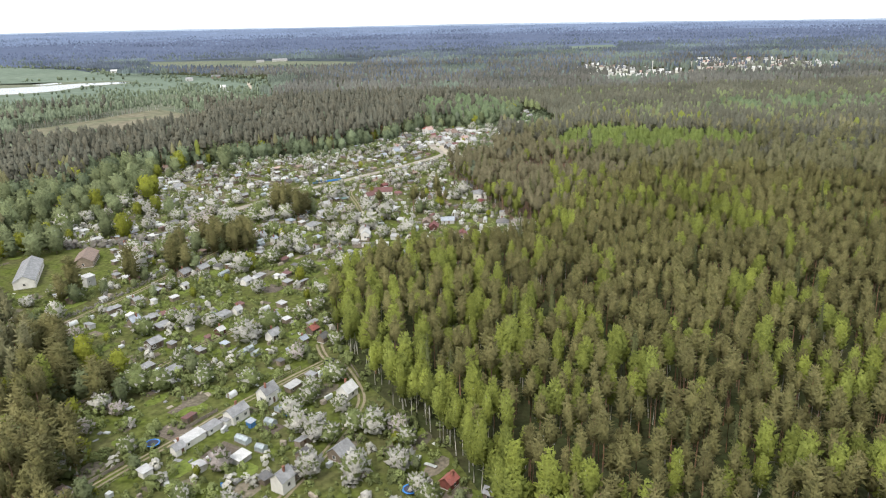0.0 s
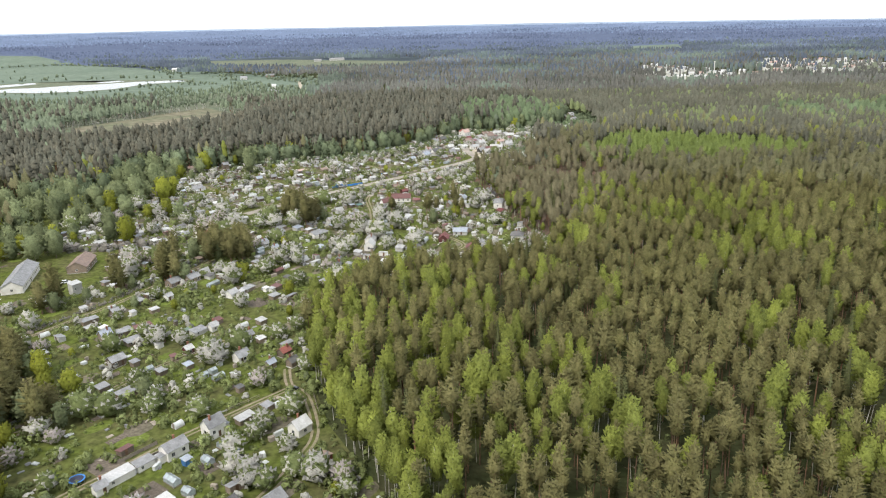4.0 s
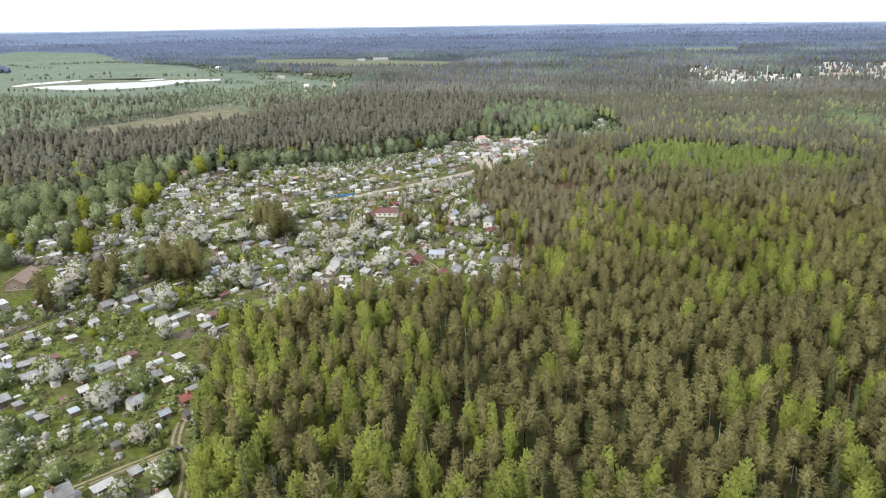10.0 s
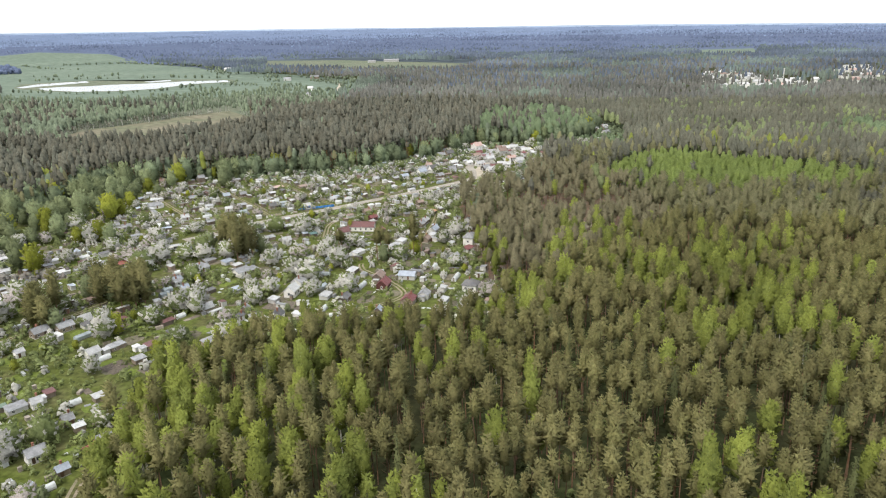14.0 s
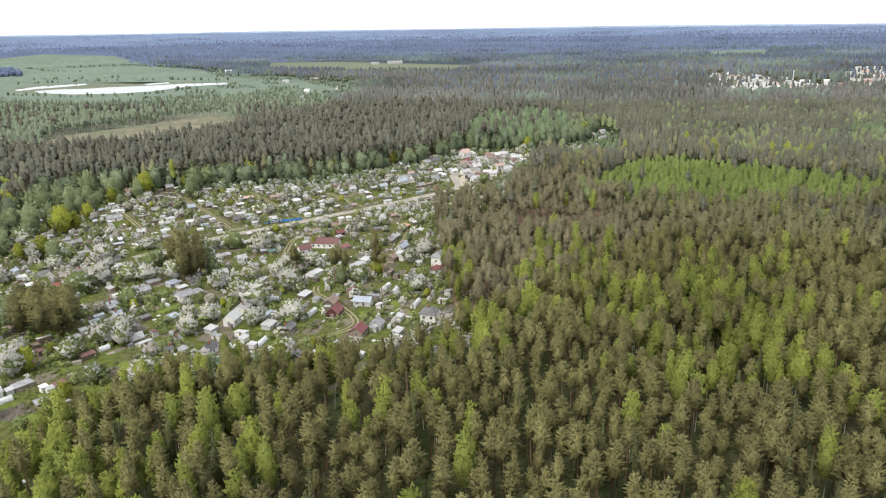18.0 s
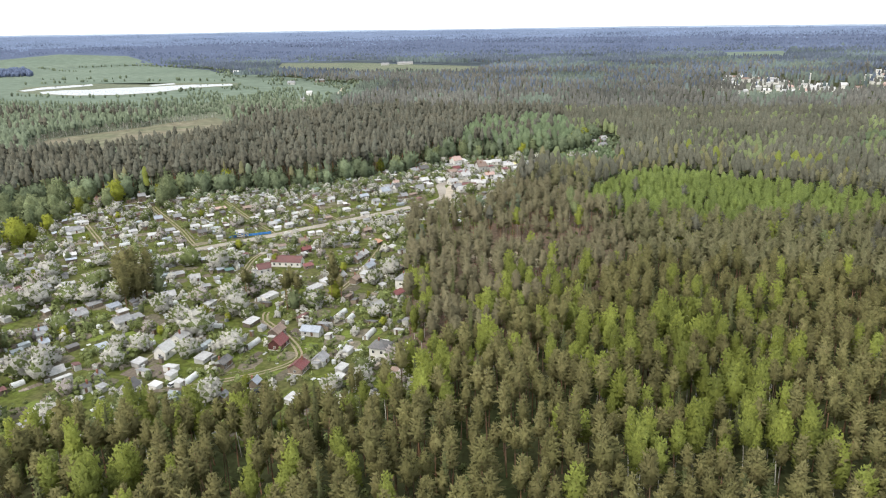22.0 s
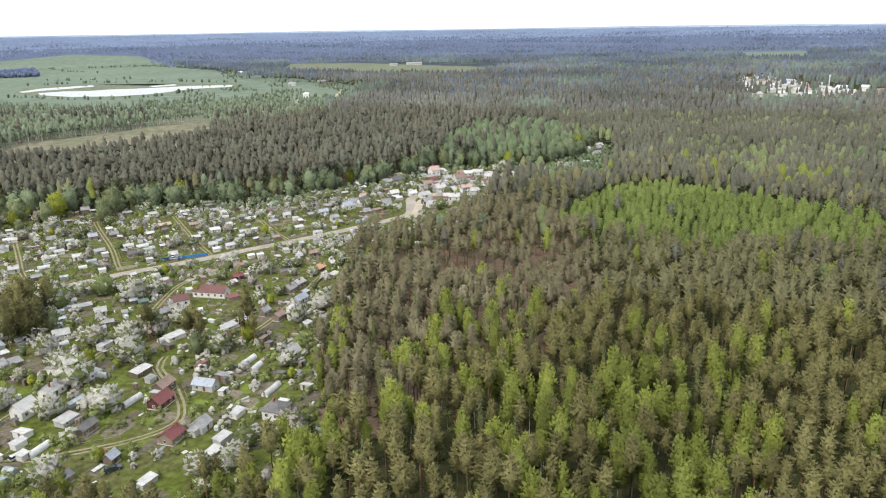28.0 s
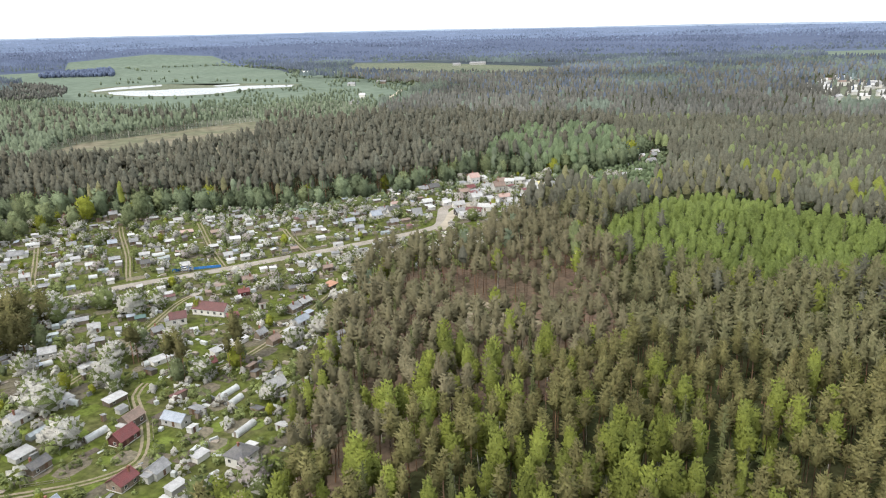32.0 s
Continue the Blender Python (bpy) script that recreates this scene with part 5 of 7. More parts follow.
cottage(-153.9, 540.9, 46, 3.1, 2.8, 2.1, "blue", "wood")
cottage(-167, 368.8, 65, 3.8, 3.4, 2.1, "dark", "wood")
cottage(-170, 368.9, 62, 3.0, 2.7, 2.1, "dark", "wood")
cottage(-173.7, 532.8, 43, 3.2, 2.8, 2.1, "grey", "wood")
cottage(-17.3, 368.5, 88, 5.8, 3.6, 2.1, "dark", "wood")
cottage(-176.3, 461.8, 46, 3.6, 3.2, 2.1, "grey", "wood")
cottage(-178.9, 346.3, 105, 17.9, 9.0, 3.0, "rust", "wood")
cottage(-188.5, 511, 42, 5.3, 4.3, 2.1, "grey", "white")
cottage(-196.3, 587.2, 43, 3.3, 3.0, 4.0, "grey", "wood")
cottage(-20.3, 532.5, 43, 3.0, 2.7, 2.1, "rust", "wood")
cottage(-219.7, 574.2, 45, 3.0, 2.7, 4.0, "rust", "wood")
cottage(-22.4, 614.9, 48, 3.3, 3.0, 2.1, "grey", "wood")
cottage(-23.3, 519, 46, 3.0, 2.7, 2.1, "light", "wood")
cottage(-254.1, 473.4, 43, 5.2, 4.7, 2.1, "grey", "wood")
cottage(-30.3, 169.4, 57, 5.6, 4.6, 2.4, "grey", "wood")
cottage(-32.4, 202.6, 59, 5.0, 4.4, 2.5, "white", "white")
cottage(-36.4, 599.2, 45, 3.3, 3.0, 2.1, "grey", "light")
cottage(-37.2, 699, 48, 5.0, 4.5, 2.1, "grey", "wood")
cottage(-40.5, 473.2, 2, 14.6, 5.2, 2.6, "maroon", "white")
cottage(-38, 347, 85, 5.0, 4.3, 2.1, "dark", "white")
cottage(-39.2, 655.1, 46, 3.2, 2.9, 2.1, "pink", "white")
cottage(-40.4, 168.8, 59, 3.0, 2.7, 2.1, "dark", "wood")
cottage(-40, 494.3, 46, 3.2, 2.9, 2.1, "darkred", "darkred")
cottage(-41.1, 160.5, 60, 3.0, 2.7, 2.1, "dark", "wood")
cottage(-43.2, 156.3, 59, 4.5, 4.0, 3.6, "grey", "white")
cottage(-43.7, 385.7, 87, 4.7, 4.3, 2.1, "light", "white")
cottage(-41.8, 372.6, 88, 6.2, 4.6, 2.9, "white", "white")
cottage(-47.2, 461.2, 42, 6.0, 4.6, 2.8, "maroon", "white")
cottage(-45.9, 243.6, 60, 3.4, 3.0, 2.1, "dark", "wood")
cottage(-47.4, 449.6, 69, 3.0, 2.7, 2.1, "grey", "wood")
cottage(-47.6, 508.3, 48, 3.1, 2.8, 2.1, "rust", "wood")
cottage(-48.5, 611.5, 45, 3.9, 3.5, 2.1, "blue", "light")
cottage(-51, 251.2, 60, 3.7, 3.4, 2.1, "red", "wood")
cottage(-5.4, 346.5, 84, 3.0, 2.7, 2.1, "grey", "wood")
cottage(-52.2, 344.5, 67, 3.0, 2.2, 2.1, "dark", "white")
cottage(-52.1, 625.4, 43, 3.4, 3.0, 2.1, "grey", "wood")
cottage(-52.9, 242, 59, 3.0, 2.2, 2.1, "blue", "wood")
cottage(-53.4, 352.2, 88, 3.0, 2.7, 2.1, "grey", "wood")
cottage(-56.6, 200.6, 58, 5.4, 4.2, 3.9, "grey", "white")
cottage(-55.9, 693.3, 47, 4.1, 3.7, 2.1, "grey", "wood")
cottage(-63.8, 190.6, 58, 6.4, 4.2, 3.0, "grey", "white")
shed(-73.5, 178.5, 58, 8.0, 3.2, 2.4, "light", "white")
shed(-69.4, 184.6, 58, 5.0, 2.8, 2.2, "grey", "white")
cottage(-64.8, 247.2, 57, 4.8, 3.8, 2.4, "grey", "white")
cottage(-67, 600.2, 43, 3.0, 2.7, 2.1, "light", "light")
cottage(-68.1, 264.6, 59, 3.0, 2.7, 2.1, "grey", "wood")
cottage(-68.8, 537.9, 47, 3.0, 2.7, 2.1, "light", "light")
cottage(-5.4, 386.4, 88, 4.8, 4.2, 2.1, "darkred", "darkred")
cottage(-6.8, 709.6, 44, 4.1, 3.7, 2.1, "darkred", "wood")
cottage(-7.9, 457.9, 82, 3.0, 2.7, 2.1, "grey", "wood")
cottage(-72.7, 423.3, 46, 3.9, 3.5, 2.1, "light", "light")
cottage(-73.3, 445.5, 43, 3.0, 2.7, 2.1, "light", "light")
cottage(-75.4, 173.4, 55, 3.0, 2.7, 2.1, "grey", "white")
cottage(-75.4, 395.3, 64, 4.8, 4.3, 2.1, "grey", "white")
cottage(-78.6, 537.9, 44, 3.0, 2.7, 2.1, "light", "light")
cottage(-8.7, 490.6, 78, 3.8, 3.4, 2.1, "light", "wood")
cottage(-8.7, 665.6, 47, 3.7, 3.3, 2.1, "white", "white")
cottage(-84.6, 272.5, 57, 3.0, 2.7, 2.1, "light", "white")
cottage(-86, 252.5, 61, 3.0, 2.7, 2.1, "white", "darkred")
cottage(-89.2, 518.6, 42, 3.0, 2.7, 2.1, "light", "blue")
cottage(-89.7, 307.1, 65, 4.2, 3.6, 2.1, "light", "white")
cottage(-90.5, 471.6, 45, 3.0, 2.7, 2.1, "darkred", "wood")
cottage(-90.7, 372.1, 61, 3.0, 2.7, 2.1, "blue", "light")
cottage(-9.4, 483.6, 79, 3.7, 3.4, 2.1, "grey", "wood")
cottage(-93.3, 692, 46, 3.7, 3.3, 2.1, "grey", "wood")
cottage(-96, 398.5, 59, 3.4, 3.1, 2.1, "grey", "light")
cottage(-97.9, 378.4, 64, 3.0, 2.7, 2.1, "grey", "light")
cottage(-99.5, 380.8, 61, 3.0, 2.7, 2.1, "blue", "light")
cottage(0.3, 472.8, 78, 4.6, 2.9, 2.1, "blue", "light")
cottage(0.3, 356.7, 88, 3.1, 2.8, 2.1, "blue", "wood")
cottage(2.4, 398.4, 177, 5.2, 3.6, 2.1, "blue", "light")
cottage(14.5, 376.1, 87, 5.0, 4.3, 2.1, "grey", "light")
cottage(16, 494.9, 81, 5.8, 3.6, 2.1, "grey", "light")
cottage(18.5, 481.7, 80, 5.8, 4.3, 2.1, "dark", "light")
cottage(19.1, 424.1, 70, 4.7, 3.6, 2.1, "light", "light")
cottage(4.5, 690.2, 46, 4.1, 3.7, 2.1, "light", "light")
cottage(7.1, 644.9, 48, 4.4, 4.0, 2.1, "grey", "dark")
cottage(7.6, 734.3, 46, 4.7, 4.3, 2.1, "rust", "wood")
cottage(87.1, 769, 45, 4.3, 3.9, 2.1, "light", "light")
cottage(9.4, 369.7, 87, 5.8, 5.0, 2.1, "darkred", "wood")
cottage(8.5, 149.6, 148, 3.0, 2.7, 2.1, "grey", "wood")
glasshouse(-103.4, 320.7, 67, 6.0, 2.2)
glasshouse(-103.8, 520.4, 44, 5.1, 2.2)
glasshouse(-108.5, 526.6, 47, 5.7, 2.2)
glasshouse(-111.9, 313.9, 65, 2.7, 2.2)
glasshouse(-120.7, 480.5, 48, 3.7, 2.2)
glasshouse(-124.7, 503.6, 47, 4.8, 2.2)
glasshouse(-162.5, 533.2, 47, 4.7, 2.2)
glasshouse(-19.2, 595.2, 44, 4.6, 2.2)
glasshouse(-20.9, 343.8, 66, 3.4, 2.2)
glasshouse(-22.1, 346.6, 177, 3.3, 2.2)
glasshouse(-31.5, 381.4, 85, 6.0, 2.2)
glasshouse(-41.6, 419.9, 85, 4.1, 2.2)
glasshouse(-41.9, 585.9, 46, 5.0, 2.2)
glasshouse(-51.9, 194.6, 59, 2.4, 2.2)
glasshouse(-52.7, 173.5, 151, 2.9, 2.2)
glasshouse(-53, 186.8, 146, 3.3, 2.2)
glasshouse(-58.8, 178, 146, 4.6, 2.2)
glasshouse(-58.2, 367.3, 172, 2.9, 2.2)
glasshouse(-67.9, 233.7, 57, 3.8, 2.2)
glasshouse(-71.3, 237.6, 56, 2.4, 2.2)
glasshouse(-73.1, 234.4, 59, 2.4, 2.2)
glasshouse(-81.8, 430.8, 44, 4.7, 2.2)
glasshouse(-84.8, 436.4, 47, 4.7, 2.2)
glasshouse(-90.6, 443.7, 45, 2.7, 2.2)
glasshouse(-90.6, 448.4, 46, 4.2, 2.2)
glasshouse(-93.7, 238.6, 58, 2.4, 2.2)
glasshouse(-96.2, 365, 62, 4.2, 2.2)
glasshouse(-98, 370.4, 62, 4.2, 2.2)
hip_house(-13.2, 735.3, 47, 6.2, 5.0, 5.0, "red", "white")
hip_house(22.8, 453.2, 79, 8.0, 5.0, 4.5, "grey", "white")
hip_house(32.4, 387.1, 174, 6.0, 6.0, 3.2, "dark", "white")
shed(-1.2, 481.4, 79, 2.1, 1.9, 2.0, "blue", "wood")
shed(-102.9, 225.2, 59, 3.5, 2.9, 2.0, "grey", "wood")
shed(-104.1, 532.6, 44, 2.4, 2.2, 2.0, "light", "wood")
shed(-109.3, 492.1, 45, 2.1, 1.9, 2.0, "white", "white")
shed(-109.3, 602.9, 47, 3.8, 3.4, 2.0, "light", "white")
shed(-110.5, 260.5, 56, 5.4, 3.6, 2.0, "grey", "wood")
shed(-112.8, 574.7, 43, 3.9, 3.5, 2.0, "rust", "wood")
shed(-112.6, 273, 46, 6.4, 2.9, 2.0, "maroon", "wood")
shed(-117.8, 268.4, 46, 5.6, 3.0, 2.0, "grey", "wood")
shed(-115.9, 289.8, 57, 3.4, 2.2, 2.0, "light", "wood")
shed(-119.9, 605.9, 46, 4.7, 3.6, 2.0, "grey", "wood")
shed(-12.8, 451.9, 80, 4.2, 2.9, 2.0, "light", "white")
shed(-122.8, 529.4, 43, 3.4, 2.9, 2.0, "light", "white")
shed(-123.5, 286.8, 59, 2.1, 1.9, 2.0, "light", "white")
shed(-125.7, 514.8, 48, 2.1, 1.9, 2.0, "light", "light")
shed(-126.1, 552.6, 47, 2.9, 2.6, 2.0, "light", "wood")
shed(-127.5, 430.5, 43, 3.8, 2.2, 2.0, "light", "light")
shed(-129.3, 570.8, 46, 4.6, 3.6, 2.0, "pink", "wood")
shed(-129.9, 397.5, 63, 3.1, 2.2, 2.0, "white", "light")
shed(-132.4, 519.3, 43, 3.6, 3.3, 2.0, "grey", "wood")
shed(-13.8, 653.2, 44, 2.7, 2.5, 2.0, "white", "light")
shed(-133.1, 271.1, 61, 2.7, 2.2, 2.0, "light", "wood")
shed(-135.7, 600.3, 45, 3.7, 2.9, 2.0, "light", "light")
shed(-136.4, 280.4, 59, 2.8, 2.5, 2.0, "grey", "wood")
shed(-136.9, 378.7, 64, 4.5, 3.6, 2.0, "grey", "wood")
shed(-138, 248.7, 58, 3.5, 2.9, 2.0, "grey", "wood")
shed(-138.4, 278, 59, 3.2, 2.9, 2.0, "grey", "wood")
shed(-139.4, 401.8, 64, 3.7, 3.3, 2.0, "red", "wood")
shed(-14.5, 443.1, 72, 5.1, 2.9, 2.0, "light", "white")
shed(-146.7, 291.1, 58, 2.6, 2.2, 2.0, "light", "white")
shed(-147.6, 318.4, 61, 3.2, 2.8, 2.0, "white", "light")
shed(-149, 400.2, 61, 3.8, 3.4, 2.0, "grey", "light")
shed(-151.3, 584.6, 46, 2.1, 1.9, 2.0, "light", "white")
shed(-152.1, 444.2, 48, 3.7, 3.3, 2.0, "light", "light")
shed(-152.4, 399.9, 61, 3.9, 2.9, 2.0, "white", "white")
shed(-152.8, 514.6, 47, 3.2, 2.9, 2.0, "light", "white")
shed(-152.9, 592.9, 48, 3.7, 3.3, 2.0, "light", "white")
shed(-153.9, 321.8, 63, 2.9, 2.6, 2.0, "grey", "wood")
shed(-154.3, 335.4, 66, 3.9, 3.5, 2.0, "light", "light")
shed(-156.2, 557.3, 45, 2.3, 2.0, 2.0, "white", "light")
shed(-157.9, 469.7, 44, 5.7, 3.6, 2.0, "white", "light")
shed(-159.7, 517.8, 43, 2.1, 1.9, 2.0, "light", "white")
shed(-160.4, 446.5, 43, 5.7, 2.2, 2.0, "grey", "light")
shed(-160.7, 386.9, 59, 3.6, 2.9, 2.0, "white", "light")
shed(-162, 314, 64, 2.4, 2.2, 2.0, "light", "light")
shed(-163.1, 342, 62, 2.4, 2.2, 2.0, "light", "wood")
shed(-163.7, 349.2, 60, 2.7, 2.4, 2.0, "white", "light")
shed(-164.8, 408.3, 61, 2.8, 2.5, 2.0, "white", "white")
shed(-166.2, 356.8, 62, 2.3, 2.0, 2.0, "light", "white")
shed(-171.6, 361.2, 61, 2.6, 2.3, 2.0, "grey", "wood")
shed(-174.7, 394.2, 61, 2.7, 2.4, 2.0, "grey", "wood")
shed(-176.5, 401.5, 63, 3.0, 2.7, 2.0, "light", "white")
shed(-188.5, 515.1, 42, 3.7, 3.3, 2.0, "light", "white")
shed(-190.1, 383.3, 59, 4.0, 2.9, 2.0, "light", "light")
shed(-191.4, 459.4, 44, 2.9, 2.6, 2.0, "light", "white")
shed(-195.7, 529.1, 46, 3.2, 2.8, 2.0, "light", "white")
shed(-199.3, 464.9, 48, 4.6, 3.6, 2.0, "light", "light")
shed(-205.3, 401.3, 63, 3.1, 2.8, 2.0, "light", "white")
shed(-212.2, 404.4, 60, 2.9, 2.2, 2.0, "light", "white")
shed(-212.5, 544.5, 47, 2.5, 2.2, 2.0, "light", "light")
shed(-22.8, 189.7, 150, 4.4, 2.8, 2.0, "rust", "red")
shed(-23, 669.6, 43, 2.8, 2.6, 2.0, "white", "light")
shed(-24.4, 353.2, 86, 2.5, 2.2, 2.0, "white", "light")
shed(-24.6, 403.6, 82, 4.7, 2.9, 2.0, "light", "wood")
shed(-26.4, 371.6, 84, 5.7, 3.6, 2.0, "light", "light")
shed(-29.2, 471, 46, 3.1, 2.8, 2.0, "darkred", "wood")
shed(-29.9, 430.8, 68, 5.0, 2.9, 2.0, "light", "white")
shed(-30.2, 357.9, 84, 3.7, 2.2, 2.0, "light", "white")
shed(-30.9, 350.2, 84, 3.1, 2.8, 2.0, "white", "white")
shed(-31.1, 590.4, 45, 4.2, 2.9, 2.0, "grey", "wood")
shed(-33.3, 362.7, 176, 4.3, 2.9, 2.0, "white", "white")
shed(-33.7, 568.9, 42, 3.4, 2.2, 2.0, "light", "white")
shed(-39.4, 398.4, 83, 3.7, 2.9, 2.0, "light", "white")
shed(-46.5, 364.5, 83, 4.2, 3.2, 2.0, "light", "light")
shed(-45.6, 214.7, 59, 2.8, 2.5, 2.0, "grey", "wood")
shed(-44.8, 708.5, 44, 2.6, 2.3, 2.0, "white", "light")
shed(-45.6, 526.2, 44, 2.1, 1.9, 2.0, "white", "white")
shed(-48.4, 159.3, 55, 2.9, 2.6, 2.0, "dark", "wood")
shed(-48.6, 577.7, 46, 3.2, 2.9, 2.0, "light", "light")
shed(-50.2, 208, 58, 5.4, 2.6, 2.0, "light", "wood")
shed(-49.5, 524.2, 44, 2.2, 2.0, 2.0, "white", "white")
shed(-50.7, 419, 86, 4.0, 2.2, 2.0, "light", "light")
shed(-52.1, 556.7, 44, 2.6, 2.4, 2.0, "rust", "wood")
shed(-52.5, 606.7, 44, 4.8, 2.9, 2.0, "grey", "wood")
shed(-52.7, 475, 43, 2.1, 1.9, 2.0, "light", "white")
shed(-53.2, 322.3, 62, 5.7, 3.6, 2.0, "grey", "wood")
shed(-57, 168.9, 60, 4.4, 3.2, 2.1, "white", "light")
shed(-56.2, 234.1, 56, 2.1, 1.9, 2.0, "blue", "light")
shed(-56.5, 280, 151, 2.2, 1.8, 2.0, "white", "white")
shed(-57.8, 225.5, 58, 2.1, 1.9, 2.0, "dark", "wood")
shed(-58.5, 186.3, 60, 2.1, 1.9, 2.0, "blue", "blue")
shed(-59.3, 595.7, 47, 2.2, 1.9, 2.0, "light", "white")
shed(-63.6, 459.1, 44, 2.7, 2.4, 2.0, "teal", "wood")
shed(-64.1, 569.1, 43, 3.0, 2.7, 2.0, "light", "wood")
shed(-67, 165.7, 147, 3.1, 2.7, 2.0, "light", "white")
shed(-67.4, 373.4, 60, 4.2, 3.6, 2.0, "blue", "light")
shed(-68.1, 279.1, 59, 3.2, 2.9, 2.0, "light", "wood")
shed(-68.2, 459.1, 43, 2.1, 1.9, 2.0, "blue", "wood")
shed(-69.1, 413.7, 64, 3.7, 3.4, 2.0, "blue", "wood")
shed(-69.2, 587.3, 45, 3.5, 2.9, 2.0, "grey", "wood")
shed(-70.8, 305.3, 61, 4.0, 2.9, 2.0, "grey", "wood")
shed(-70.9, 484.7, 45, 2.3, 2.1, 2.0, "light", "white")
shed(-71.6, 327.8, 65, 2.8, 2.5, 2.0, "dark", "wood")
shed(-71.8, 569.4, 47, 2.1, 1.9, 2.0, "light", "white")
shed(-72.7, 399.7, 64, 4.5, 3.6, 2.0, "grey", "wood")
shed(-72.9, 531.7, 46, 2.4, 2.2, 2.0, "white", "white")
shed(-73.2, 316.2, 66, 3.7, 2.9, 2.0, "maroon", "wood")
shed(-74.2, 313, 65, 2.1, 1.9, 2.0, "light", "white")
shed(-77, 313.6, 65, 2.1, 1.9, 2.0, "white", "white")
shed(-78.8, 489.4, 45, 2.1, 1.9, 2.0, "light", "white")
shed(-80.8, 163.9, 56, 2.9, 2.6, 2.0, "light", "white")
shed(-81.1, 241, 58, 2.6, 2.4, 2.0, "blue", "wood")
shed(-8.5, 512.8, 79, 3.9, 3.5, 2.0, "orange", "wood")
shed(-81.6, 404.8, 65, 3.0, 2.2, 2.0, "light", "wood")
shed(-83.7, 473, 45, 3.1, 2.8, 2.0, "light", "wood")
shed(-85, 275.4, 57, 2.1, 1.9, 2.0, "light", "white")
shed(-85.4, 279.3, 57, 2.9, 2.6, 2.0, "maroon", "wood")
shed(-85.3, 314.2, 67, 5.7, 2.9, 2.0, "grey", "wood")
shed(-85.3, 450.3, 47, 4.4, 2.9, 2.0, "grey", "wood")
shed(-86.3, 425.8, 45, 2.1, 1.9, 2.0, "white", "white")
shed(-86.6, 310.2, 63, 2.1, 1.9, 2.0, "light", "light")
shed(-88.6, 236.7, 57, 3.0, 2.7, 2.0, "grey", "wood")
shed(-88.9, 247.2, 55, 2.1, 1.9, 2.0, "maroon", "wood")
shed(-89.3, 269.6, 59, 5.5, 3.6, 2.0, "grey", "light")
shed(-89.1, 409.8, 63, 3.6, 3.2, 2.0, "blue", "light")
shed(-89.7, 629.8, 45, 3.4, 3.1, 2.0, "green", "light")
shed(-92.5, 577.6, 48, 2.8, 2.5, 2.0, "white", "white")
shed(-93.2, 221.8, 60, 5.6, 3.6, 2.0, "grey", "wood")
shed(-93, 349.6, 65, 3.9, 2.9, 2.0, "grey", "wood")
shed(-93.4, 268.9, 57, 2.1, 1.9, 2.0, "green", "wood")
shed(-94.1, 565.8, 43, 3.9, 3.5, 2.0, "white", "white")
shed(-94.3, 454.6, 46, 2.1, 1.9, 2.0, "white", "white")
shed(-94.4, 356.5, 60, 2.5, 2.2, 2.0, "light", "light")
shed(-96.1, 550.1, 43, 3.1, 2.8, 2.0, "light", "wood")
shed(-96.4, 556.9, 45, 2.6, 2.3, 2.0, "light", "light")
shed(-96.9, 510.5, 44, 2.1, 1.9, 2.0, "light", "light")
shed(-98.9, 257.2, 60, 2.4, 2.1, 2.0, "light", "white")
shed(-98.7, 410.1, 64, 5.7, 2.9, 2.0, "grey", "wood")
shed(-100.2, 402.3, 60, 3.6, 3.2, 2.0, "grey", "light")
shed(-100.8, 242.7, 61, 2.5, 2.2, 2.0, "grey", "wood")
shed(1.1, 463.9, 81, 3.6, 2.2, 2.0, "light", "white")
shed(12.9, 684.5, 47, 5.4, 4.3, 2.0, "light", "light")
shed(13.7, 450.2, 71, 2.1, 1.9, 2.0, "light", "white")
shed(18.3, 746.5, 45, 5.7, 4.3, 2.0, "light", "light")
shed(2.2, 505.1, 77, 3.3, 2.9, 2.0, "light", "wood")
shed(20.9, 385, 82, 3.0, 2.2, 2.0, "light", "white")
shed(23.4, 442.2, 68, 4.7, 2.9, 2.0, "darkred", "white")
shed(23.9, 707.1, 47, 4.0, 3.6, 2.0, "grey", "light")
shed(28.2, 739.4, 46, 4.5, 4.1, 2.0, "light", "light")
shed(3.1, 457.3, 169, 3.0, 2.7, 2.0, "light", "white")
shed(31.6, 695, 46, 3.4, 3.1, 2.0, "light", "wood")
shed(33.4, 733.6, 43, 4.6, 4.1, 2.0, "yellow", "light")
shed(36.4, 385.9, 175, 2.1, 1.9, 2.0, "light", "white")
shed(4.6, 405.3, 172, 3.0, 2.7, 2.0, "grey", "wood")
shed(88, 811, 45, 5.7, 4.3, 2.0, "light", "wood")
shed(90.2, 841.2, 44, 5.7, 4.3, 2.0, "light", "wood")
shed(95.8, 791.9, 43, 4.9, 3.6, 2.0, "light", "light")
tunnel(-104.5, 594.7, 46, 4.0, 2.3)
tunnel(-106.4, 393.2, 60, 3.1, 2.3)
tunnel(-114.7, 549, 45, 4.1, 2.3)
tunnel(-116.9, 532.6, 43, 6.2, 2.3)
tunnel(-123.4, 495.9, 45, 3.8, 2.3)
tunnel(-142.8, 492.6, 46, 5.4, 2.3)
tunnel(-148.2, 266.3, 59, 3.6, 2.3)
tunnel(-151.9, 507.8, 47, 5.2, 2.3)
tunnel(-15.2, 386, 83, 7.2, 2.3)
tunnel(-176.4, 476, 46, 5.7, 2.3)
tunnel(-199.5, 517.9, 47, 3.8, 2.3)
tunnel(-201, 530.9, 46, 4.7, 2.3)
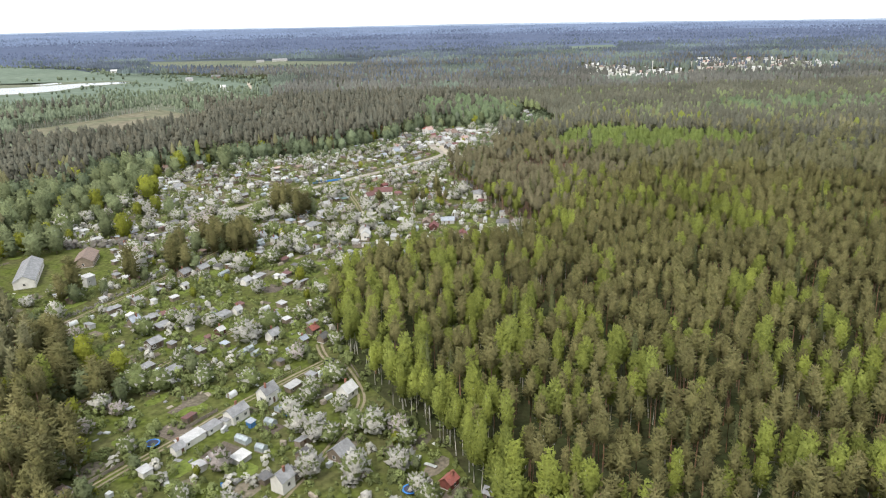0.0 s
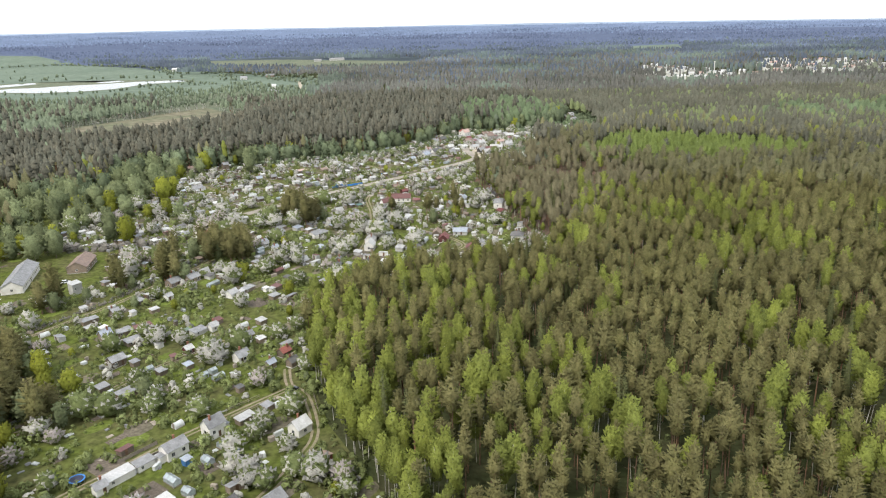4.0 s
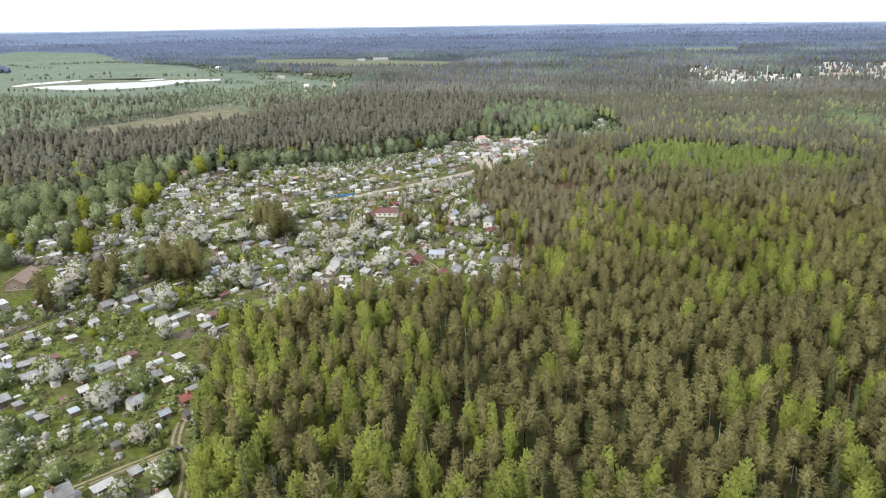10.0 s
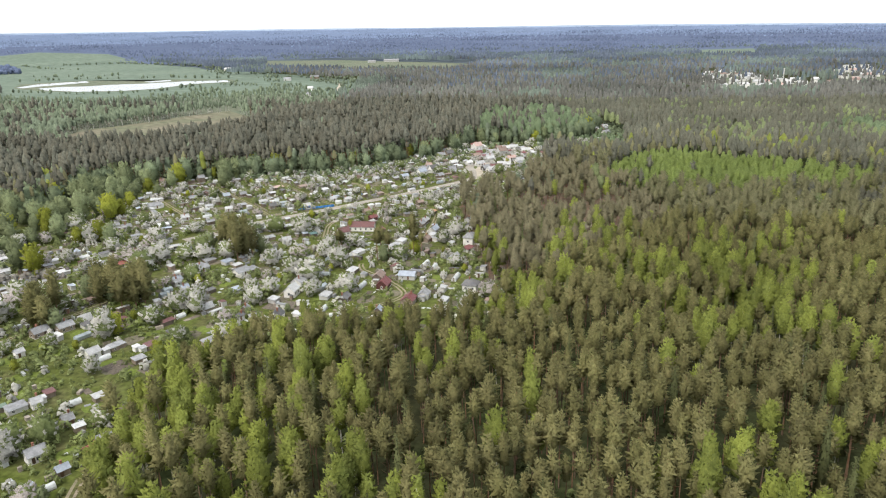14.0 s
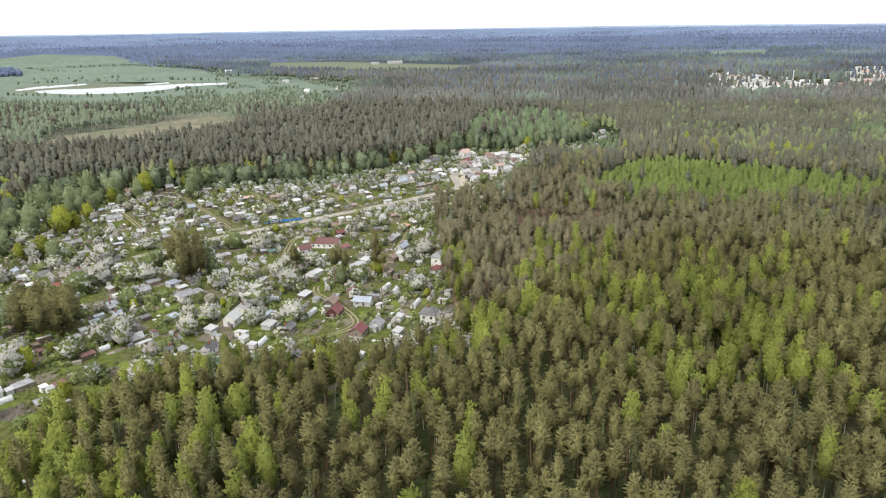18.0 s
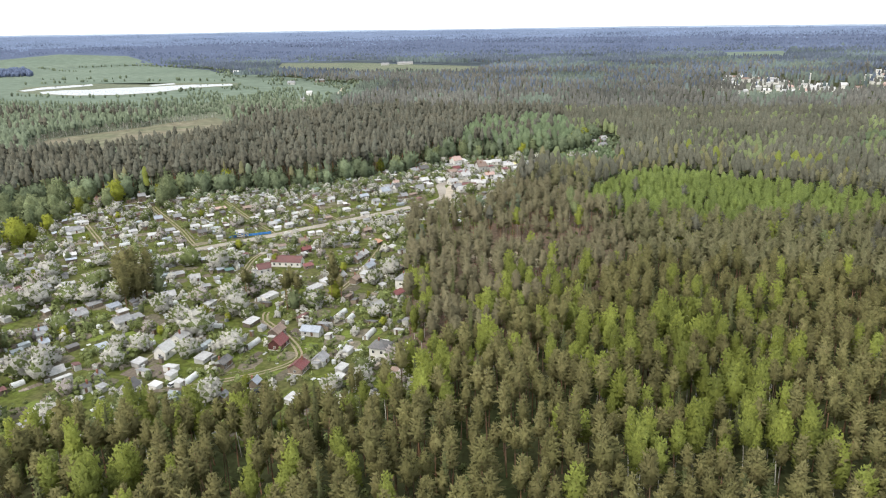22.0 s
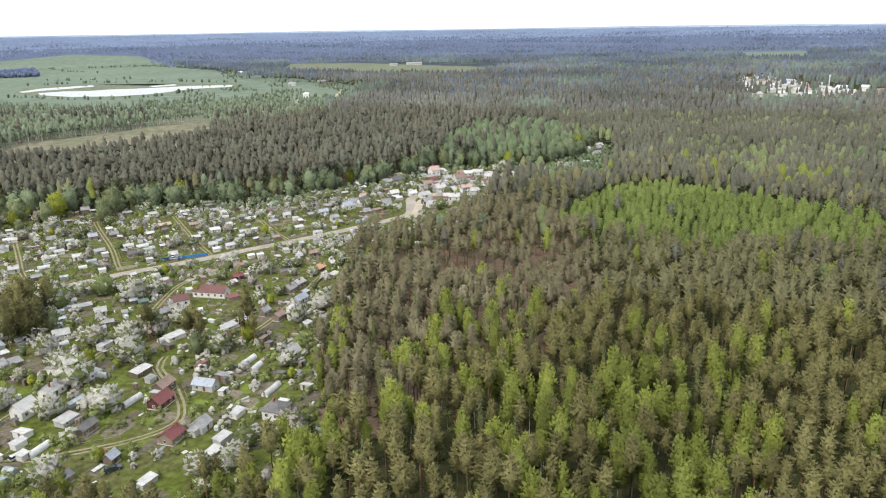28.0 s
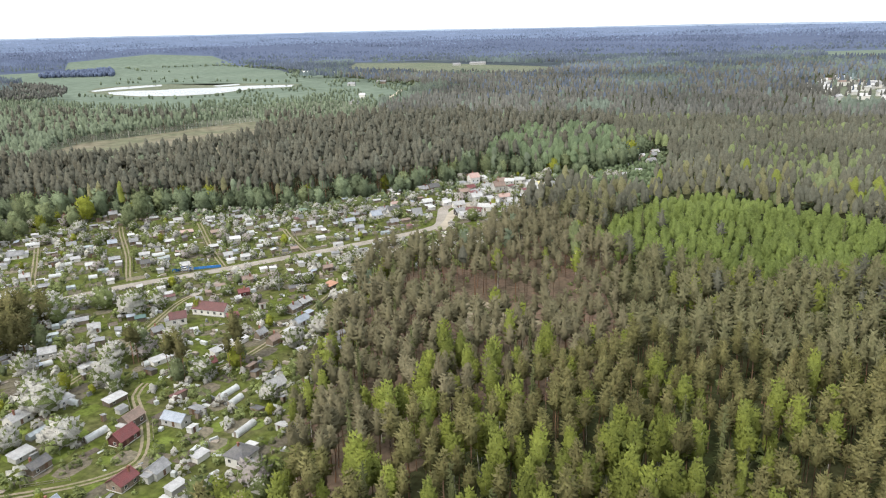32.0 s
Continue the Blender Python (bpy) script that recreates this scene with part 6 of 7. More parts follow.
tunnel(-23, 357.2, 86, 6.8, 2.3)
tunnel(-33.1, 428.2, 73, 4.1, 2.3)
tunnel(-35.8, 398.9, 177, 4.0, 2.3)
tunnel(-36.2, 456.4, 43, 3.0, 2.3)
tunnel(-42.7, 217.6, 60, 4.5, 2.3)
tunnel(-52.7, 235.3, 59, 4.4, 2.3)
tunnel(-59.9, 345.1, 66, 3.0, 2.3)
tunnel(-65.4, 169.9, 59, 3.5, 2.3)
tunnel(-67.4, 417.5, 61, 4.0, 2.3)
tunnel(-69, 204.6, 60, 3.0, 2.3)
tunnel(-72.3, 180.6, 55, 4.4, 2.3)
tunnel(-74.1, 276, 57, 3.4, 2.3)
tunnel(-74, 558.5, 44, 3.0, 2.3)
tunnel(-77.4, 344.3, 63, 4.0, 2.3)
tunnel(-77.5, 567.2, 46, 4.6, 2.3)
tunnel(-84.5, 305.4, 61, 4.7, 2.3)
tunnel(-87.2, 225.2, 57, 3.0, 2.3)
tunnel(-87.9, 594.1, 48, 6.5, 2.3)
tunnel(-96.8, 471.3, 46, 3.9, 2.3)
tunnel(11.5, 413.9, 87, 6.1, 2.3)
tunnel(23.8, 400.8, 84, 8.0, 2.3)
tunnel(6.4, 417.7, 82, 7.7, 2.3)
# the crowded north end
cottage(15.5, 645.6, 8, 9.0, 6.0, 2.8, "maroon", "white")
cottage(19.7, 657.7, 8, 10.0, 5.0, 2.6, "white", "white")
cottage(12.2, 638.8, 40, 5.0, 4.0, 2.2, "light", "white")
cottage(0.6, 661.9, 40, 5.0, 4.0, 2.2, "light", "white")
cottage(5.5, 682.5, 45, 7.0, 5.0, 2.6, "light", "light")
cottage(3.4, 712.8, 45, 5.0, 4.0, 2.2, "light", "white")
cottage(19.8, 671.2, 5, 8.0, 4.0, 2.4, "white", "light")
cottage(-10.4, 728.5, 45, 5.0, 5.0, 5.0, "pink", "white")
cottage(12.9, 708.7, 45, 8.0, 6.0, 4.2, "rust", "light")
cottage(20.6, 737.7, 10, 7.0, 4.0, 2.6, "light", "white")
cottage(31.9, 724.6, 10, 8.0, 4.0, 2.4, "light", "white")
cottage(14.1, 733.4, 10, 6.0, 4.0, 2.4, "white", "light")
cottage(-31.1, 634.7, 45, 7.0, 5.0, 3.2, "dark", "white")
cottage(-38.1, 635.6, 45, 5.0, 4.0, 3.0, "grey", "white")
cottage(-38.4, 625.5, 45, 6.0, 5.0, 2.6, "blue", "white")
cottage(-20.7, 663.4, 45, 6.0, 4.0, 2.4, "white", "light")
cottage(-30.8, 702.8, 45, 7.0, 5.0, 3.0, "dark", "wood")
cottage(-83.4, 672.8, 45, 7.0, 5.0, 3.4, "grey", "white")
cottage(-52.7, 686.7, 45, 5.0, 4.0, 2.4, "light", "wood")
cottage(22.7, 686.6, 30, 7.0, 4.0, 2.4, "pink", "light")
cottage(-7.1, 696.0, 45, 5.0, 4.0, 2.2, "rust", "wood")
cottage(30.5, 677.3, 20, 6.0, 4.0, 2.2, "light", "white")
aframe(-17.6, 637.9, 43, 6.0, 5.2, "grey")


# ---------------------------------------------------------------- more small huts between the houses
LINES = LANES + [[(-131, 444.7), (-117.3, 464.5), (-96.5, 493.8), (-84.5, 506.4), (-70.2, 521.8), (-58, 537), (-33.6, 564.8), (-5, 602), (3.2, 619.6), (-6.8, 658.3), (3.3, 671.9)]]


def track_gap(x, y):
    """Distance to the nearest track or road."""
    best = 1e9
    for line in LINES:
        for (ax, ay), (bx, by) in zip(line, line[1:]):
            t = max(0, min(1, ((x - ax) * (bx - ax) + (y - ay) * (by - ay)) / ((bx - ax) ** 2 + (by - ay) ** 2)))
            best = min(best, math.hypot(x - ax - t * (bx - ax), y - ay - t * (by - ay)) - (4.0 if line is LINES[-1] else 0.0))
    return best


def heading(x, y):
    """The way in which the plots lie."""
    return 58 if y < 290 else 64 if y < 345 else 62 if y < 420 and x < -60 else 80 if y < 450 and x > -60 else 45


def hut(x, y, rot, l, w, h, roof, wall):
    """A small tool hut: walls, a sloping roof and a door."""
    a, b, drop = l / 2, w / 2, w * 0.16
    v = [(-a, -b, 0), (a, -b, 0), (a, b, 0), (-a, b, 0), (-a, -b, h - drop), (a, -b, h - drop), (a, b, h), (-a, b, h)]
    f = [(0, 1, 5), (0, 5, 4), (2, 3, 7), (2, 7, 6), (1, 2, 6), (1, 6, 5), (3, 0, 4), (3, 4, 7), (4, 5, 6), (4, 6, 7)]
    thing = tagged(new("tool_hut", mesh_of("tool_hut", v, f, [WALLS[wall]])), f"small tool hut with {COLOURS[roof]} roof and {WALLTEXT[wall]}", "hut", "tool huts")
    thing.matrix_basis = pose(x, y, 0.04, 0, 0, rot)
    piece("roof", solid(((0, 0, h - drop / 2 + 0.06), (l + 0.4, math.hypot(w, drop) + 0.4, 0.07), math.degrees(math.atan2(drop, w)))), ROOFS[roof], thing)
    d = new("door", DOOR_LEAF)
    d.parent = thing
    d.matrix_basis = pose(0.1 * l, b + 0.02, -0.05)
    BUILT.append((x, y, max(l, w) / 2 + 0.4))


rng = np.random.default_rng(51)
found = 0
while found < 235:
    x, y = rng.uniform(-235, 60), rng.uniform(150, 700)
    if not inside(VILLAGE, x, y) or rng.random() > (0.25 if y < 330 else 1.0) or track_gap(x, y) < 4.0 or inside([(-218.3, 307.3), (-153.6, 301.1), (-172.5, 370.5), (-221.8, 371.5)], x, y):
        continue
    if all(math.hypot(x - a, y - b) > r + 2.6 for a, b, r in BUILT):
        hut(x, y, heading(x, y) + rng.choice((0, 90, 180, 270)) + rng.uniform(-4, 4), rng.uniform(2.4, 5.2), rng.uniform(1.9, 2.8), rng.uniform(1.8, 2.3),
            str(rng.choice(["grey", "grey", "light", "dark", "white", "dark", "rust", "blue", "maroon", "grey", "light"])), str(rng.choice(["wood", "wood", "light", "wood", "light"])))
        found += 1
# the crowded north end of the gardens
NORTH = [(-7.9, 642.3), (38.6, 662.1), (74.7, 740.3), (30.6, 752.9), (-13.9, 745.4), (-30.2, 693.9)]
found = 0
while found < 34:
    x, y = rng.uniform(-30, 75), rng.uniform(640, 752)
    if inside(NORTH, x, y) and all(math.hypot(x - a, y - b) > r + 1.6 for a, b, r in BUILT) and track_gap(x, y) > 1.0:
        hut(x, y, 45 + rng.choice((0, 90, 180, 270)), rng.uniform(3.5, 6.5), rng.uniform(2.8, 4.0), rng.uniform(2.2, 3.2), str(rng.choice(["white", "light", "darkred", "grey", "white", "rust"])), str(rng.choice(["white", "light"])))
        found += 1
BX, BY, BR = (np.array(c) for c in zip(*BUILT))


# ---------------------------------------------------------------- gardens
def free(x, y, gap=0.0):
    """Whether nothing is built at a place."""
    return bool(np.all(np.hypot(BX - x, BY - y) > BR + gap))


def at_random(rng, count, gap, road, spacing, where=None):
    """Free places in the gardens."""
    found = []
    for _ in range(count * 30):
        if len(found) >= count:
            break
        x, y = rng.uniform(-290, 90), rng.uniform(125, 780)
        if not inside(VILLAGE, x, y) or (where and not where(x, y)) or track_gap(x, y) < road or not free(x, y, gap):
            continue
        if all((x - a) ** 2 + (y - b) ** 2 > spacing ** 2 for a, b in found):
            found.append((x, y))
    return found


def meadow(x, y):
    """The open meadow by the long building."""
    return inside([(-218.3, 307.3), (-153.6, 301.1), (-172.5, 370.5), (-221.8, 371.5)], x, y) or (x < -225 and y < 470)


def gardens(x, y):
    return not meadow(x, y)


def apple_models(count, seed, leaf, flower, part_white):
    made = []
    rng = np.random.default_rng(seed)
    for _ in range(count):
        high = rng.uniform(4.2, 5.8)
        wide = high * rng.uniform(0.55, 0.7)
        body = crown(rng, 0, 0.7, high - 0.3, wide * 0.84, round_profile, 1, 4, 7, 0.1, 0.3, 0.0, 0.22)
        tufts = feathers(rng, 90, 0.7, high, wide, round_profile, 0.85, (0.0, 1.5), 0.55, 0.84)
        cv, cf = both(body, tufts)
        sv, sf = stem(rng, high * 0.6, 0.14, 5, 0.2, 6, 0.3, 1.3)
        slots = np.r_[rng.random(len(body[1])) < part_white, np.tile(rng.random(90) < part_white, 3)].astype(np.int32)
        made.append((mesh_of("trunk", sv, sf, [GREYBARK], smooth=True), mesh_of("crown", cv, cf, [leaf, flower], slots, smooth=True, normals=body_normals(cv, cf))))
    return made


WHITE_APPLES = apple_models(6, 31, FRUITLEAF, BLOSSOM, 0.68)
PINK_APPLES = apple_models(3, 32, FRUITLEAF, PINK, 0.62)
HALF_APPLES = apple_models(4, 33, FRUITLEAF, BLOSSOM, 0.25)
GREENS = tree_models("round", 6, 34, [GARDENGREEN, GREYBARK])
LIMES = tree_models("round", 3, 35, [LIMELEAF, GREYBARK])
PINES = tree_models("pine", 9, 36, [NEEDLES, BARK])
GARDEN_PINES = tree_models("garden pine", 6, 41, [NEEDLES, BARK])
BIRCHES = tree_models("birch", 7, 37, [BIRCH, WHITEBARK])
SPRUCES = tree_models("spruce", 4, 38, [SPRUCE, GREYBARK])
GROW = random.Random(9)


def fruit_tree(x, y, size=1.0, kind=None):
    kind = kind or GROW.choices(("white", "pink", "half"), (0.26, 0.08, 0.66) if y < 330 else (0.46, 0.24, 0.30))[0]
    models, text = {"white": (WHITE_APPLES, "fruit tree covered in white blossom"), "pink": (PINK_APPLES, "fruit tree in pale pink blossom"),
                    "half": (HALF_APPLES, "fruit tree with green leaves and scattered blossom")}[kind]
    plant("fruit_tree", text, GROW.choice(models), x, y, size, GROW.uniform(0, 6.28), "fruit trees in the gardens", "fruit tree", GROW.uniform(0.9, 1.15), 0.04)


# the largest blossoming trees
for x, y, s in ((-43.3, 181.8, 1.5), (-38.3, 177.7, 1.4), (-22.2, 180.4, 1.35), (-14.2, 162.3, 1.45), (-25.3, 158.5, 1.5), (-37.4, 160.7, 1.5), (-28.2, 182.5, 1.1), (-34.3, 176.6, 1.2)):
    fruit_tree(x, y, s, "white" if s > 1.2 else "half")
spots = at_random(np.random.default_rng(4), 280, 1.1, 2.6, 5.0, lambda x, y: gardens(x, y) and math.hypot((x + 38) / 1.3, y - 465) > 8)
for x, y in spots:
    fruit_tree(x, y, GROW.uniform(0.8, 1.45) if y < 320 else GROW.uniform(1.0, 1.8) if y < 470 else GROW.uniform(0.7, 1.2))


def broadleaf(x, y, size, fresh=False):
    plant("broadleaf_tree", "yellow-green broadleaf tree in fresh leaf" if fresh else "round green broadleaf tree", GROW.choice(LIMES if fresh else GREENS), x, y, size, GROW.uniform(0, 6.28), "broadleaf trees", "tree", 1.0, 0.0)


# the tall lime by the track and the large trees of the western gardens
for x, y, size, fresh in ((-177, 388, 1.95, True), (-187, 390, 1.75, False), (-240, 518, 2.3, False), (-199, 481, 1.8, True), (-178, 440, 1.6, True), (-167, 434, 1.4, False), (-221, 454, 1.9, True), (-224, 472, 1.8, False),
                          (-229, 433, 1.7, False), (-241, 427, 1.8, False), (-252, 409, 1.8, False), (-206, 386, 0.9, True), (-197, 489, 1.5, True), (-234, 440, 1.5, True), (-150, 300, 0.8, False), (-170.5, 572, 1.7, False), (-177, 590, 2.0, False),
                          (-210, 580, 1.7, True), (-190, 606, 2.1, False), (-117.6, 218.8, 1.2, True), (-111.5, 222.7, 0.95, True), (-85.9, 220, 0.9, False), (-227.1, 357.3, 1.15, True), (-114.4, 355, 0.9, False), (-106.1, 369, 0.8, False), (-92, 325, 1.0, True),
                          (-124.8, 229.1, 1.0, True), (-128.9, 234.3, 1.05, True), (-65.2, 308.3, 0.85, True), (-112.6, 192.4, 0.9, True), (-187.2, 434.1, 1.1, True), (-220.4, 307.4, 1.1, False), (-44.6, 403.9, 0.8, True), (-30.4, 334.1, 0.9, False), (-46.6, 472.5, 0.8, True)):
    broadleaf(x, y, size, fresh)
# along the foot of the western woods
rng = np.random.default_rng(14)
EDGE = [(-290, 480), (-262, 480), (-254, 500), (-264, 546), (-258, 571), (-235, 585), (-201.9, 597), (-162.1, 617), (-107.1, 632.8), (-83.4, 661.1), (-42.4, 704.6), (-20, 760.9), (30.6, 765), (78.8, 798), (92.9, 869.2)]
for (ax, ay), (bx, by) in zip(EDGE, EDGE[1:]):
    n = int(math.hypot(bx - ax, by - ay) / 14.0)
    for k in range(n):
        t = (k + rng.random()) / n
        broadleaf(ax + (bx - ax) * t + rng.uniform(-6, 1), ay + (by - ay) * t + rng.uniform(-1, 7), rng.uniform(1.0, 1.9), rng.random() < 0.3)
ex, ey = [], []
for (ax, ay), (bx, by) in zip(EDGE, EDGE[1:]):
    for _ in range(int(math.hypot(bx - ax, by - ay) / 3.4)):
        t = rng.random()
        ex.append(ax + (bx - ax) * t + rng.uniform(-6, 5))
        ey.append(ay + (by - ay) * t + rng.uniform(-5, 6))
wood("edge_trees", "rounded grey-green broadleaf trees along the wood's edge", np.array(ex), np.array(ey), tree_shapes("round", 8, 2, 330), [EDGELEAVES, GREYBARK], 86, grow=(0.8, 1.75))
qx, qy = [], []
for (ax, ay), (bx, by) in zip(EDGE, EDGE[1:]):
    for _ in range(int(math.hypot(bx - ax, by - ay) / 5.0)):
        t = rng.random()
        qx.append(ax + (bx - ax) * t + rng.uniform(-12, -2))
        qy.append(ay + (by - ay) * t + rng.uniform(4, 16))
wood("edge_birches", "tall light green birches along the western wood", np.array(qx), np.array(qy), tree_shapes("birch", 8, 2, 334), [EDGELEAVES, WHITEBARK], 91, grow=(0.6, 1.0))
for x, y in at_random(np.random.default_rng(15), 55, 1.0, 3.0, 9.0, lambda x, y: x < -205 and not inside([(-212, 300), (-150, 296), (-168, 366), (-215, 366)], x, y)):
    broadleaf(x, y, GROW.uniform(0.8, 1.35), GROW.random() < 0.3)
for x, y in at_random(np.random.default_rng(16), 110, 0.5, 2.5, 7.0, gardens):
    broadleaf(x, y, GROW.uniform(0.32, 0.62), GROW.random() < 0.45)


# the overgrown western gardens
wx, wy = scatter(-305, -200, 360, 570, 11.5, 32)
keep = inside(VILLAGE, wx, wy) & (wx < -205 - 0.15 * (wy - 470)) & (lump(wx, wy, 45, 23.0) > -0.35) & (np.hypot(wx + 188, wy - 388) > 20) & ~((wy > 384) & (wy < 420) & (wx > -245))
keep &= np.array([free(a, b, 1.0) and track_gap(a, b) > 3 for a, b in zip(wx, wy)])
wood("western_garden_trees", "large round leafy trees over the overgrown gardens", wx[keep], wy[keep], tree_shapes("round", 8, 2, 332), [GARDENGREEN, GREYBARK], 89, grow=(0.9, 1.9))
shed(-161.9, 311.6, 62, 4.4, 3.6, 5.2, "light", "light")


def pine(x, y, size=1.0, fat=1.0, garden=False):
    plant("pine_tree", "tall pine with dense dark crown standing in the gardens" if garden else "tall pine with bare reddish trunk and ragged crown", GROW.choice(GARDEN_PINES if garden else PINES), x, y, size, GROW.uniform(0, 6.28), "pine trees", "pine tree", fat * GROW.uniform(0.9, 1.15))


# pines that stand in the gardens
for x, y, n, spread in ((-129, 331, 9, 7), (-119, 361, 9, 7), (-106, 358, 8, 7), (-100, 434, 9, 7), (-86, 419, 4, 5), (-16, 422, 4, 4), (-2, 435, 5, 5), (-37.5, 429.9, 2, 3), (-122.8, 202.7, 14, 13), (-141.3, 235.6, 10, 11), (-110.6, 167.1, 12, 10),
                        (-102.4, 151.7, 6, 8), (-142, 312, 2, 3), (-160, 296, 3, 4)):
    for k in range(n):
        pine(x + GROW.gauss(0, spread * 0.6), y + GROW.gauss(0, spread * 0.6), GROW.uniform(0.7, 1.0), 1.45 if x < -50 else 1.1, x < -50)
        if k % 3 == 1:
            broadleaf(x + GROW.gauss(0, spread * 0.8), y + GROW.gauss(0, spread * 0.8), GROW.uniform(0.8, 1.3), k % 2 == 0)

# trees under the flight
for x, y, k in OWN:
    if k == 0:
        pine(x, y, GROW.uniform(0.8, 1.12))
    else:
        model, name, text, group = ((BIRCHES, "birch_tree", "birch in fresh yellow-green leaf with white trunk", "birch trees"), (SPRUCES, "spruce_tree", "dark pointed spruce tree", "spruce trees"))[k - 1]
        plant(name, text, GROW.choice(model), x, y, GROW.uniform(0.82, 1.1), GROW.uniform(0, 6.28), group, name.replace("_", " "))

# blossom too thick to count, between the larger fruit trees
rng = np.random.default_rng(26)
small_bloom = []
for _ in range(6):
    high = rng.uniform(2.6, 4.2)
    small_bloom.append((*stem(rng, 1.2, 0.07, 3), *pads(rng, 12, 0.4, high, high * 0.62, round_profile, 0.95, 6, 0.5, 1.4, 0.3)[:2]))
cx, cy = scatter(-290, 90, 125, 780, 5.2, 27)
keep = inside(VILLAGE, cx, cy) & (np.hypot((cx + 38) / 1.3, cy - 465) > 8) & (lump(cx, cy, 30, 11.0) + 0.5 * lump(cx, cy, 80, 12.0) > np.where(cy < 300, -0.2, -0.05)) & (cx > -215)
cx, cy = cx[keep], cy[keep]
keep = np.array([free(a, b, 0.0) and track_gap(a, b) > 2.4 and not meadow(a, b) for a, b in zip(cx, cy)])
cx, cy = cx[keep], cy[keep]
half = rng.random(len(cx)) < np.where(cy > 400, 0.5, np.where(cy < 300, 0.2, 0.3))
wood("blossoming_shrubs", "fruit bushes thick with pale blossom", cx[half], cy[half], small_bloom, [BLOSSOM], 83, grow=(0.55, 1.1), bare=True)
wood("leafy_shrubs", "green fruit bushes in the gardens", cx[~half], cy[~half], small_bloom, [LEAVES], 84, grow=(0.5, 1.2), bare=True)

# bushes, hedges and rough growth: too many to count
rng = np.random.default_rng(17)
bush = []
for _ in range(6):
    high = rng.uniform(1.1, 2.0)
    bush.append((*stem(rng, 0.5, 0.05, 3), *pads(rng, 5, 0.1, high, high * 0.8, round_profile, 0.68, 5, 0.5, 1.2, 0.3)[:2]))
bx, by = scatter(-290, 90, 125, 780, 2.9, 18)
keep = inside(VILLAGE, bx, by) & (lump(bx, by, 14, 6.0) + 0.6 * lump(bx, by, 40, 7.0) > np.where(by < 320, -0.05, 0.3))
bx, by = bx[keep], by[keep]
keep = np.array([free(a, b, -0.2) and track_gap(a, b) > 1.9 and not (meadow(a, b) and a > -225) for a, b in zip(bx, by)])
wood("garden_bushes", "green garden bushes and currant rows", bx[keep], by[keep], bush, [LEAVES], 81, grow=(0.5, 1.25), bare=True)
# birches that close the edge of the wood down to the gardens
rng = np.random.default_rng(39)
fx, fy = [], []
for (ax, ay), (cx, cy) in zip(VILLAGE[:21], VILLAGE[1:22]):
    length = math.hypot(cx - ax, cy - ay)
    for _ in range(int(length / (2.8 if ay < 300 else 4.5))):
        t, off = rng.random(), rng.uniform(0.5, 8)
        fx.append(ax + (cx - ax) * t + (cy - ay) / length * off)
        fy.append(ay + (cy - ay) * t - (cx - ax) / length * off)
fx, fy = np.array(fx), np.array(fy)
keep = ~inside(VILLAGE, fx, fy) & np.array([free(a, b, 1.0) and track_gap(a, b) > 2.5 for a, b in zip(fx, fy)])
for south in (True, False):
    mine = keep & ((fy < 310) == south)
    wood("edge_birches", "young birches along the edge of the gardens", fx[mine], fy[mine], tree_shapes("birch", 6, 3, 333), [BIRCH, WHITEBARK], 90, grow=(0.45, 0.95) if south else (0.3, 0.72))
# undergrowth along the foot of the woods
ux, uy = scatter(-300, 260, 110, 900, 4.8, 28)
edge_gap = np.full(len(ux), 1e9)
for (ax, ay), (cx, cy) in zip(VILLAGE, VILLAGE[1:] + VILLAGE[:1]):
    t = np.clip(((ux - ax) * (cx - ax) + (uy - ay) * (cy - ay)) / ((cx - ax) ** 2 + (cy - ay) ** 2), 0, 1)
    edge_gap = np.minimum(edge_gap, np.hypot(ux - ax - t * (cx - ax), uy - ay - t * (cy - ay)))
keep = seen(ux, uy) & ((edge_gap < np.where(uy > 600, 20, 9)) | (~inside(VILLAGE, ux, uy) & (rng.random(len(ux)) < 0.22)))
ux, uy = ux[keep], uy[keep]
keep = np.array([free(a, b, 0.0) and track_gap(a, b) > 2.0 for a, b in zip(ux, uy)])
ux, uy = ux[keep], uy[keep]
north = uy > 590
wood("undergrowth", "green undergrowth along the foot of the woods", ux[~north], uy[~north], bush, [LEAVES], 85, grow=(0.8, 2.0), bare=True)
wood("undergrowth", "grey-green thickets along the foot of the woods", ux[north], uy[north], bush, [EDGELEAVES], 87, grow=(1.2, 2.6), bare=True)
HEDGEMAT = material("greyish_hedge_twigs", (0.150, 0.135, 0.120), 0.9, (0.110, 0.110, 0.085), 1.0, 0.2, 0.25, island=0.25)


def hedge(line, label, mat, wide=1.6, grow=(0.6, 0.9)):
    hx, hy = [], []
    for (ax, ay), (cx, cy) in zip(line, line[1:]):
        n = max(1, int(math.hypot(cx - ax, cy - ay) / 0.9))
        for k in range(n):
            hx.append(ax + (cx - ax) * k / n + GROW.uniform(-wide, wide) / 2)
            hy.append(ay + (cy - ay) * k / n + GROW.uniform(-wide, wide) / 2)
    ob = wood("hedge", label, np.array(hx), np.array(hy), bush, [mat], len(hx), grow=grow, bare=True)
    tagged(ob, category="hedge")


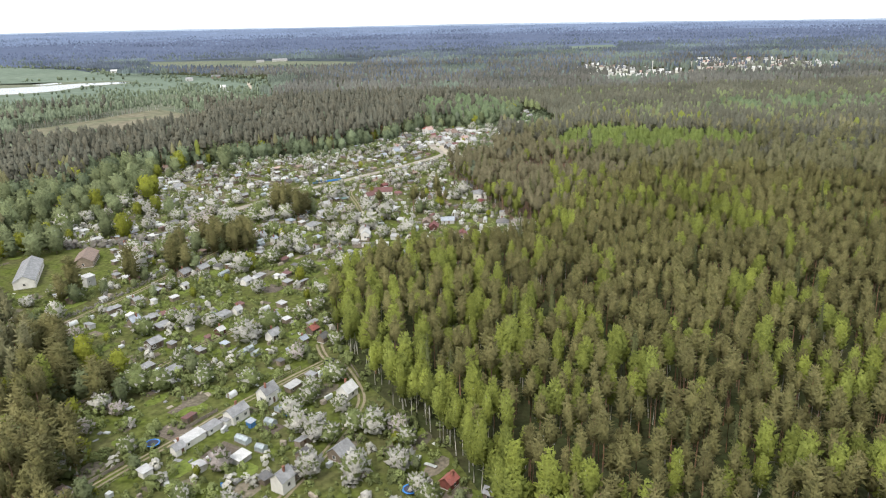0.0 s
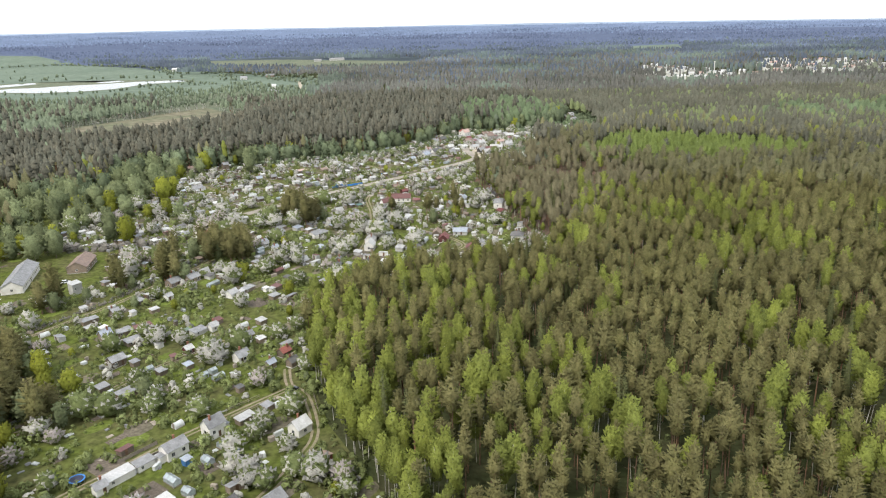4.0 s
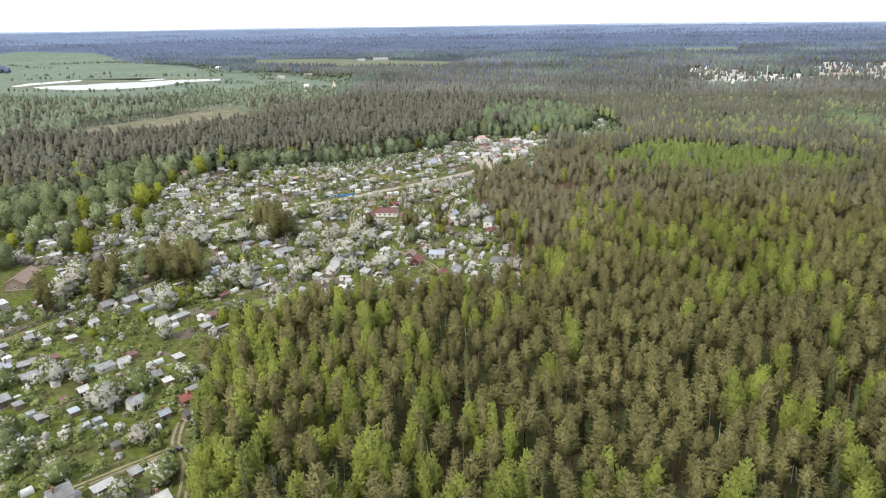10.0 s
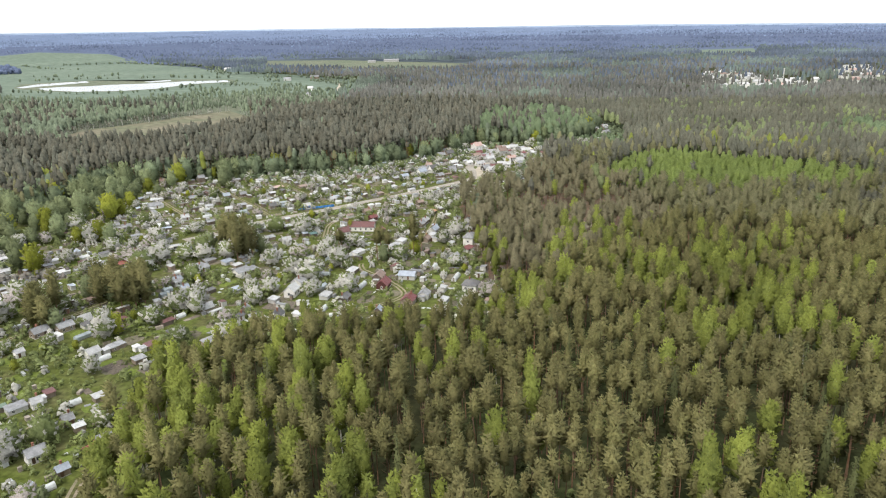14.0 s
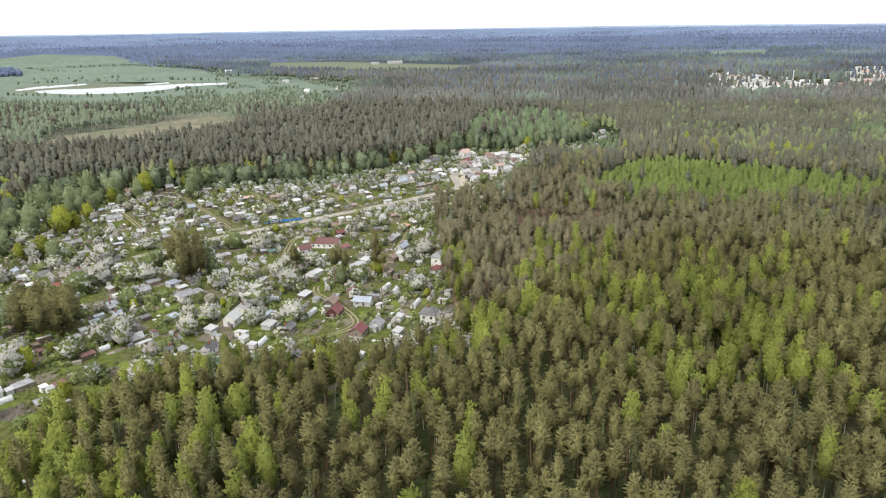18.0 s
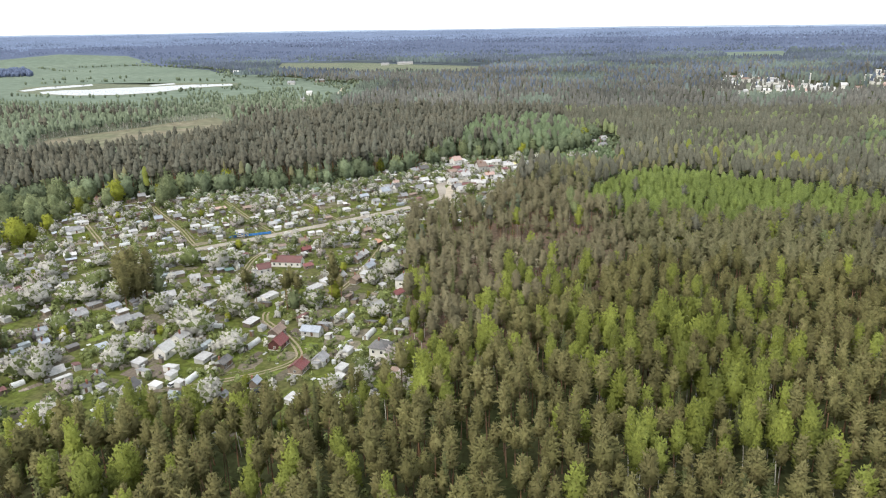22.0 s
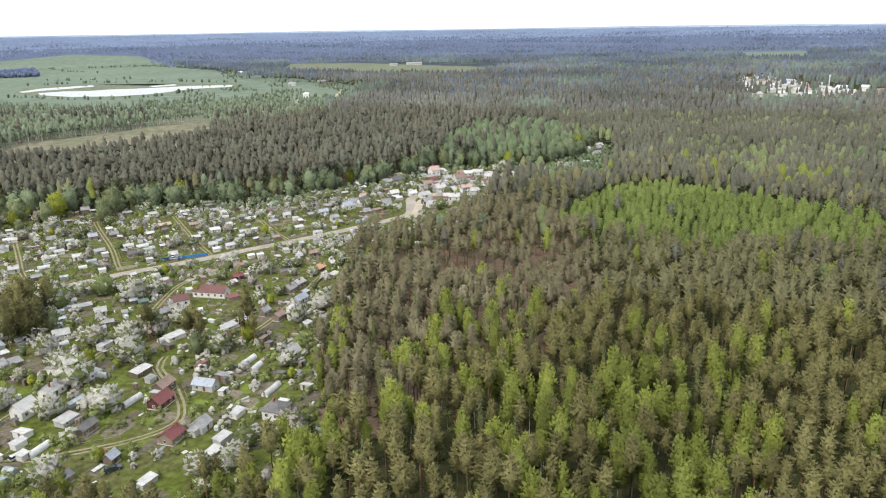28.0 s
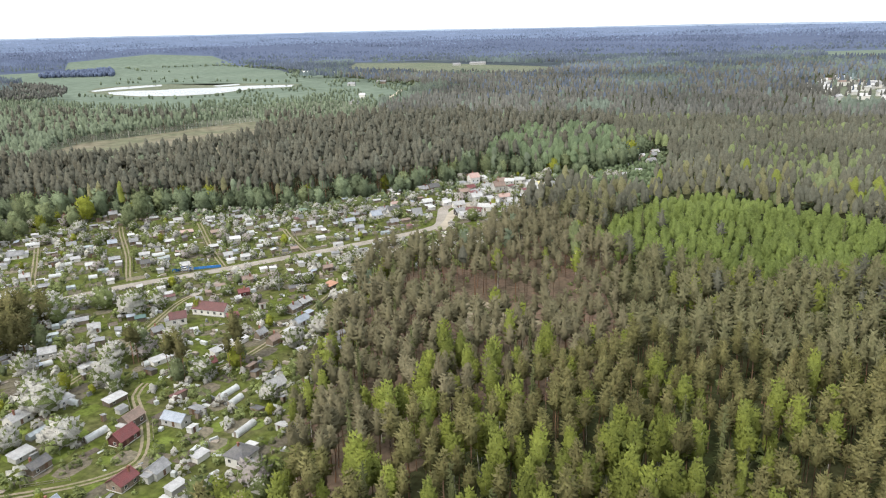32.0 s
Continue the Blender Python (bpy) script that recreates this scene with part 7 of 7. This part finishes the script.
hedge([(-114.3, 466.5), (-102, 479.3), (-92.7, 491.2), (-81.4, 500)], "grey-brown leafless hedge beside the gravel road", HEDGEMAT, 3, (0.4, 0.7))
hedge([(-77.3, 503.8), (-67, 511.6), (-58.9, 519.3)], "grey-brown leafless hedge beside the gravel road", HEDGEMAT, 2.4, (0.4, 0.6))
hedge([(-67, 537.9), (-56.8, 546.6), (-50.6, 552.4)], "purplish hedge on the road bank", HEDGEMAT, 3, (0.5, 0.8))
hedge([(-221.8, 373.6), (-195.5, 373), (-172.5, 376.6), (-158.9, 386.4)], "purplish leafless thicket behind the meadow shed", HEDGEMAT, 7, (1.6, 2.5))
hedge([(-122.8, 180.4), (-94, 242.4), (-77.6, 266.3)], "green hedge along the dirt track", LEAVES, 1.2, (0.5, 0.8))
hedge([(-164, 254.5), (-143.2, 296.7), (-133.9, 322.8), (-118.5, 361.2)], "grey leafless hedge and brush along the dirt track", HEDGEMAT, 2.4, (0.5, 1.0))


# the last houses, in a clearing of the wood, behind low young growth
hx, hy = scatter(66, 120, 690, 905, 4.4, 31)
keep = inside(HAMLET, hx, hy) & ((hy < 812) | (lump(hx, hy, 20, 22.0) > 0.4)) & (np.abs(hx - 93) + np.abs(hy - 846) * 0.2 > 5)
wood("hamlet_thicket", "low light-green young growth in the clearing", hx[keep], hy[keep], tree_shapes("round", 6, 1, 331), [ASPENLEAF, GREYBARK], 88, grow=(0.3, 0.62))
for k, (roof, wall) in enumerate((("light", "white"), ("rust", "light"), ("grey", "white"), ("white", "wood"), ("light", "light"), ("grey", "wood"), ("rust", "white"), ("white", "light"), ("light", "wood"))):
    cx, cy = 93 + (k % 3 - 1) * 9, 846 + (k // 3 - 1) * 19 + (k % 2) * 6
    cottage(cx, cy, 45 + 12 * (k % 2), GROW.uniform(5, 7.5), GROW.uniform(4, 5), 2.4, roof, wall)


# ---------------------------------------------------------------- beds, fences and small things
# mown lawns and bare plots between the houses
for name, text, mat, seed, count, z in (("lawns", "patches of bright mown lawn", material("mown_lawn", (0.120, 0.152, 0.034), 1.0, (0.104, 0.130, 0.034), 0.9, 0.12, 0.3, island=0.2, gloss=0.04), 61, 170, 0.055),
                                        ("bare_plots", "bare greyish garden plots", material("bare_plot", (0.150, 0.130, 0.100), 1.0, (0.112, 0.104, 0.072), 0.9, 0.12, 0.35, island=0.25, gloss=0.04), 62, 520, 0.06)):
    plots = at_random(np.random.default_rng(seed), count, -2.0, 5.0 if name == "lawns" else 3.0, 9.5 if name == "lawns" else 7.5, (lambda x, y: gardens(x, y) and y < 420) if name == "lawns" else (lambda x, y: gardens(x, y) and (y > 360 or int(x) % 4 == 0)))
    verts, faces = [], []
    for k, (x, y) in enumerate(plots):
        a, l, w = radians(heading(x, y)), GROW.uniform(2.5, 5.0), GROW.uniform(2.0, 4.0)
        for j in range(8):
            b = 2 * math.pi * (j + 0.5) / 8
            u, v = max(-1, min(1, 1.35 * math.cos(b))) * l * GROW.uniform(0.85, 1.1), max(-1, min(1, 1.35 * math.sin(b))) * w * GROW.uniform(0.85, 1.1)
            verts.append((x + u * math.cos(a) - v * math.sin(a), y + u * math.sin(a) + v * math.cos(a), z))
        faces += [(8 * k, 8 * k + j, 8 * k + j + 1) for j in range(1, 7)]
    tagged(new(name, mesh_of(name, verts, faces, [mat])), text, "garden plots", "", "stuff")

def bed_shape(rows):
    """A dug bed: one skin, raised along its rows."""
    cuts = [(0.0, 0.0)] + [((k + t) / rows, 0.13 if 0.2 < t < 0.8 else 0.05) for k in range(rows) for t in (0.05, 0.3, 0.7, 0.95)] + [(1.0, 0.0)]
    v = [(u - 0.5, s, z) for u, z in cuts for s in (-0.5, 0.5)]
    f = [q for k in range(len(cuts) - 1) for q in ((2 * k, 2 * k + 2, 2 * k + 3), (2 * k, 2 * k + 3, 2 * k + 1))]
    return mesh_of("vegetable_bed", v, f, [SOIL])


BEDS = [bed_shape(4), bed_shape(6), bed_shape(8)]


def vegetable_bed(x, y, rot, l, w):
    ob = new("vegetable_bed", GROW.choice(BEDS))
    ob.matrix_basis = Matrix.LocRotScale((x, y, 0.03), Euler((0, 0, radians(rot))), (l, w, 1))
    tagged(ob, "dug brown vegetable bed with raised rows", "vegetable bed", "vegetable beds")


for x, y, l, w in ((-79.9, 184.6, 11, 8), (-63.7, 173.2, 9, 7), (-52.4, 185.1, 6, 5), (-76.5, 300.6, 9, 8), (-63.2, 300.1, 8, 6), (-37.5, 361.5, 10, 8), (-44.6, 359.6, 8, 7), (-3, 441, 9, 5), (18.2, 385.3, 8, 7), (-93.8, 354.6, 8, 6), (-40.5, 454.1, 8, 6)):
    vegetable_bed(x, y, heading(x, y) + GROW.choice((0, 90)), l, w)
for x, y in at_random(np.random.default_rng(19), 150, 1.2, 3.0, 6.5, gardens):
    vegetable_bed(x, y, heading(x, y) + GROW.choice((0, 90)) + GROW.uniform(-4, 4), GROW.uniform(3, 7), GROW.uniform(2, 4.5))

POST = mesh_of("post", *solid(((0, 0, 0.6), (0.12, 0.12, 1.3))), [PLANK])
RAIL = mesh_of("rail", *solid(((0, 0, 0), (1, 0.05, 0.11))), [PLANK])
BOARD = mesh_of("board_panel", *solid(((0, 0, 0.55), (0.97, 0.03, 1.05))), [PLANK])


def fence(ax, ay, bx, by, boards=False):
    """A run of post-and-rail fence, with boards where asked."""
    length = math.hypot(bx - ax, by - ay)
    thing = root("fence", (ax + bx) / 2, (ay + by) / 2, math.degrees(math.atan2(by - ay, bx - ax)), "weathered wooden board fence" if boards else "weathered wooden post and rail fence", "fence", "fences")
    n = max(1, round(length / 4.0))
    for k in range(n + 1):
        p = new("post", POST)
        p.parent = thing
        p.matrix_basis = pose(length * (k / n - 0.5), 0, 0)
        if boards and k < n:
            q = new("board_panel", BOARD)
            q.parent = thing
            q.matrix_basis = Matrix.LocRotScale((length * ((k + 0.5) / n - 0.5), 0.06, 0.05), None, (length / n, 1, 1))
    for z in (0.45, 1.0):
        r = new("rail", RAIL)
        r.parent = thing
        r.matrix_basis = Matrix.LocRotScale((0, 0.04, z), None, (length, 1, 1))


for line in LANES:
    for (ax, ay), (cx, cy) in zip(line, line[1:]):
        length = math.hypot(cx - ax, cy - ay)
        ux, uy = (cx - ax) / length, (cy - ay) / length
        for k in range(int(length / 13)):
            for s in (-1, 1):
                if GROW.random() < 0.62:
                    px, py = ax + ux * (13 * k + 1) - uy * 2.4 * s, ay + uy * (13 * k + 1) + ux * 2.4 * s
                    if free(px, py, -0.5) and free(px + ux * 11, py + uy * 11, -0.5):
                        fence(px, py, px + ux * 11.5, py + uy * 11.5, GROW.random() < 0.35)
# the blue fence by the gravel road
blue_fence = root("blue_fence", -83.1, 518.9, 32, "long bright blue sheet metal fence", "fence", "")
for k in range(9):
    piece("fence_panel", solid(((-10 + 2.5 * k, 0, 0.65), (2.42, 0.06, 1.3))), BLUEPLASTIC, blue_fence)
    piece("post", solid(((-11.25 + 2.5 * k, 0.06, 0.7), (0.1, 0.1, 1.4))), STEEL, blue_fence)


def disc(radius, z0, z1, sides=14, inner=0.0):
    v = [(math.cos(2 * math.pi * k / sides) * r, math.sin(2 * math.pi * k / sides) * r, z) for z in (z0, z1) for r in (radius, inner) for k in range(sides)]
    f = []
    for k in range(sides):
        n = (k + 1) % sides
        o0, o1, i0, i1 = k, n, sides + k, sides + n
        p0, p1, j0, j1 = 2 * sides + k, 2 * sides + n, 3 * sides + k, 3 * sides + n
        f += [(o0, o1, p1), (o0, p1, p0), (p0, p1, j1), (p0, j1, j0), (i0, j1, i1), (i0, j0, j1), (o0, i1, o1), (o0, i0, i1)]
    return np.array(v), np.array(f)


def trampoline(x, y):
    thing = root("trampoline", x, y, 0, "round garden trampoline with blue rim pad", "trampoline", "trampolines")
    piece("mat", disc(1.75, 0.86, 0.9), BLACKMESH, thing)
    piece("rim_pad", disc(2.1, 0.84, 0.95, 16, 1.7), BLUEPLASTIC, thing)
    for k in range(6):
        a = k * math.pi / 3
        piece("leg", solid(((math.cos(a) * 1.95, math.sin(a) * 1.95, 0.42), (0.07, 0.07, 0.88))), STEEL, thing)


trampoline(-48.3, 192)
trampoline(-11.2, 153.2)
trampoline(-84, 177.7)


def pool(x, y, rot):
    thing = root("garden_pool", x, y, rot, "round garden pool with bright blue water and white rim", "pool", "")
    piece("pool_wall", disc(3.4, 0.0, 1.0, 22, 3.25), WHITEPLASTIC, thing)
    piece("pool_water", disc(3.25, 0.7, 0.8, 22), material("pool_water", (0.10, 0.38, 0.72), 0.08, None, 1.0, 0.3, 0.1, gloss=0.6), thing)
    piece("pool_rim", disc(3.55, 0.98, 1.06, 22, 3.15), WHITEPLASTIC, thing)
    piece("ladder", solid(((3.5, 0.25, 0.6), (0.06, 0.06, 1.3)), ((3.5, -0.25, 0.6), (0.06, 0.06, 1.3)), ((3.5, 0, 0.4), (0.06, 0.5, 0.05)), ((3.5, 0, 0.75), (0.06, 0.5, 0.05))), STEEL, thing)


pool(-32.1, 340, 0)


def car(x, y, rot, paint, label):
    thing = root("car", x, y, rot, label, "car", "parked cars")
    v = [(-2.1, -0.85, 0.35), (2.1, -0.85, 0.35), (2.1, 0.85, 0.35), (-2.1, 0.85, 0.35), (-2.15, -0.85, 0.9), (2.15, -0.82, 0.8), (2.15, 0.82, 0.8), (-2.15, 0.85, 0.9),
         (-1.7, -0.66, 1.42), (0.45, -0.66, 1.45), (0.45, 0.66, 1.45), (-1.7, 0.66, 1.42), (1.1, -0.8, 0.92), (1.1, 0.8, 0.92)]
    f = [(0, 1, 5), (0, 5, 4), (2, 3, 7), (2, 7, 6), (1, 2, 6), (1, 6, 5), (3, 0, 4), (3, 4, 7), (0, 3, 2), (0, 2, 1), (5, 6, 13), (5, 13, 12), (8, 9, 10), (8, 10, 11), (4, 5, 12), (7, 13, 6)]
    piece("body", (np.array(v), np.array(f)), paint, thing)
    piece("windscreen", (np.array([v[12], v[13], v[10], v[9]]), np.array([(0, 1, 2), (0, 2, 3)])), PANE, thing)
    piece("rear_window", (np.array([v[7], v[4], v[8], v[11]]), np.array([(0, 1, 2), (0, 2, 3)])), PANE, thing)
    for a, b, c, d in ((4, 12, 9, 8), (13, 7, 11, 10)):
        piece("side_window", (np.array([v[a], v[b], v[c], v[d]]), np.array([(0, 1, 2), (0, 2, 3)])), PANE, thing)
    for px in (-1.3, 1.35):
        for py in (-0.8, 0.8):
            t, f2 = disc(0.32, -0.1, 0.1, 10)
            wheel = piece("wheel", (np.stack([t[:, 0], t[:, 2], t[:, 1]], 1), f2), RUBBER, thing, at=(px, py, 0.32))
            r, f3 = disc(0.18, -0.12, 0.12, 8)
            piece("rim", (np.stack([r[:, 0], r[:, 2], r[:, 1]], 1), f3), STEEL, wheel)


car(3, 353.6, 50, CARDARK, "dark car parked beside the track")
car(-26.3, 353.2, 70, CARWHITE, "white car parked between sheds")
car(-87.6, 516.3, 45, CARWHITE, "white car parked by the gravel road")
car(-41.2, 226, 60, CARDARK, "dark car parked on the track corner")
car(10.3, 673.6, 40, CARWHITE, "white car parked at the end of the road")
car(-174.3, 324.2, 20, CARWHITE, "white car parked by the garages")

BARREL_V, BARREL_F = disc(0.3, 0, 0.9, 8)
BARRELS = [mesh_of("water_barrel", BARREL_V, BARREL_F, [m]) for m in (BLUEPLASTIC, WHITEPLASTIC, STEEL)]
for x, y in at_random(np.random.default_rng(22), 30, 0.1, 2.2, 3.0, gardens):
    k = GROW.choice((0, 1, 1, 2))
    ob = new("water_barrel", BARRELS[k])
    ob.matrix_basis = Matrix.LocRotScale((x, y, 0.04), None, (GROW.uniform(1, 1.5),) * 3)
    tagged(ob, ("blue plastic water barrel standing on grass", "white plastic water barrel standing on grass", "grey steel water barrel standing on grass")[k], "barrel", "water barrels")


def cold_frame(x, y, rot, l):
    thing = root("cold_frame", x, y, rot, "low cold frame under pale sheets", "cold frame", "cold frames")
    piece("box", solid(((0, 0.55, 0.2), (l, 0.06, 0.45)), ((0, -0.55, 0.15), (l, 0.06, 0.3)), ((l / 2, 0, 0.17), (0.06, 1.1, 0.35)), ((-l / 2, 0, 0.17), (0.06, 1.1, 0.35))), PLANK, thing)
    for k in range(3):
        piece("cover", solid((((k - 1) * l / 3, 0, 0.41), (l / 3 - 0.08, 1.25, 0.04), 7)), FOIL, thing)


for x, y in at_random(np.random.default_rng(23), 48, 0.3, 2.2, 4.0, gardens):
    cold_frame(x, y, heading(x, y) + GROW.choice((0, 90)), GROW.uniform(2.2, 5))


def outhouse(x, y, rot):
    thing = root("outhouse", x, y, rot, "narrow wooden garden outhouse", "outhouse", "outhouses")
    piece("wall", solid(((0, 0, 1.0), (1.15, 1.15, 2.0))), WALLS["wood"], thing)
    piece("roof", solid(((0, 0, 2.1), (1.5, 1.55, 0.07), 10)), ROOFS[GROW.choice(("grey", "dark", "light"))], thing)
    d = new("door", DOOR_LEAF)
    d.parent = thing
    d.matrix_basis = pose(0, 0.59, 0.02)


for x, y in at_random(np.random.default_rng(24), 32, 0.3, 2.5, 12.0, gardens):
    outhouse(x, y, heading(x, y) + GROW.choice((0, 90, 180)))


# boards, sheets and crates lying about: too many to count
rng = np.random.default_rng(29)
for text, mat, count in (("weathered boards and crates lying in the gardens", PLANK, 420), ("pale plastic sheets and boxes lying in the gardens", FOIL, 380), ("grey roofing sheets stacked in the gardens", ROOFS["grey"], 380)):
    verts, faces, base = [], [], 0
    for x, y in zip(rng.uniform(-285, 90, count * 4), rng.uniform(125, 780, count * 4)):
        if not inside(VILLAGE, x, y) or meadow(x, y) or (y < 330 and rng.random() < 0.6) or track_gap(x, y) < 2.2 or not free(x, y, -0.3):
            continue
        l, w, h = rng.uniform(0.8, 3.2), rng.uniform(0.4, 1.5), rng.choice((0.15, 0.3, 0.9, 1.3))
        v, f = solid(((0, 0, h / 2), (l, w, h)))
        v = np.array(v)
        a = radians(heading(x, y) + rng.normal(0, 12) + 90 * rng.integers(0, 2))
        verts.append(np.stack([v[:, 0] * math.cos(a) - v[:, 1] * math.sin(a) + x, v[:, 0] * math.sin(a) + v[:, 1] * math.cos(a) + y, v[:, 2] + 0.03], 1))
        faces.append(np.array(f) + base)
        base += len(v)
    tagged(new("garden_clutter", mesh_of("garden_clutter", np.concatenate(verts), np.concatenate(faces), [mat])), text, "clutter", "", "stuff")


# ---------------------------------------------------------------- the town and farm buildings far off
def far_block(x, y, rot, l, w, h, roof, wall, rows=2, name="far_house"):
    """A distant building with its storeys of windows."""
    thing = root(name, x, y, rot, f"distant {'block' if h > 7 else 'house'} with {COLOURS[roof]} roof and {WALLTEXT[wall]}", "building", "buildings of the far town")
    piece("wall", solid(((0, 0, h / 2), (l, w, h))), WALLS[wall], thing)
    if h < 7:
        v = [(-l / 2 - 0.5, -w / 2 - 0.5, h), (l / 2 + 0.5, -w / 2 - 0.5, h), (l / 2 + 0.5, w / 2 + 0.5, h), (-l / 2 - 0.5, w / 2 + 0.5, h), (-l / 2, 0, h + w * 0.35), (l / 2, 0, h + w * 0.35)]
        piece("roof", (np.array(v, float), np.array([(0, 1, 5), (0, 5, 4), (2, 3, 4), (2, 4, 5), (1, 2, 5), (3, 0, 4), (0, 2, 1), (0, 3, 2)])), ROOFS[roof], thing)
    else:
        piece("roof", solid(((0, 0, h + 0.2), (l + 0.8, w + 0.8, 0.5))), ROOFS[roof], thing)
    n = max(2, int(l / 5)) if h > 7 else 0
    for r in range(rows):
        for k in range(n):
            window(thing, ((k + 0.5) / n - 0.5) * l, -w / 2 - 0.03, (r + 0.55) * h / rows, 0, 1.5)


far_block(580, 1598, 0, 52, 14, 12, "white", "white", 3)
far_block(525, 1526, 5, 22, 12, 9, "white", "white", 2)
far_block(552, 1451, 10, 18, 10, 6, "pink", "light")
far_block(500, 1360, 5, 14, 10, 5, "rust", "white")
far_block(455, 1332, 8, 14, 9, 5, "rust", "light")
far_block(616, 1542, 0, 20, 12, 9, "light", "light", 3)
far_block(597, 1468, 0, 16, 10, 6, "pink", "light")
far_block(622, 1388, 0, 16, 10, 9, "light", "white", 3)
far_block(705, 1511, 0, 34, 12, 9, "pink", "white", 3)
far_block(721, 1437, 0, 30, 11, 9, "light", "light", 3)
far_block(392, 1361, 0, 14, 10, 8, "white", "white", 2)
far_block(350, 1278, 3, 20, 10, 5, "white", "white")
far_block(325, 1306, 3, 14, 9, 5, "white", "white")
far_block(365, 1464, 3, 16, 10, 6, "grey", "white")
far_block(337, 1584, 3, 18, 10, 6, "light", "light")
far_block(468, 1862, 3, 16, 10, 6, "white", "white")
far_block(577, 1998, 3, 30, 14, 6, "white", "white")
far_block(-462, 2223, 10, 44, 10, 4.5, "grey", "light")
far_block(-513, 2195, 10, 22, 9, 4, "grey", "light")
far_block(-380, 1322, 10, 9, 8, 5, "white", "white")
far_block(-351, 1233, 10, 12, 8, 3.5, "grey", "light")
far_block(-762, 1967, 10, 22, 12, 5, "light", "white")
far_block(-817, 1904, 10, 16, 10, 5, "white", "light")
far_block(-473, 1603, 10, 18, 10, 4, "grey", "wood")
far_block(-514, 1553, 10, 14, 9, 4, "grey", "light")
FAR = random.Random(77)
for quarter, count in ((TOWN_WEST, 34), (TOWN_EAST, 30)):
    xs, ys = zip(*quarter)
    spots = []
    while len(spots) < count:
        x, y = FAR.uniform(min(xs), max(xs)), FAR.uniform(min(ys), max(ys))
        if inside(quarter, x, y) and all(math.hypot(x - a, y - b) > 15 for a, b in spots):
            spots.append((x, y))
            far_block(x, y, FAR.uniform(-40, 40), FAR.uniform(9, 17), FAR.uniform(7, 10), FAR.uniform(3.5, 6.5), FAR.choice(("pink", "light", "white", "white", "rust", "white", "light", "grey")), FAR.choice(("white", "white", "light", "white")))
tower = root("water_tower", 405, 1402, 0, "slim pale chimney tower in the far town", "tower", "buildings of the far town")
piece("shaft", disc(0.9, 0, 21, 10), WALLS["light"], tower)
piece("top_ring", disc(1.1, 20, 21.4, 10), WALLS["white"], tower)
